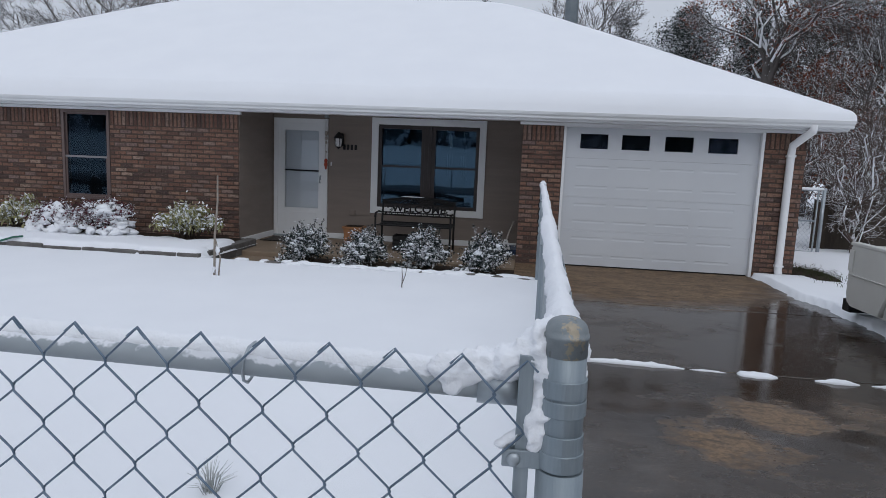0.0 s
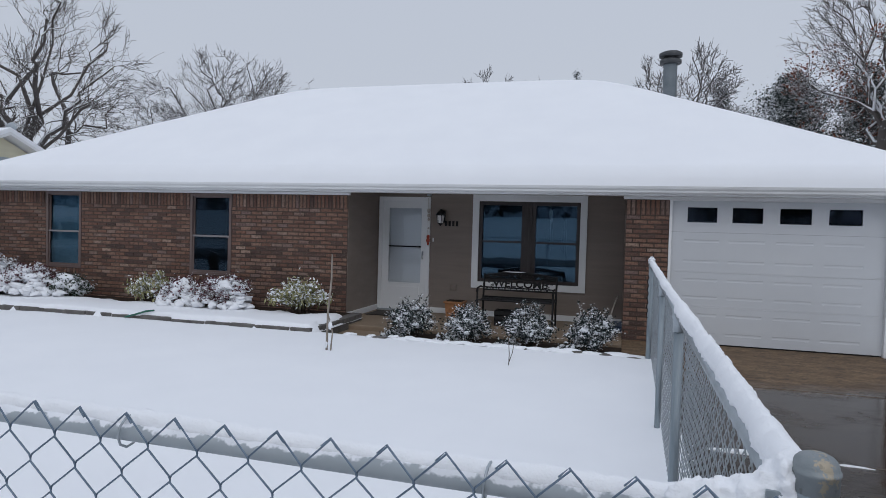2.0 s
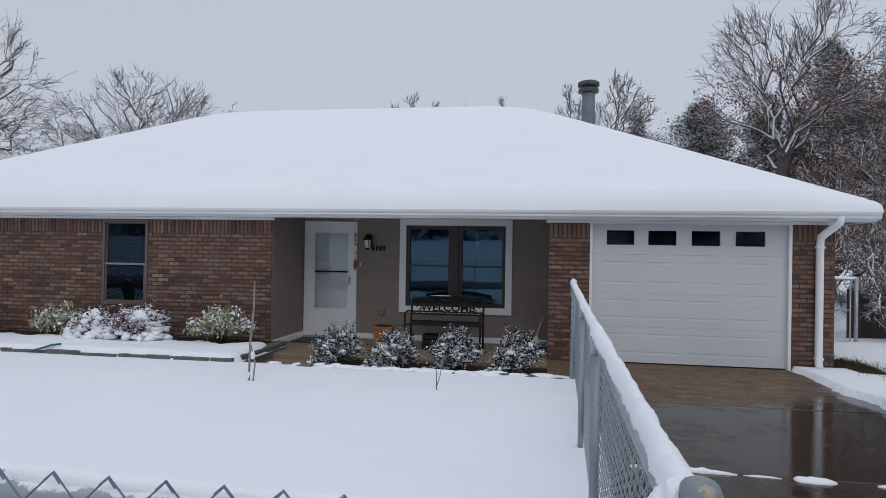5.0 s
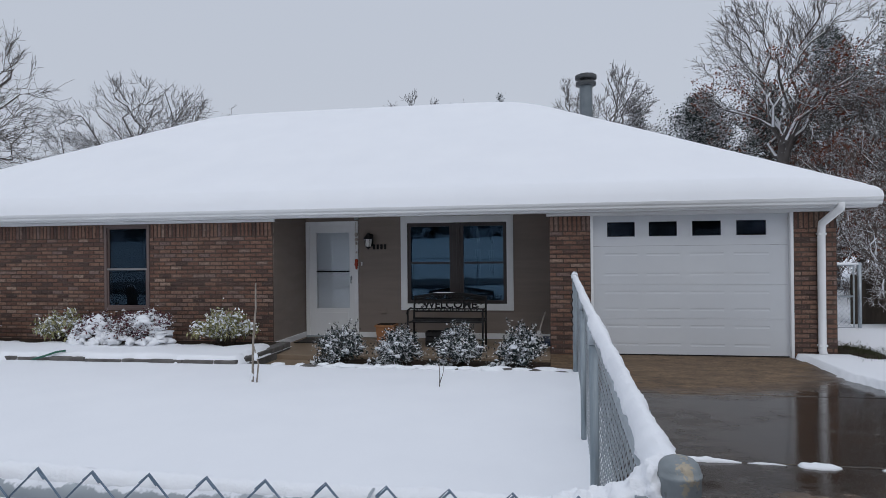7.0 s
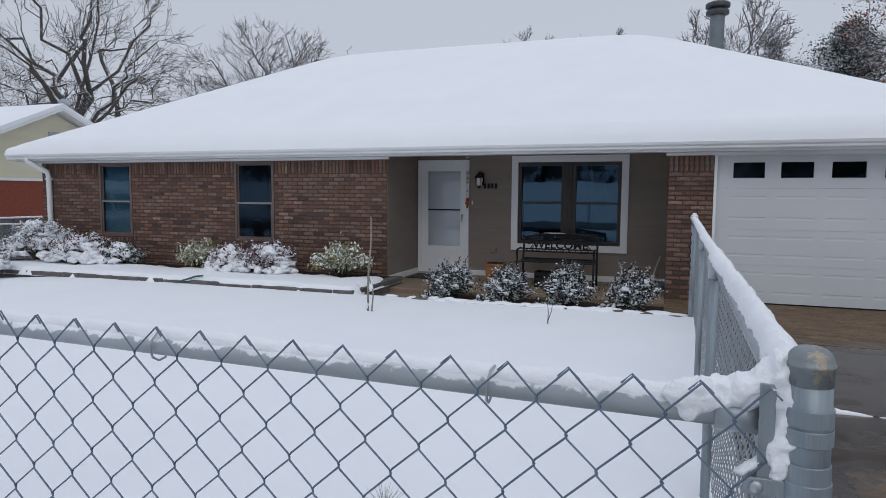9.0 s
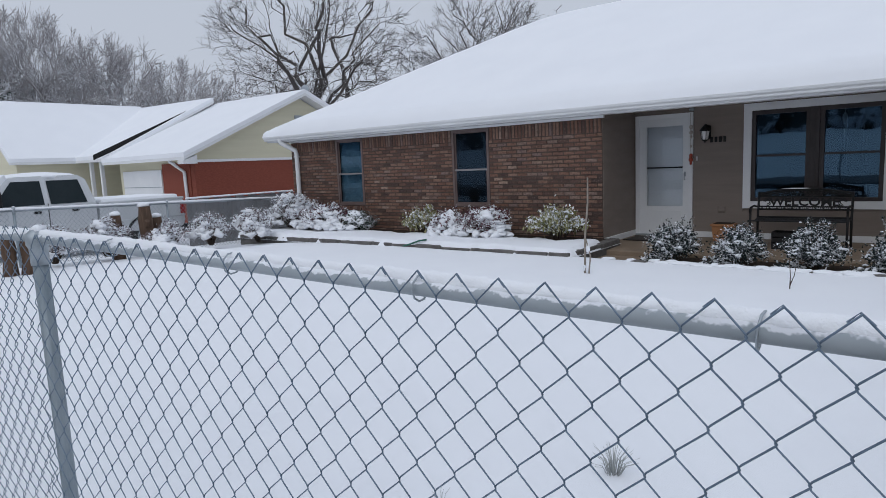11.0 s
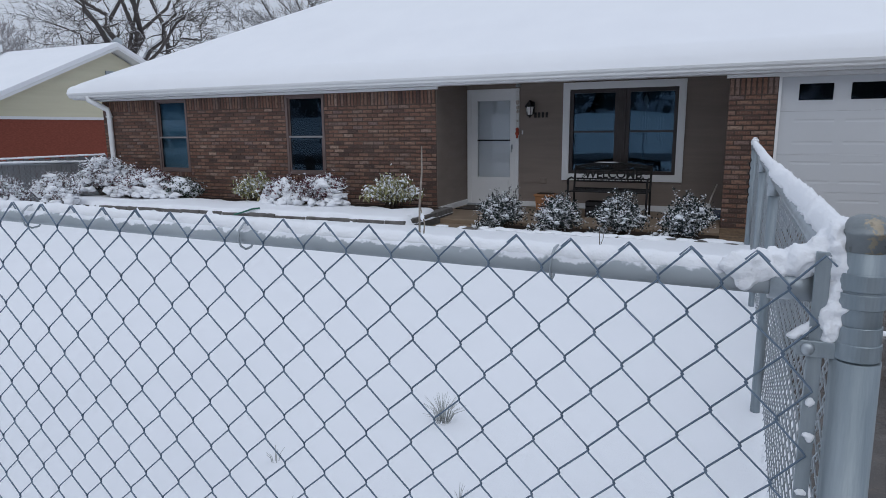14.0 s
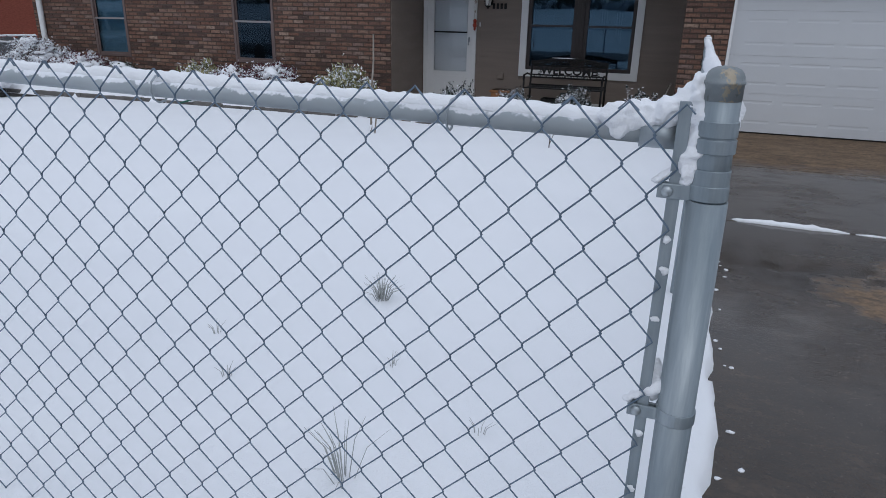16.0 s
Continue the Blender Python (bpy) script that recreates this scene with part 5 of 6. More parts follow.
for i, (x, y, h, w, lean) in enumerate(((10.4, 25.5, 8.6, 2.4, 0.5), (12.4, 22.0, 7.8, 2.4, -0.7), (14.4, 25.5, 8.2, 3.0, -0.4), (16.6, 23.0, 8.6, 2.8, -0.8), (18.8, 27.0, 10.5, 3.2, -0.4), (12.4, 28.0, 8.2, 2.8, 0.3), (15.5, 19.5, 7.0, 2.4, -0.7), (21.0, 24.0, 10.0, 3.0, -0.6), (13.0, 18.4, 5.4, 1.8, 0.4), (10.6, 19.5, 5.0, 1.7, -0.3))):
    bare_tree(x, y, -0.5, h, w, 70 + i, SNOWY, "snowy_bark" if i % 3 else "bark", 0.2, 0.1, 12, 8, 7, 4, 0.17, 0.009, (520, 260, 420)[i % 3], "snowy trees", lean, 0.9)
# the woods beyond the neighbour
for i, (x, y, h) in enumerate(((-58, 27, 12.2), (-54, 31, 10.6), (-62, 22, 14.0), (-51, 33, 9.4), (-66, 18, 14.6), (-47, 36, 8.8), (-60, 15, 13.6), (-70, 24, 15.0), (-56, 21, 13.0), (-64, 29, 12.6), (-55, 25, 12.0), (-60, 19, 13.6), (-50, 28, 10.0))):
    bare_tree(x, y, -1.0, h * 1.17, h * 0.42, 90 + i, "frosted leafless tree, paled by haze, in the woods beyond the neighbour", "hazy_frosted_bark", 0.2, 0.08, 12, 8, 6, 4, 0.3, 0.022, group="frosted woods")
for i, (x, y, h, w) in enumerate(((-46, 9.0, 10.4, 3.2), (-49, 12.6, 10.6, 3.2), (-52, 8.6, 12.0, 3.6), (-55, 15.0, 12.0, 3.2), (-43.5, 6.0, 10.4, 3.0), (-58, 12.0, 13.5, 3.8), (-49, 6.0, 11.5, 3.4))):
    evergreen(x, y, -1.0, h * 1.12, w, 110 + i, "dark pine with snow on its boughs beyond the neighbour", "pine_needles", 130, 110, 0.085)


def stems(b, rnd, n, spread, height, r=0.006):
    tips = []
    for i in range(n):
        a, k = rnd.uniform(0, 6.28), rnd.uniform(0.2, 1.0)
        e = Vector((math.cos(a) * spread * k, math.sin(a) * spread * k, height * rnd.uniform(0.6, 1.0) * (1.1 - 0.5 * k * k)))
        m = Vector((e.x * 0.35, e.y * 0.35, e.z * 0.55))
        b.tube([(e.x * 0.1, e.y * 0.1, -0.08), tuple(m), tuple(e)], [r, r * 0.8, r * 0.4], 4)
        tips += [m + (e - m) * rnd.uniform(0.1, 1.0) for _ in range(3)]
        tips.append(e)
    return tips


def porch_shrub(x, y, seed, h=0.46, w=0.27):
    rnd = random.Random(seed)
    t = thing("shrub", "small evergreen shrub with snow-tipped leaves by the porch", "shrub", (x, y, -0.1), "porch shrubs")
    b = Build()
    tips = stems(b, rnd, 62, w, h)
    sprigs = []
    for i in range(7):
        a = rnd.uniform(0, 6.28)
        e = Vector((math.cos(a) * w * rnd.uniform(0.1, 0.75), math.sin(a) * w * 0.6, h * rnd.uniform(1.05, 1.42)))
        b.tube([(e.x * 0.4, e.y * 0.4, 0.1), tuple(e * 0.7), tuple(e)], [0.005, 0.004, 0.002], 4)
        sprigs += [e * f for f in (0.78, 0.83, 0.88, 0.93, 0.97, 1.0)]
    part("stem", b, M["stem"], t, kind="stuff")
    f = leaves(Build(), rnd, tips, 30, 0.05, 0.022, 0.5, 1.6)
    low = [Vector((-w * 0.75 + rnd.gauss(0, 0.08), rnd.uniform(-0.16, 0.05), 0.02 + abs(rnd.gauss(0, 0.05)))) for i in range(22)]
    leaves(f, rnd, low, 16, 0.035, 0.02, 0.5, 1.6)
    leaves(f, rnd, sprigs, 6, 0.014, 0.017, 0.3, 1.5)
    part("foliage", f, M["privet_leaf"], t, "small dark leaves tipped with snow", kind="stuff")
    s = Build()
    for i, q in enumerate(tips):
        if rnd.random() < 0.7 and noise.noise(Vector((q.x * 9, q.y * 9, q.z * 9 + seed))) > -0.15:
            s.blob(q.x, q.y - 0.02, q.z + 0.012, rnd.uniform(0.015, 0.046), rnd.uniform(0.012, 0.03), rnd.uniform(0.01, 0.024), 1.1, i + seed, 2)
    for i in range(26):
        s.blob(-w * 0.75 + rnd.gauss(0, 0.09), rnd.uniform(-0.16, 0.05), 0.05 + abs(rnd.gauss(0, 0.045)), rnd.uniform(0.012, 0.036), rnd.uniform(0.012, 0.03), rnd.uniform(0.01, 0.022), 1.0, i + seed * 9, 1)
    for i in range(9):
        a = rnd.uniform(2.6, 5.5)
        s.blob(math.cos(a) * w * 1.05 - 0.1, math.sin(a) * w * 0.8, 0.02, rnd.uniform(0.04, 0.08), 0.05, 0.03, 0.8, i + seed * 3, 1)
    part("snow_clumps", s, M["snow"], t, "snow caught in the leaves", kind="stuff")


for i, (x, y, h, w) in enumerate(((-3.06, 7.75, 0.46, 0.33), (-2.24, 7.7, 0.45, 0.32), (-1.4, 7.68, 0.49, 0.33), (-0.56, 7.65, 0.48, 0.32))):
    porch_shrub(x, y, 130 + i * 7, h, w)


def wall_bush(x, y, w, h, seed, kind, label, snow=0.5, cap=0):
    rnd = random.Random(seed)
    t = thing("bush", label, "bush", (x, y, 0.03), "wall bushes")
    b = Build()
    tips = stems(b, rnd, int((46 if kind == "pale_leaf" else 70) * w), w * 0.5, h, 0.009 if kind == "pale_leaf" else 0.007)
    tips = [Vector((q.x, q.y * 0.75, q.z)) for q in tips]
    part("stem", b, M["stem"], t, kind="stuff")
    drooping = kind == "pale_leaf"
    part("foliage", leaves(Build(), rnd, [q for q in tips if q.z > h * 0.45] if drooping else tips, 13 if drooping else 22, 0.055, 0.026, 2.5 if drooping else 0.5, 2.8 if drooping else 1.7), M[kind], t, kind="stuff")
    s = Build()
    for i, q in enumerate(tips):
        if rnd.random() < snow and q.z > h * 0.25:
            s.blob(q.x, q.y, q.z + 0.015, rnd.uniform(0.02, 0.055), rnd.uniform(0.02, 0.05), rnd.uniform(0.01, 0.028), 0.7, i + seed, 1)
    for i in range(cap * 2):
        a, k = rnd.uniform(0, 6.28), rnd.random() ** 0.5
        px, py = math.cos(a) * k * w * 0.46, math.sin(a) * k * w * 0.26 - 0.1
        g = 0.62 + 0.55 * noise.noise(Vector((px * 3.1 + seed, py * 3.1, 0.3)))
        s.blob(px, py, h * (0.97 - 0.7 * k * k) * rnd.uniform(0.7, 1.04), rnd.uniform(0.07, 0.13) * g * 1.4, rnd.uniform(0.06, 0.1), rnd.uniform(0.035, 0.07), 0.95, i + seed * 5, 2)
    part("snow_clumps", s, M["snow"], t, "snow caught on the leaves", kind="stuff")


wall_bush(-7.95, 8.3, 0.98, 0.5, 151, "pale_leaf", "loose yellow-green bush dusted with snow by the brick wall", 0.25)
wall_bush(-7.2, 8.15, 0.85, 0.46, 152, "red_leaf", "low bush under mounded snow below the window", 0.6, 46)
wall_bush(-6.45, 8.2, 1.1, 0.54, 153, "red_leaf", "low bush with dark red leaves under mounded snow", 0.7, 26)
wall_bush(-5.08, 8.25, 1.05, 0.55, 154, "pale_leaf", "round bush with drooping pale leaves weighed down by snow", 0.55)
wall_bush(-11.5, 8.1, 1.45, 0.8, 155, "frosted_leaf", "bush by the downspout under heaped snow", 0.8, 75)
wall_bush(-10.45, 8.1, 1.35, 0.56, 156, "red_leaf", "bush with dark red leaves under heaped snow", 0.8, 70)
wall_bush(-9.65, 8.2, 0.8, 0.42, 157, "dark_leaf", "low bush dusted with snow by the brick wall", 0.5, 6)
for i, (x, y, w, h) in enumerate(((-12.4, 7.6, 0.9, 0.5), (-11.2, 6.9, 0.7, 0.42), (-11.8, 6.2, 0.9, 0.5), (-12.2, 5.5, 0.8, 0.45), (-11.4, 5.0, 0.7, 0.36), (-12.3, 4.4, 1.0, 0.55), (-12.3, 3.5, 0.9, 0.5))):
    wall_bush(x, y, w, h, 160 + i, "frosted_leaf", "small snow-covered shrub along the lot fence", 0.7, 16 if i < 6 else 4)


def grass_tuft(x, y, z, seed, n, h):
    rnd = random.Random(seed)
    b = Build()
    for i in range(n):
        a, k = rnd.uniform(0, 6.28), rnd.uniform(0.3, 1.0)
        e = Vector((math.cos(a) * k * h * 0.8, math.sin(a) * k * h * 0.8, h * rnd.uniform(0.6, 1.1) * (1.1 - 0.4 * k)))
        b.tube([(x + e.x * 0.15, y + e.y * 0.15, z - 0.03), (x + e.x * 0.5, y + e.y * 0.5, z + e.z * 0.65), (x + e.x, y + e.y, z + e.z)], [0.0016, 0.0013, 0.0006], 4)
    solo("grass_tuft", b, M["dry_grass"], "tuft of dry grey-green grass poking through the snow", "grass", "grass tufts")


M["dry_grass"] = two_tone("dry_grass", (0.34, 0.36, 0.36), (0.55, 0.56, 0.54), 30.0, 0.85)
grass_tuft(-1.3, 1.58, land(-1.3, 1.58), 5, 60, 0.14)
grass_tuft(-0.84, 0.36, land(-0.84, 0.36), 6, 20, 0.2)
for i, (x, y) in enumerate(((-1.72, 0.9), (-0.55, 0.75), (-1.45, 0.62), (-0.98, 1.0))):
    grass_tuft(x, y, land(x, y) - 0.01, 10 + i, 6, 0.07)

# garden stakes and a sapling
M["cane"] = two_tone("weathered_cane", (0.2, 0.17, 0.14), (0.34, 0.3, 0.26), 12.0, 0.8)
stake = thing("garden_stake", "tall weathered cane stake with a short stick tied to it", "stake", (-3.56, 6.02, 0))
part("cane", Build().tube([(0, 0, -0.1), (0.01, 0, 0.45), (0.045, 0.005, 0.85), (0.05, 0, 1.15)], [0.014, 0.013, 0.011, 0.009], 8), M["cane"], stake)
part("short_stick", Build().tube([(0.06, -0.02, -0.02), (0.075, 0, 0.22), (0.02, 0, 0.42)], [0.01, 0.009, 0.007], 7), M["cane"], stake)
part("snow_clot", Build().blob(0.045, 0, 0.3, 0.025, 0.02, 0.05, 0.7, 4, 2), M["snow"], stake)
part("snow_clot", Build().blob(0.0, 0, 0.08, 0.02, 0.02, 0.04, 0.7, 9, 2), M["snow"], stake)
sapling = thing("sapling", "thin bare forked sapling standing in the snow", "sapling", (-1.39, 6.1, 0))
part("stem", Build().tube([(0, 0, -0.1), (0.005, 0, 0.12), (-0.01, 0, 0.32)], [0.007, 0.005, 0.003], 6).tube([(0, 0, 0.02), (0.04, 0, 0.14), (0.055, 0, 0.25)], [0.005, 0.004, 0.002], 6), M["stem"], sapling)
hose = solo("garden_hose", Build().tube([(-7.35, 7.02, 0.03), (-7.22, 7.08, 0.07), (-7.08, 7.14, 0.12), (-6.98, 7.2, 0.13)], 0.014, 10), two_tone("green_hose", (0.01, 0.09, 0.06), (0.02, 0.14, 0.09), 8.0, 0.4), "short piece of green hose on the bed edging", "hose")

# ---------------------------------------------------------------- on the porch
def iron_bench():
    t = thing("garden_bench", "black iron garden bench with a scrolled welcome back", "bench", (-1.82, 9.5, -0.055))
    w = 0.6
    iron = M["black_iron"]
    for s in (-1, 1):
        part("back_leg", Build().tube([(s * w, 0.06, 0), (s * w, 0.05, 0.42), (s * w, 0.13, 0.8)], 0.017, 8), iron, t)
        part("front_leg", Build().tube([(s * w, -0.44, 0), (s * w, -0.42, 0.3), (s * w, -0.42, 0.6)], 0.016, 8), iron, t)
        part("armrest", Build().tube([(s * w, 0.07, 0.58), (s * w, -0.2, 0.62), (s * w, -0.42, 0.605), (s * w, -0.46, 0.56), (s * w, -0.43, 0.53)], 0.014, 8), iron, t)
    for k in range(7):
        y = -0.42 + k * 0.07
        part("seat_slat", Build().box(-w, w, y, y + 0.05, 0.395 + 0.004 * abs(k - 3), 0.41 + 0.004 * abs(k - 3), 0.004), iron, t)
    arch = [(-w + 2 * w * i / 16, 0.13, 0.775 + 0.07 * math.sin(math.pi * i / 16)) for i in range(17)]
    part("top_rail", Build().tube(arch, 0.016, 8), iron, t)
    for z, r in ((0.73, 0.011), (0.585, 0.011), (0.545, 0.013), (0.43, 0.013)):
        y = 0.06 + (z - 0.42) * 0.2
        part("back_rail", Build().tube([(-w, y, z), (w, y, z)], r, 8), iron, t)
    # scrolls between the arch and the word, and under it
    part("inner_arch", Build().tube([(x * 0.97, y, z - 0.03) for x, y, z in arch], 0.011, 8), iron, t)
    for k in range(24):
        cx = -w + 0.03 + k * (2 * w - 0.06) / 23
        lift = 0.05 * math.sin(math.pi * (k + 0.5) / 24)
        part("scroll", Build().tube([(cx - 0.03, 0.125, 0.735), (cx + 0.012, 0.125, 0.75 + lift * 0.6), (cx - 0.008, 0.125, 0.772 + lift), (cx + 0.028, 0.125, 0.74 + lift * 0.5)], 0.0085, 5), iron, t)
    for k in range(12):
        cx = -w + 0.05 + k * (2 * w - 0.1) / 11
        pts = [(cx + 0.04 * math.cos(a) * (1 - a / 11), 0.13, 0.762 + 0.028 * math.sin(a) * (1 - a / 11) + 0.035 * math.sin(math.pi * k / 11)) for a in (i * 0.7 for i in range(12))]
        part("scroll", Build().tube(pts, 0.006, 5), iron, t)
        pts = [(cx + 0.04 * math.cos(a), 0.09, 0.565 + 0.016 * math.sin(a * 2)) for a in (i * 0.6 for i in range(11))]
        part("scroll", Build().tube(pts, 0.005, 5), iron, t)
    for s in (-1, 1):
        for r in (0.05, 0.03):
            pts = [(s * (0.5 - 0.02 + r * math.cos(a)), 0.105, 0.655 + r * 1.1 * math.sin(a)) for a in (i * 0.45 for i in range(12))]
            part("scroll", Build().tube(pts, 0.007, 5), iron, t)
    curve = bpy.data.curves.new("word", "FONT")
    curve.body, curve.size, curve.align_x, curve.extrude, curve.offset = "WELCOME", 0.165, "CENTER", 0.008, 0.004
    word = new("word", curve)
    word.data.materials.append(iron)
    dg = bpy.context.evaluated_depsgraph_get()
    me = bpy.data.meshes.new_from_object(word.evaluated_get(dg))
    bpy.data.objects.remove(word)
    ob = new("word", me)
    ob.parent = t
    ob.location, ob.rotation_euler, ob.scale = (0, 0.1, 0.6), (radians(84), 0, 0), (1.12, 1, 1)
    tagged(ob, "cut-out iron letters")
    part("seat_snow", Build().blob(-0.1, 0.12, 0.85, 0.18, 0.012, 0.008, 0.5, 3, 2), M["snow"], t)
    return t


iron_bench()

lamp = thing("wall_lantern", "black wall lantern with frosted white glass beside the door", "lamp", (-3.36, BACK - 0.006, 1.7))
part("backplate", Build().lathe([(0.045, -0.11), (0.055, -0.09), (0.055, 0.09), (0.045, 0.11)], 0, 0, 12).box(-0.04, 0.04, -0.01, 0.006, -0.1, 0.1, 0.003), M["black_iron"], lamp)
part("arm", Build().tube([(0, 0, 0.05), (0, -0.06, 0.12), (0, -0.12, 0.12), (0, -0.13, 0.1)], 0.011, 8), M["black_iron"], lamp)
part("hood", Build().lathe([(0.085, 0.015), (0.088, 0.03), (0.06, 0.07), (0.03, 0.1), (0.012, 0.125)], 0, -0.13, 12), M["black_iron"], lamp)
M["frosted"] = two_tone("frosted_lamp_glass", (0.62, 0.62, 0.62), (0.7, 0.7, 0.7), 4.0, 0.35)
part("shade", Build().lathe([(0.042, -0.125), (0.05, -0.12), (0.07, 0.015)], 0, -0.13, 6, False), M["frosted"], lamp, "frosted white glass")
for k in range(6):
    a = k * math.pi / 3
    part("bar", Build().tube([(0.05 * math.cos(a), -0.13 + 0.05 * math.sin(a), -0.125), (0.073 * math.cos(a), -0.13 + 0.073 * math.sin(a), 0.02)], 0.005, 5), M["black_iron"], lamp)
part("base", Build().lathe([(0.01, -0.17), (0.02, -0.15), (0.05, -0.125), (0.046, -0.12)], 0, -0.13, 12), M["black_iron"], lamp)

number = thing("house_number", "row of dark metal number plates as plain bars", "sign", (-3.18, BACK - 0.006, 1.575))
for k in range(4):
    part("bar", Build().box(-0.13 + k * 0.068, -0.09 + k * 0.068, -0.014, 0.004, -0.045, 0.045, 0.003), M["black_iron"], number)
bell = solo("door_bell", Build().box(-3.535, -3.51, BACK - 0.022, BACK - 0.004, 1.24, 1.31, 0.004), M["frosted"], "small pale door bell button on the siding", "bell")
outlet = thing("outlet_cover", "taupe weatherproof outlet cover on the siding", "outlet", (-3.12, BACK, 0.42))
part("plate", Build().box(-0.06, 0.06, -0.02, -0.002, -0.05, 0.06, 0.006), M["taupe"], outlet)
part("lid", Build().box(-0.045, 0.045, -0.035, -0.02, -0.035, 0.045, 0.006), M["taupe"], outlet)

M["red"] = two_tone("red_ornament", (0.3, 0.03, 0.015), (0.42, 0.07, 0.03), 12.0, 0.5)
M["beak"] = two_tone("pale_ornament", (0.4, 0.36, 0.32), (0.55, 0.5, 0.46), 12.0, 0.6)
chime = thing("door_ornament", "string of small white and red ornaments hanging by the door", "ornament", (-3.62, BACK - 0.05, 1.98))
part("cord", Build().tube([(0, 0, 0.05), (0.002, -0.004, -0.4), (0, 0, -0.82)], 0.003, 5), M["beak"], chime)
for z, r, m in ((-0.18, 0.032, "beak"), (-0.27, 0.028, "beak"), (-0.34, 0.022, "beak"), (-0.5, 0.016, "beak"), (-0.66, 0.032, "red"), (-0.72, 0.036, "red"), (-0.78, 0.022, "red")):
    part("bead", Build().blob(0.01, 0, z, r, r * 0.7, r * 1.3, 0.25, z * 40, 2), M[m], chime)
eave_hook = solo("eave_bracket", Build().lathe([(0.03, 2.06), (0.045, 2.075), (0.045, 2.1), (0.02, 2.12)], -3.6, BACK - 0.06, 10), M["galvanised"], "small grey bracket at the top of the door casing", "bracket")

M["pot"] = two_tone("terracotta", (0.3, 0.13, 0.055), (0.4, 0.19, 0.08), 8.0, 0.75, 0, 0.3, 50.0)
pot = thing("planter", "square terracotta planter with a round moulded medallion", "planter", (-3.0, 9.95, -0.055))
part("body", Build().prism([(-0.13, 0.0), (0.13, 0.0), (0.155, 0.24), (-0.155, 0.24)], "y", -0.14, 0.14), M["pot"], pot)
part("rim", Build().box(-0.175, 0.175, -0.165, 0.165, 0.24, 0.275, 0.006), M["pot"], pot)
ring = [(0.075 * math.cos(a), -0.146, 0.12 + 0.075 * math.sin(a)) for a in (i * math.pi / 9 for i in range(19))]
part("medallion", Build().tube(ring, 0.012, 6), M["pot"], pot)
part("soil", Build().box(-0.14, 0.14, -0.13, 0.13, 0.276, 0.282), M["soil"], pot)

M["blue"] = two_tone("blue_plastic", (0.01, 0.025, 0.06), (0.02, 0.045, 0.1), 6.0, 0.4)
shovel = thing("snow_shovel", "snow shovel with a pale handle leaning in the porch corner", "shovel", (-0.36, 9.55, -0.055))
part("handle", Build().tube([(0.0, 0.0, 0.2), (0.04, 0.2, 0.34), (0.1, 0.45, 0.5)], 0.013, 8), M["beak"], shovel)
part("socket", Build().prism([(-0.08, 0.08), (0.08, 0.08), (0.025, 0.24), (-0.025, 0.24)], "y", -0.02, 0.03), M["frosted"], shovel, "white socket")
blade = [(-0.02, 0.0), (0.06, 0.06), (0.09, 0.14), (0.08, 0.145), (0.045, 0.07), (-0.03, 0.012)]
part("blade", Build().prism(blade, "x", -0.23, 0.22), M["blue"], shovel, "dark blue plastic blade")

M["mat"] = two_tone("dark_doormat", (0.03, 0.026, 0.024), (0.075, 0.065, 0.06), 26.0, 0.95, 0, 0.8, 120.0)
mat = thing("doormat", "dark patterned doormat in front of the door", "mat", (-4.07, 9.75, -0.055))
part("pile", Build().box(-0.42, 0.42, -0.27, 0.27, 0.0, 0.014, 0.005), M["mat"], mat)
for s in (-0.29, 0.27):
    part("border", Build().box(-0.44, 0.44, s, s + 0.02, 0.0, 0.017, 0.004), M["black_iron"], mat)
crate = thing("storage_crate", "low dark crate under the bench", "crate", (-1.9, 9.35, -0.055))
for z in (0.02, 0.1, 0.18):
    for s in (-0.16, 0.15):
        part("slat", Build().box(-0.26, 0.26, s, s + 0.012, z, z + 0.06, 0.003), M["black_iron"], crate)
for sx in (-0.26, 0.25):
    part("end", Build().box(sx, sx + 0.012, -0.148, 0.148, 0.0, 0.25, 0.003), M["black_iron"], crate)
part("base", Build().box(-0.248, 0.248, -0.148, 0.148, 0.0, 0.015), M["black_iron"], crate)

# things hung behind the panes of the wide window
for k, (x, z) in enumerate(((-1.43, 1.72), (-1.19, 1.7))):
    charm = thing("window_charm", "small hanging charm behind the window", "ornament", (x, BACK + 0.09, z), "window charms")
    part("thread", Build().tube([(0, 0, 0.22), (0, 0, -0.4)], 0.003, 5), M["beak"], charm)
    part("figure", Build().blob(0, 0, 0.06, 0.035, 0.015, 0.09, 0.3, k + 2, 2).blob(0.025, 0, -0.04, 0.02, 0.012, 0.05, 0.3, k + 7, 1), M["beak" if k == 0 else "black_iron"], charm)
    for j in range(3):
        part("tube", Build().tube([(-0.04 + 0.04 * j, 0, -0.2), (-0.04 + 0.04 * j, 0, -0.55 - 0.05 * j)], 0.008, 6), M["black_iron"], charm)

# ---------------------------------------------------------------- the neighbour's place
M["cream"] = two_tone("cream_siding", (0.62, 0.585, 0.43), (0.7, 0.665, 0.5), 1.0, 0.6, 0, 0.2, 30.0, 0.4, (0.3, 0.3, 5.0))
M["red_brick"] = two_tone("red_brick", (0.19, 0.05, 0.033), (0.29, 0.085, 0.055), 5.0, 0.85, 0, 0.5, 30.0, 0.3, (3.0, 3.0, 9.0))
near = thing("house", "cream and red-brick house with snowy gable roofs next door", "house", (-20, 12, -0.45))
near.location = (0, 0, 0)
GX0, GX1, GY, RY, EZ, RZ = -22.4, -17.7, 9.0, 13.6, 1.88, 3.92


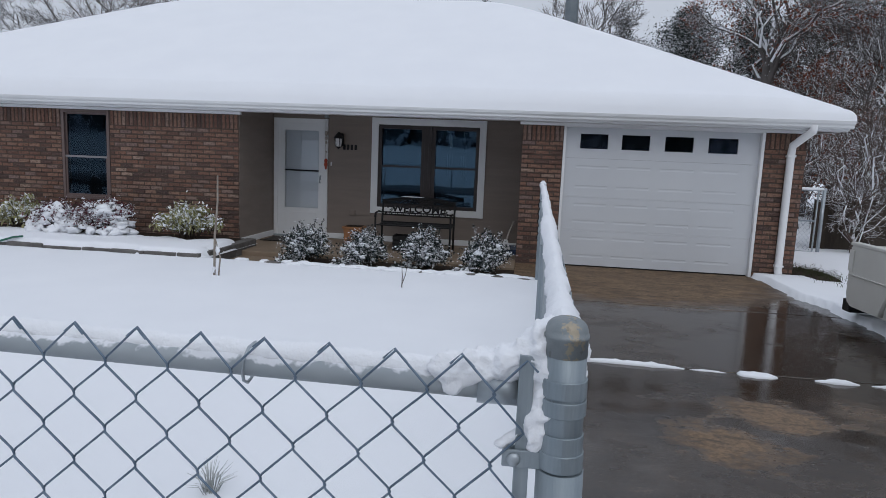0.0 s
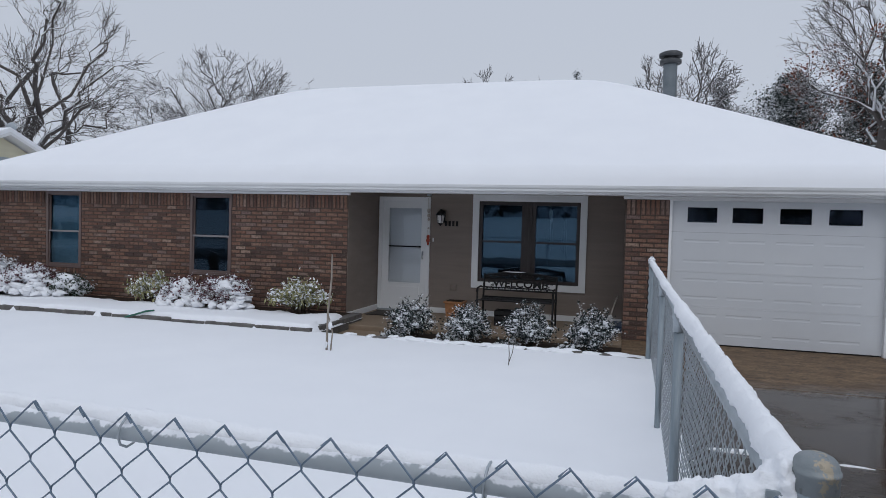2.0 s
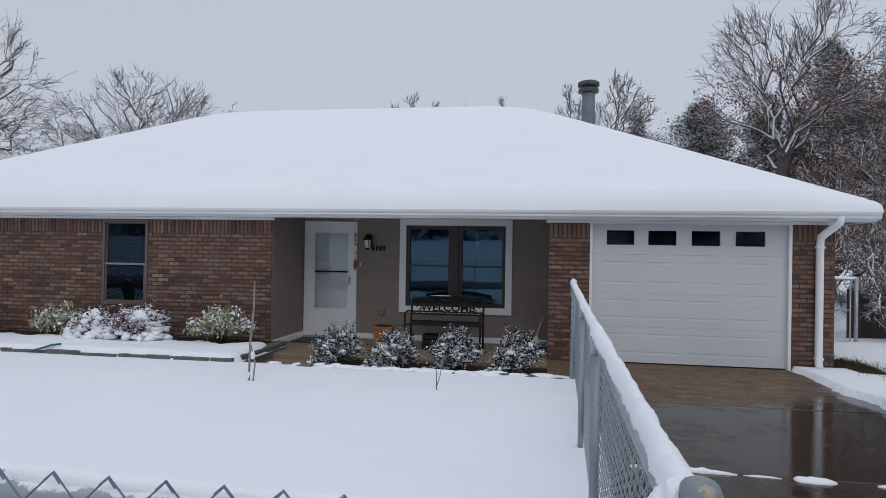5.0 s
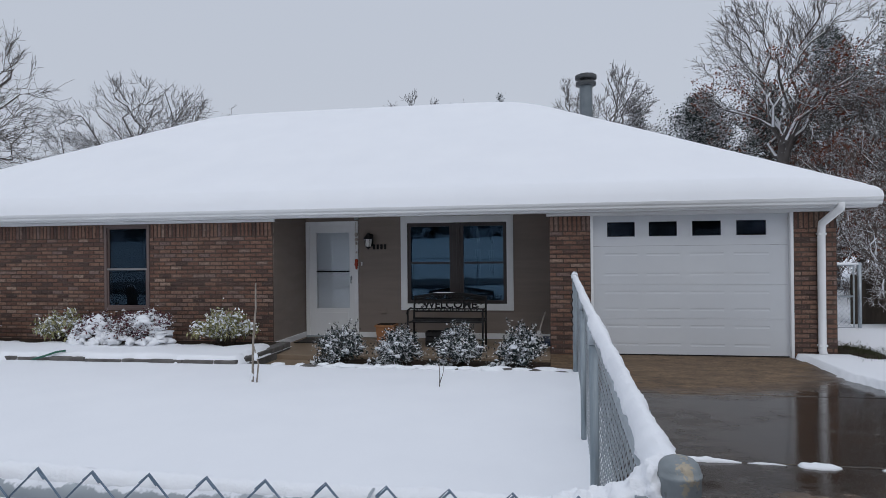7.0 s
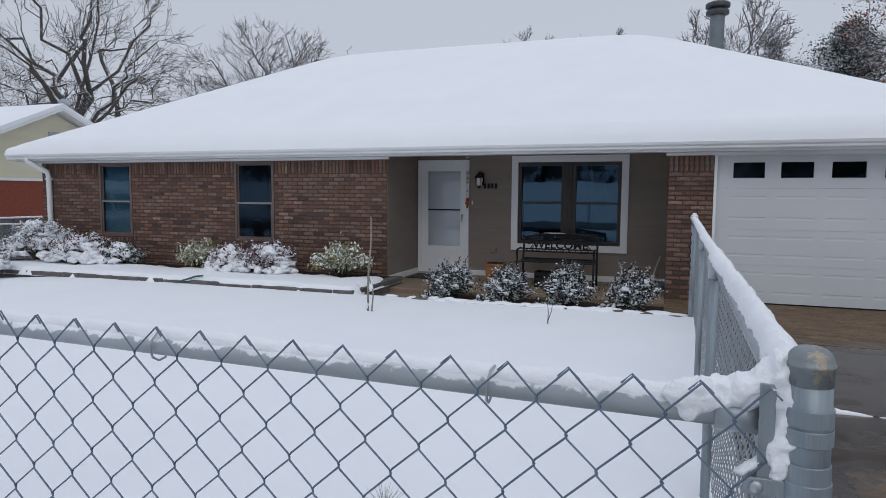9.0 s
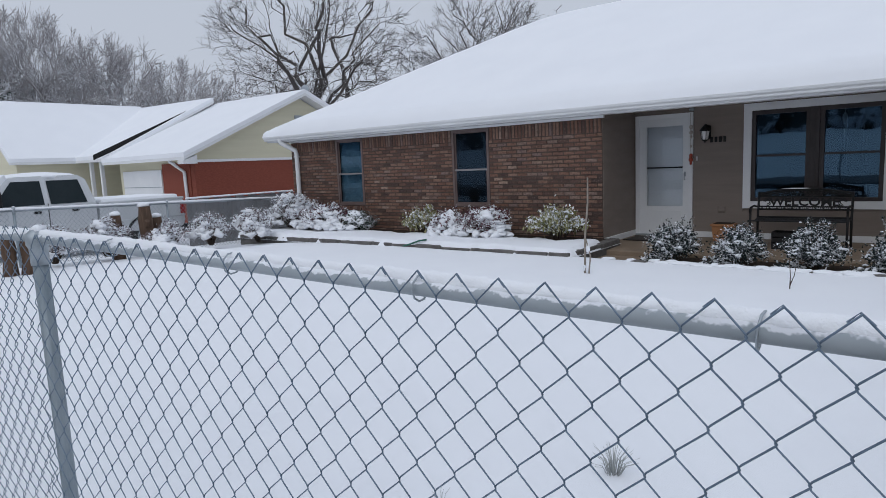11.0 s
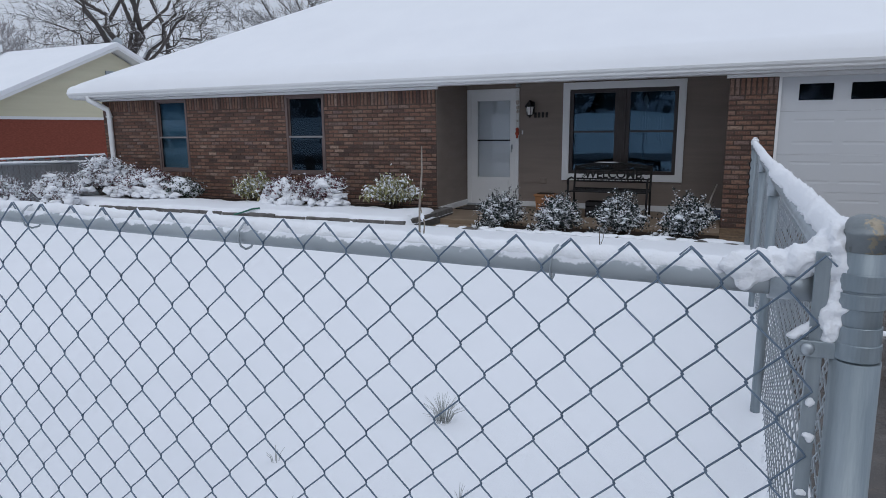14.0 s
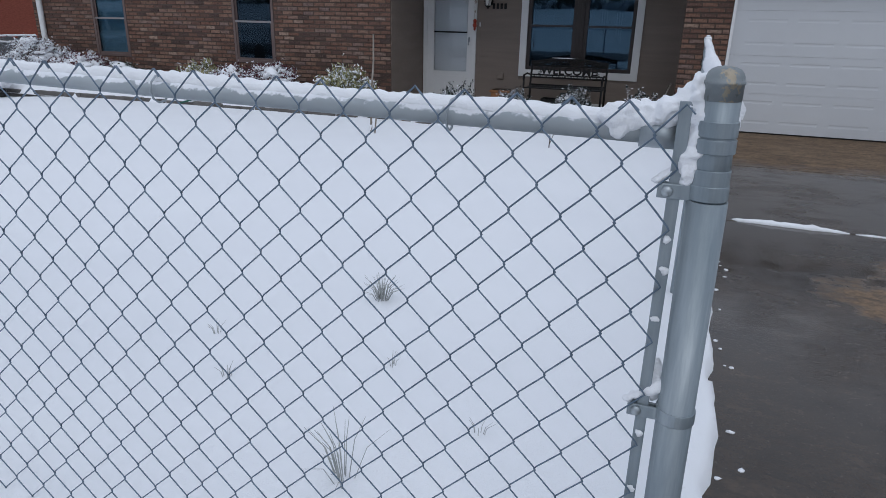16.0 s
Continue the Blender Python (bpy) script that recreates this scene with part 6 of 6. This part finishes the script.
def slab_roof(name, corners, thick, material, label=""):
    """A roof plane with thickness from four corners, wound upwards."""
    b = Build()
    up = [Vector(c) for c in corners]
    low = [c - Vector((0, 0, thick)) for c in up]
    n = 4
    b.v = [tuple(c) for c in up + low]
    b.f = [(0, 1, 2, 3), (7, 6, 5, 4)] + [(i, i + 4, (i + 1) % n + 4, (i + 1) % n) for i in range(n)]
    b.s = [False] * 6
    return part(name, b, material, near, label)


def roof_pair(a, b2, c, d, snow=0.13):
    slab_roof("roof", (a, b2, c, d), 0.085, M["white"], "white-edged roof plane")
    lift = [Vector(p) + Vector((0, 0, snow)) for p in (a, b2, c, d)]
    slab_roof("roof_snow", [tuple(p) for p in lift], snow - 0.004, M["snow"], "blanket of snow on the roof")


# garage wing: ridge along x, gable end towards the lot line
roof_pair((GX0 - 0.1, GY, EZ), (GX1 + 0.35, GY, EZ), (GX1 + 0.35, RY, RZ), (GX0 - 0.1, RY, RZ))
roof_pair((GX1 + 0.35, 18.2, EZ), (GX0 - 0.1, 18.2, EZ), (GX0 - 0.1, RY, RZ), (GX1 + 0.35, RY, RZ))
part("gable_siding", Build().prism([(9.5, 1.72), (17.7, 1.72), (17.7, 1.95), (RY, RZ - 0.15), (9.5, 1.95)], "x", GX1 - 0.2, GX1), M["cream"], near, "cream siding")
part("brick_base", Build().prism([(9.5, -0.9), (17.7, -0.9), (17.7, 1.72), (9.5, 1.72)], "x", GX1 - 0.2, GX1 + 0.02), M["red_brick"], near, "red brick lower wall")
part("siding_trim", Build().box(GX1 + 0.0, GX1 + 0.05, 9.5, 17.7, 1.72, 1.8), M["white"], near)
part("gable_vent", Build().box(GX1, GX1 + 0.04, RY - 0.25, RY + 0.25, 2.7, 3.2, 0.01), M["galvanised"], near)
part("garage_wall", Build().box(GX0, GX1 - 0.2, 9.55, 9.7, -0.9, 1.9), M["cream"], near)
gd = part("garage_door", Build().box(-22.1, -19.6, 9.48, 9.56, -0.6, 1.55, 0.01), M["white"], near, "white garage door")
for z in (0.0, 0.5, 1.0):
    part("groove", Build().box(-22.08, -19.62, 9.472, 9.48, z, z + 0.02), M["galvanised"], gd)
part("corner_brick", Build().box(-19.5, GX1 - 0.21, 9.47, 9.55, -0.9, 1.72), M["red_brick"], near)
part("downspout", Build().tube([(-18.3, GY + 0.05, 1.8), (-18.1, 9.4, 1.45), (-18.05, 9.42, -0.7)], 0.05, 8), M["white"], near)
part("eave_return", Build().prism([(GY - 0.02, EZ - 0.2), (GY + 0.42, EZ - 0.2), (GY + 0.42, EZ + 0.05), (GY - 0.02, EZ - 0.1)], "x", GX1 + 0.02, GX1 + 0.34), M["white"], near)
# street-facing wing: ridge along y
WX, WH, WY0, WY1 = -27.7, 2.75, 7.4, 13.2
WE, WR = 2.02, 4.22
roof_pair((WX + WH, WY0 - 0.3, WE), (WX + WH, WY1, WE), (WX, WY1, WR), (WX, WY0 - 0.3, WR))
roof_pair((WX - WH, WY1, WE), (WX - WH, WY0 - 0.3, WE), (WX, WY0 - 0.3, WR), (WX, WY1, WR))
part("gable_siding", Build().prism([(WX - WH + 0.3, 1.4), (WX + WH - 0.3, 1.4), (WX + WH - 0.3, 2.0), (WX, WR - 0.2), (WX - WH + 0.3, 2.0)], "y", WY0, WY0 + 0.2), M["cream"], near, "cream gable siding")
part("brick_base", Build().box(WX - WH + 0.3, WX + WH - 0.3, WY0 - 0.02, WY0 + 0.2, -0.9, 1.4), M["red_brick"], near)
part("wing_wall", Build().box(WX + WH - 0.5, WX + WH - 0.3, WY0 + 0.2, 12.0, -0.9, 2.0), M["cream"], near)
# main roof behind, ridge along x
roof_pair((-27.7, 9.2, 2.02), (-22.3, 9.2, 2.02), (-22.3, 13.3, 4.1), (-27.7, 13.3, 4.18))
part("porch_wall", Build().box(-25.0, GX0, 11.2, 11.35, -0.9, 2.0), M["cream"], near)
for x in (-24.4, -23.6):
    part("porch_post", Build().box(x, x + 0.12, 9.4, 9.52, -0.9, 1.95, 0.01), M["white"], near)
part("front_door", Build().box(-23.3, -22.6, 11.12, 11.2, -0.6, 1.5, 0.01), two_tone("rust_door", (0.18, 0.06, 0.03), (0.24, 0.09, 0.05), 4.0, 0.5), near, "rust-red front door")
for x in (-24.7, -24.2):
    part("window", Build().box(x, x + 0.3, 11.14, 11.2, 0.2, 1.6, 0.01), M["black_iron"], near, "dark narrow window")
# solid black strip added for the shaded gap under the upper roof's overhang
part("eave_gap_shade", Build().prism([(GY - 0.22, EZ + 0.1), (RY - 0.3, RZ + 0.06), (RY - 0.3, RZ + 0.25), (GY - 0.22, EZ + 0.27)], "x", GX0 - 0.16, GX0 - 0.11), M["black_iron"], near, "black strip standing in for the shade under the roof step")
chim2 = part("chimney", Build().box(-31.3, -30.7, 17.0, 17.6, 3.0, 4.75, 0.03), M["galvanised"], near, "grey chimney with a dark cap")
part("chimney_cap", Build().box(-31.4, -30.6, 16.9, 17.7, 4.75, 5.0, 0.03), M["black_iron"], chim2)
dish = part("satellite_dish", Build().blob(-19.0, 15.0, 4.3, 0.24, 0.05, 0.16, 0.02, 1, 2), M["galvanised"], near, "grey satellite dish on the roof")
part("mast", Build().tube([(-19.0, 15.1, 3.2), (-19.0, 15.05, 4.4)], 0.03, 6), M["black_iron"], dish)
carport = thing("carport", "low tan shed with a snowy flat roof", "shed", (-37.5, 11, -0.6))
part("wall", Build().box(-4.5, 3.5, 0, 0.2, -0.3, 1.75), two_tone("tan_wall", (0.3, 0.27, 0.22), (0.36, 0.33, 0.27), 2.0, 0.8), carport)
part("roof_snow", Build().box(-4.8, 3.8, -0.5, 4.0, 1.84, 2.1, 0.09), M["snow"], carport)
part("roof", Build().box(-4.8, 3.8, -0.5, 4.0, 1.75, 1.84, 0.02), M["white"], carport)
part("post", Build().box(-3.0, -2.85, -0.4, -0.25, -0.3, 1.75), M["black_iron"], carport)
M["grey_wood"] = two_tone("weathered_boards", (0.14, 0.14, 0.145), (0.24, 0.235, 0.24), 3.0, 0.9, 0, 0.5, 40.0, 0.3, (3, 3, 0.4))
paling = thing("picket_fence", "grey board fence with snow along its top beside the brick wall", "fence", (-14.6, 7.35, -0.5))
for k in range(26):
    part("board", Build().box(0, 0.02, k * 0.125, k * 0.125 + 0.115, -0.3, 1.28 + 0.03 * math.sin(k * 2.3), 0.004), M["grey_wood"], paling)
part("top_snow", rail_snow((0.01, 0), (0.01, 3.2), 1.3, 1.3, 0.03, 0.03, 77), M["snow"], paling)


# ---------------------------------------------------------------- vehicles
M["silver"] = two_tone("silver_truck_paint", (0.56, 0.58, 0.6), (0.62, 0.64, 0.66), 2.0, 0.3, 0.05, 0.03, 60.0)
M["pale_paint"] = two_tone("pale_beige_truck_paint", (0.56, 0.55, 0.51), (0.63, 0.62, 0.58), 2.0, 0.38, 0.1, 0.05, 60.0)
M["tyre"] = two_tone("tyre_rubber", (0.012, 0.012, 0.012), (0.025, 0.025, 0.025), 12.0, 0.85)
M["amber"] = two_tone("amber_lens", (0.5, 0.12, 0.02), (0.6, 0.16, 0.03), 8.0, 0.3)
M["tail_red"] = two_tone("red_lens", (0.3, 0.01, 0.01), (0.36, 0.02, 0.02), 8.0, 0.25)


def wheel(t, x, y, r):
    w = part("wheel", Build().tube([(x, y - 0.11, r), (x, y + 0.11, r)], [r, r], 24), M["tyre"], t)
    part("rim", Build().tube([(x, y - 0.118, r), (x, y + 0.118, r)], [r * 0.58, r * 0.58], 18), M["galvanised"], w)
    part("hub", Build().tube([(x, y - 0.128, r), (x, y + 0.128, r)], [r * 0.2, r * 0.2], 10), M["black_iron"], w)


def pickup(label, paint, m, snowy, sill=0.52, axle=1.0):
    """A crew-cab pickup, nose along +x from the tail at x=0, wheels on z=0."""
    t = thing("pickup_truck", label, "truck")
    W = 0.95
    body = [(0.14, sill), (0.04, sill + 0.05), (0.0, sill + 0.16), (0.0, 1.16), (0.03, 1.22), (2.02, 1.25), (2.04, sill + 0.03)]
    part("bed", Build().prism(body, "y", -W, -W + 0.07).prism(body, "y", W - 0.07, W).box(0.0, 0.06, -W + 0.07, W - 0.07, 0.6, 1.22, 0.01).box(1.96, 2.03, -W + 0.07, W - 0.07, 0.55, 1.25).box(0.06, 1.96, -W + 0.07, W - 0.07, 0.62, 0.68), paint, t, "open load bed")
    for s in (-1, 1):
        part("body_crease", Build().tube([(0.03, s * (W + 0.002), 0.8), (2.0, s * (W + 0.002), 0.82)], 0.013, 6), paint, t)
    part("bed_rail", Build().box(-0.01, 2.03, -W - 0.012, -W + 0.08, 1.215, 1.265, 0.012), paint, t)
    part("bed_rail", Build().box(-0.01, 2.03, W - 0.08, W + 0.012, 1.215, 1.265, 0.012), paint, t)
    cab = [(2.08, 0.5), (2.08, 1.28), (2.2, 1.8), (2.35, 1.9), (3.55, 1.9), (3.72, 1.85), (4.25, 1.3), (5.55, 1.16), (5.72, 0.95), (5.72, 0.55), (4.9, 0.5)]
    b = Build()
    k = len(cab)
    inset = [0.16 * max(0.0, z - 1.3) / 0.52 for _, z in cab]
    for s in (-1, 1):
        b.v += [(x, s * (W - i), z) for (x, z), i in zip(cab, inset)]
    low, top = (0, 1, 6, 7, 8, 9, 10), (1, 2, 3, 4, 5, 6)
    b.f = [low, top, tuple(k + i for i in reversed(low)), tuple(k + i for i in reversed(top))] + [(i, i + k, (i + 1) % k + k, (i + 1) % k) for i in range(k)]
    b.s = [False] * (k + 4)
    part("cab", b, paint, t, "crew cab with a long bonnet")
    for s in (-1, 1):
        y0 = s * (W + 0.004)

        def side_pane(q):
            bb = Build()
            for x, z in q:
                i = 0.16 * (z - 1.3) / 0.52
                bb.v.append((x, s * (W - i + 0.012), z))
            bb.f, bb.s = [tuple(range(len(q))) if s < 0 else tuple(reversed(range(len(q))))], [False]
            return bb
        part("side_window", side_pane([(2.26, 1.3), (3.0, 1.3), (3.0, 1.8), (2.36, 1.8)]), M["dark_pane"], t, "dark side glass")
        part("side_window", side_pane([(3.12, 1.3), (4.06, 1.3), (3.66, 1.8), (3.12, 1.8)]), M["dark_pane"], t, "dark side glass")
        part("door_gap", Build().box(3.05, 3.065, y0 - 0.003, y0 + 0.003, 0.6, 1.32), M["black_iron"], t)
        for x in (2.45, 3.2):
            part("door_handle", Build().box(x, x + 0.14, y0 - 0.02, y0 + 0.02, 1.12, 1.17, 0.01), M["black_iron"], t)
        mirror = part("mirror", Build().box(3.95, 4.1, y0 + s * 0.02 - 0.01, y0 + s * 0.24, 1.3, 1.62, 0.03) if s > 0 else Build().box(3.95, 4.1, y0 - 0.24, y0 - 0.01, 1.3, 1.62, 0.03), M["black_iron"], t, "large black mirror")
        part("marker_lamp", Build().box(4.1, 4.108, y0 + s * 0.13 - 0.06, y0 + s * 0.13 + 0.06, 1.36, 1.5), M["amber"], mirror)
        part("tail_lamp", Build().box(-0.012, 0.1, s * W - 0.012, s * W + 0.012, 0.85, 1.15, 0.006), M["tail_red"] if snowy else paint, t)
        for x in (axle, 4.85):
            wheel(t, x, s * (W - 0.13), 0.38)
            arc = [(x + 0.47 * math.cos(a), s * (W + 0.004), 0.4 + 0.47 * math.sin(a)) for a in (i * math.pi / 10 for i in range(11))]
            part("wheel_arch", Build().tube(arc, 0.03, 6), paint if not snowy else M["black_iron"], t)
    part("windscreen", Build().quad((3.76, -0.72, 1.82), (3.76, 0.72, 1.82), (4.22, 0.86, 1.34), (4.22, -0.86, 1.34)), M["snow"] if snowy else M["dark_pane"], t)
    part("rear_bumper", Build().box(-0.16, 0.03, -W + 0.04, W - 0.04, sill - 0.12, sill + 0.06, 0.02), M["black_iron"], t, "black rear bumper")
    part("front_bumper", Build().box(5.7, 5.85, -W, W, 0.45, 0.7, 0.03), M["galvanised"], t)
    part("tailgate_seam", Build().box(-0.004, 0.002, -W + 0.1, W - 0.1, 0.62, 1.2), paint, t)
    if snowy:
        part("roof_snow", Build().blob(2.92, 0, 1.88, 0.78, 0.78, 0.11, 0.08, 4, 3), M["snow"], t, "snow on the cab roof")
        part("bonnet_snow", Build().blob(4.9, 0, 1.22, 0.75, 0.9, 0.09, 0.15, 5, 3), M["snow"], t)
        part("windscreen_snow", Build().prism([(3.7, 1.84), (4.3, 1.27), (4.46, 1.32), (4.1, 1.64), (3.74, 1.96)], "y", -0.78, 0.78), M["snow"], t)
        part("bed_snow", Build().box(0.08, 1.95, -0.88, 0.88, 1.1, 1.34, 0.06), M["snow"], t, "snow filling the load bed")
    t.matrix_basis = m
    return t


M["dark_pane"] = two_tone("dark_vehicle_glass", (0.012, 0.02, 0.024), (0.022, 0.032, 0.036), 2.0, 0.12, 0, 0.02, 20.0, 0.15)
pickup("silver crew-cab pickup covered in snow beside the lot fence", M["silver"], pose(-16.1, 7.6, -0.42, 0, 0, -90), True)
pickup("pale beige pickup with a black bumper parked beside the drive", M["pale_paint"], pose(4.12, 6.2, -0.14, 0, 0, -90) @ Matrix.Diagonal((0.82, 0.9, 0.72, 1)), False, 0.36, 1.32)

# ---------------------------------------------------------------- beside the garage
gate = thing("chain_link_gate", "chain-link gate in a steel frame beside the garage", "gate", (0, 0, 0))
GYY = 11.9
part("gate_frame", Build().tube([(4.2, GYY, 0.0), (4.2, GYY, 1.15), (5.3, GYY, 1.15), (5.3, GYY, 0.0), (4.2, GYY, 0.0)], 0.02, 8), M["galvanised"], gate)
part("middle_rail", Build().tube([(4.2, GYY, 0.58), (5.3, GYY, 0.58)], 0.016, 8), M["galvanised"], gate)
part("wire_mesh", chainlink((4.2, GYY), (5.3, GYY), 1.15, 1.15, 0.0, 0.0, 0.0, 0.0, 0.003, 3, False), M["wire"], gate)
part("gate_post", Build().tube([(5.4, GYY, -0.4), (5.4, GYY, 1.2)], 0.033, 12), M["galvanised"], gate)
part("rail_snow", rail_snow((4.2, GYY), (5.4, GYY), 1.17, 1.17, 0.03, 0.035, 55), M["snow"], gate)
M["old_wood"] = two_tone("old_dark_boards", (0.035, 0.028, 0.022), (0.075, 0.06, 0.048), 3.0, 0.9, 0, 0.5, 40.0, 0.3, (3, 3, 0.4))
boards = thing("board_fence", "old dark wooden board fence at the edge of the woods", "fence", (0, 0, 0))
for k in range(44):
    x = 5.55 + k * 0.15
    part("board", Build().box(x, x + 0.14, 12.6 + 0.05 * k, 12.63 + 0.05 * k, -0.5, 0.95 + 0.05 * math.sin(k * 1.9), 0.004), M["old_wood"], boards)
M["green_grass"] = two_tone("bare_grass", (0.035, 0.05, 0.015), (0.08, 0.08, 0.035), 20.0, 0.9)
b = Build()
rnd = random.Random(77)
for i in range(420):
    x, y = rnd.gauss(4.15, 0.14), rnd.gauss(9.0, 0.4)
    b.tube([(x, y, -0.05), (x + rnd.uniform(-0.03, 0.03), y, 0.03), (x + rnd.uniform(-0.06, 0.06), y - 0.02, 0.06)], [0.004, 0.003, 0.001], 3, False)
solo("bare_grass", b, M["green_grass"], "strip of bare green grass beside the garage wall", "grass", kind="stuff")
solo("wet_soil", Build().blob(4.12, 9.0, -0.03, 0.3, 0.75, 0.05, 0.3, 3, 3), M["soil"], "bare wet soil beside the garage wall", "soil", kind="structure")
for i, (x, y, h) in enumerate(((6.6, 13.6, 3.2), (7.6, 14.5, 3.6), (8.8, 15.2, 4.0), (10.2, 16.0, 4.4), (6.1, 12.2, 2.4), (11.5, 15.0, 4.0), (7.2, 17.5, 4.5), (9.0, 18.5, 5.0), (12.5, 18.0, 5.0))):
    bare_tree(x, y, -0.3, h, h * 0.32, 210 + i, "snow-laden thicket of thin bare stems", "thicket_bark", 0.12, 0.08, 9, 6, 6, 3, 0.05, 0.006, 0, "thicket", 0.1 * math.sin(i * 2.0), 0.75)

# old stumps and posts by the lot fence
M["stump"] = two_tone("weathered_wood", (0.06, 0.038, 0.026), (0.15, 0.095, 0.065), 6.0, 0.85, 0, 0.6, 40.0, 0.3, (4, 4, 0.5))
for i, (x, y, h, r) in enumerate(((-11.6, 2.6, 0.6, 0.1), (-11.5, 2.85, 0.66, 0.12), (-12.2, 4.55, 0.82, 0.1), (-12.0, 5.0, 0.95, 0.12), (-12.15, 5.3, 0.74, 0.1))):
    z = land(x, y)
    st = thing("wood_stump", "upright cut log with a cap of snow", "stump", (x, y, z), "cut logs")
    part("log", Build().tube([(0, 0, -0.1), (r * 0.3, 0, h * 0.35), (-r * 0.2, r * 0.2, h * 0.7), (r * 0.25, 0, h)], [r * 1.25, r * 0.95, r * 1.08, r * 0.8], 11).tube([(0, 0, h * 0.5), (r * 1.3, -r * 0.3, h * 0.72)], [r * 0.5, r * 0.36], 7), M["stump"], st)
    part("snow_cap", Build().blob(0, 0, h + 0.02, r * 0.95, r * 0.95, 0.05, 0.3, i, 2), M["snow"], st)

# street and far tree line behind the viewer, seen in the panes and wet concrete
solo("road", Build().box(-300, 300, -9.0, -3.4, -0.4, 0.13, 0.0), two_tone("wet_asphalt", (0.03, 0.03, 0.032), (0.055, 0.055, 0.058), 3.0, 0.5), "wet dark asphalt street in front of the house", "road", kind="structure")
b = Build()
rnd = random.Random(9)
x = -120.0
while x < 120:
    w, h = rnd.uniform(1.5, 3.5), rnd.uniform(6.0, 10.5)
    b.blob(x, -52 + rnd.uniform(-3, 3), 2.5 + h * 0.45, w * 1.5, w, h * 0.55, 0.5, x, 2)
    x += w
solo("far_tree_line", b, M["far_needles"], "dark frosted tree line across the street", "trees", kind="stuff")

# ---------------------------------------------------------------- brick pieces
def brick_faces():
    shared = {}
    n = 0
    rest = Build()
    for x, z, w, h in BRICKS:
        near = -0.2 < x < 0.4 or -5.35 < x < -4.5 and z > 0.25
        jog = rng.uniform(-0.002, 0.002)
        if near and n < 300:
            key = (round(w, 3), round(h, 3))
            if key not in shared:
                shared[key] = brick_mesh(w, h).mesh("brick", M["brick"])
            ob = new("brick", shared[key])
            ob.location = (x, FRONT + jog, z)
            ob.parent = pillar_a if x > -1 else brick_front
            n += 1
        else:
            b = brick_mesh(w, h)
            k = len(rest.v)
            rest.v += [(x + q[0], FRONT + jog + q[1], z + q[2]) for q in b.v]
            rest.f += [tuple(k + i for i in f) for f in b.f]
            rest.s += b.s
    part("bricks", rest, M["brick_joined"], house, kind="stuff")


brick_faces()
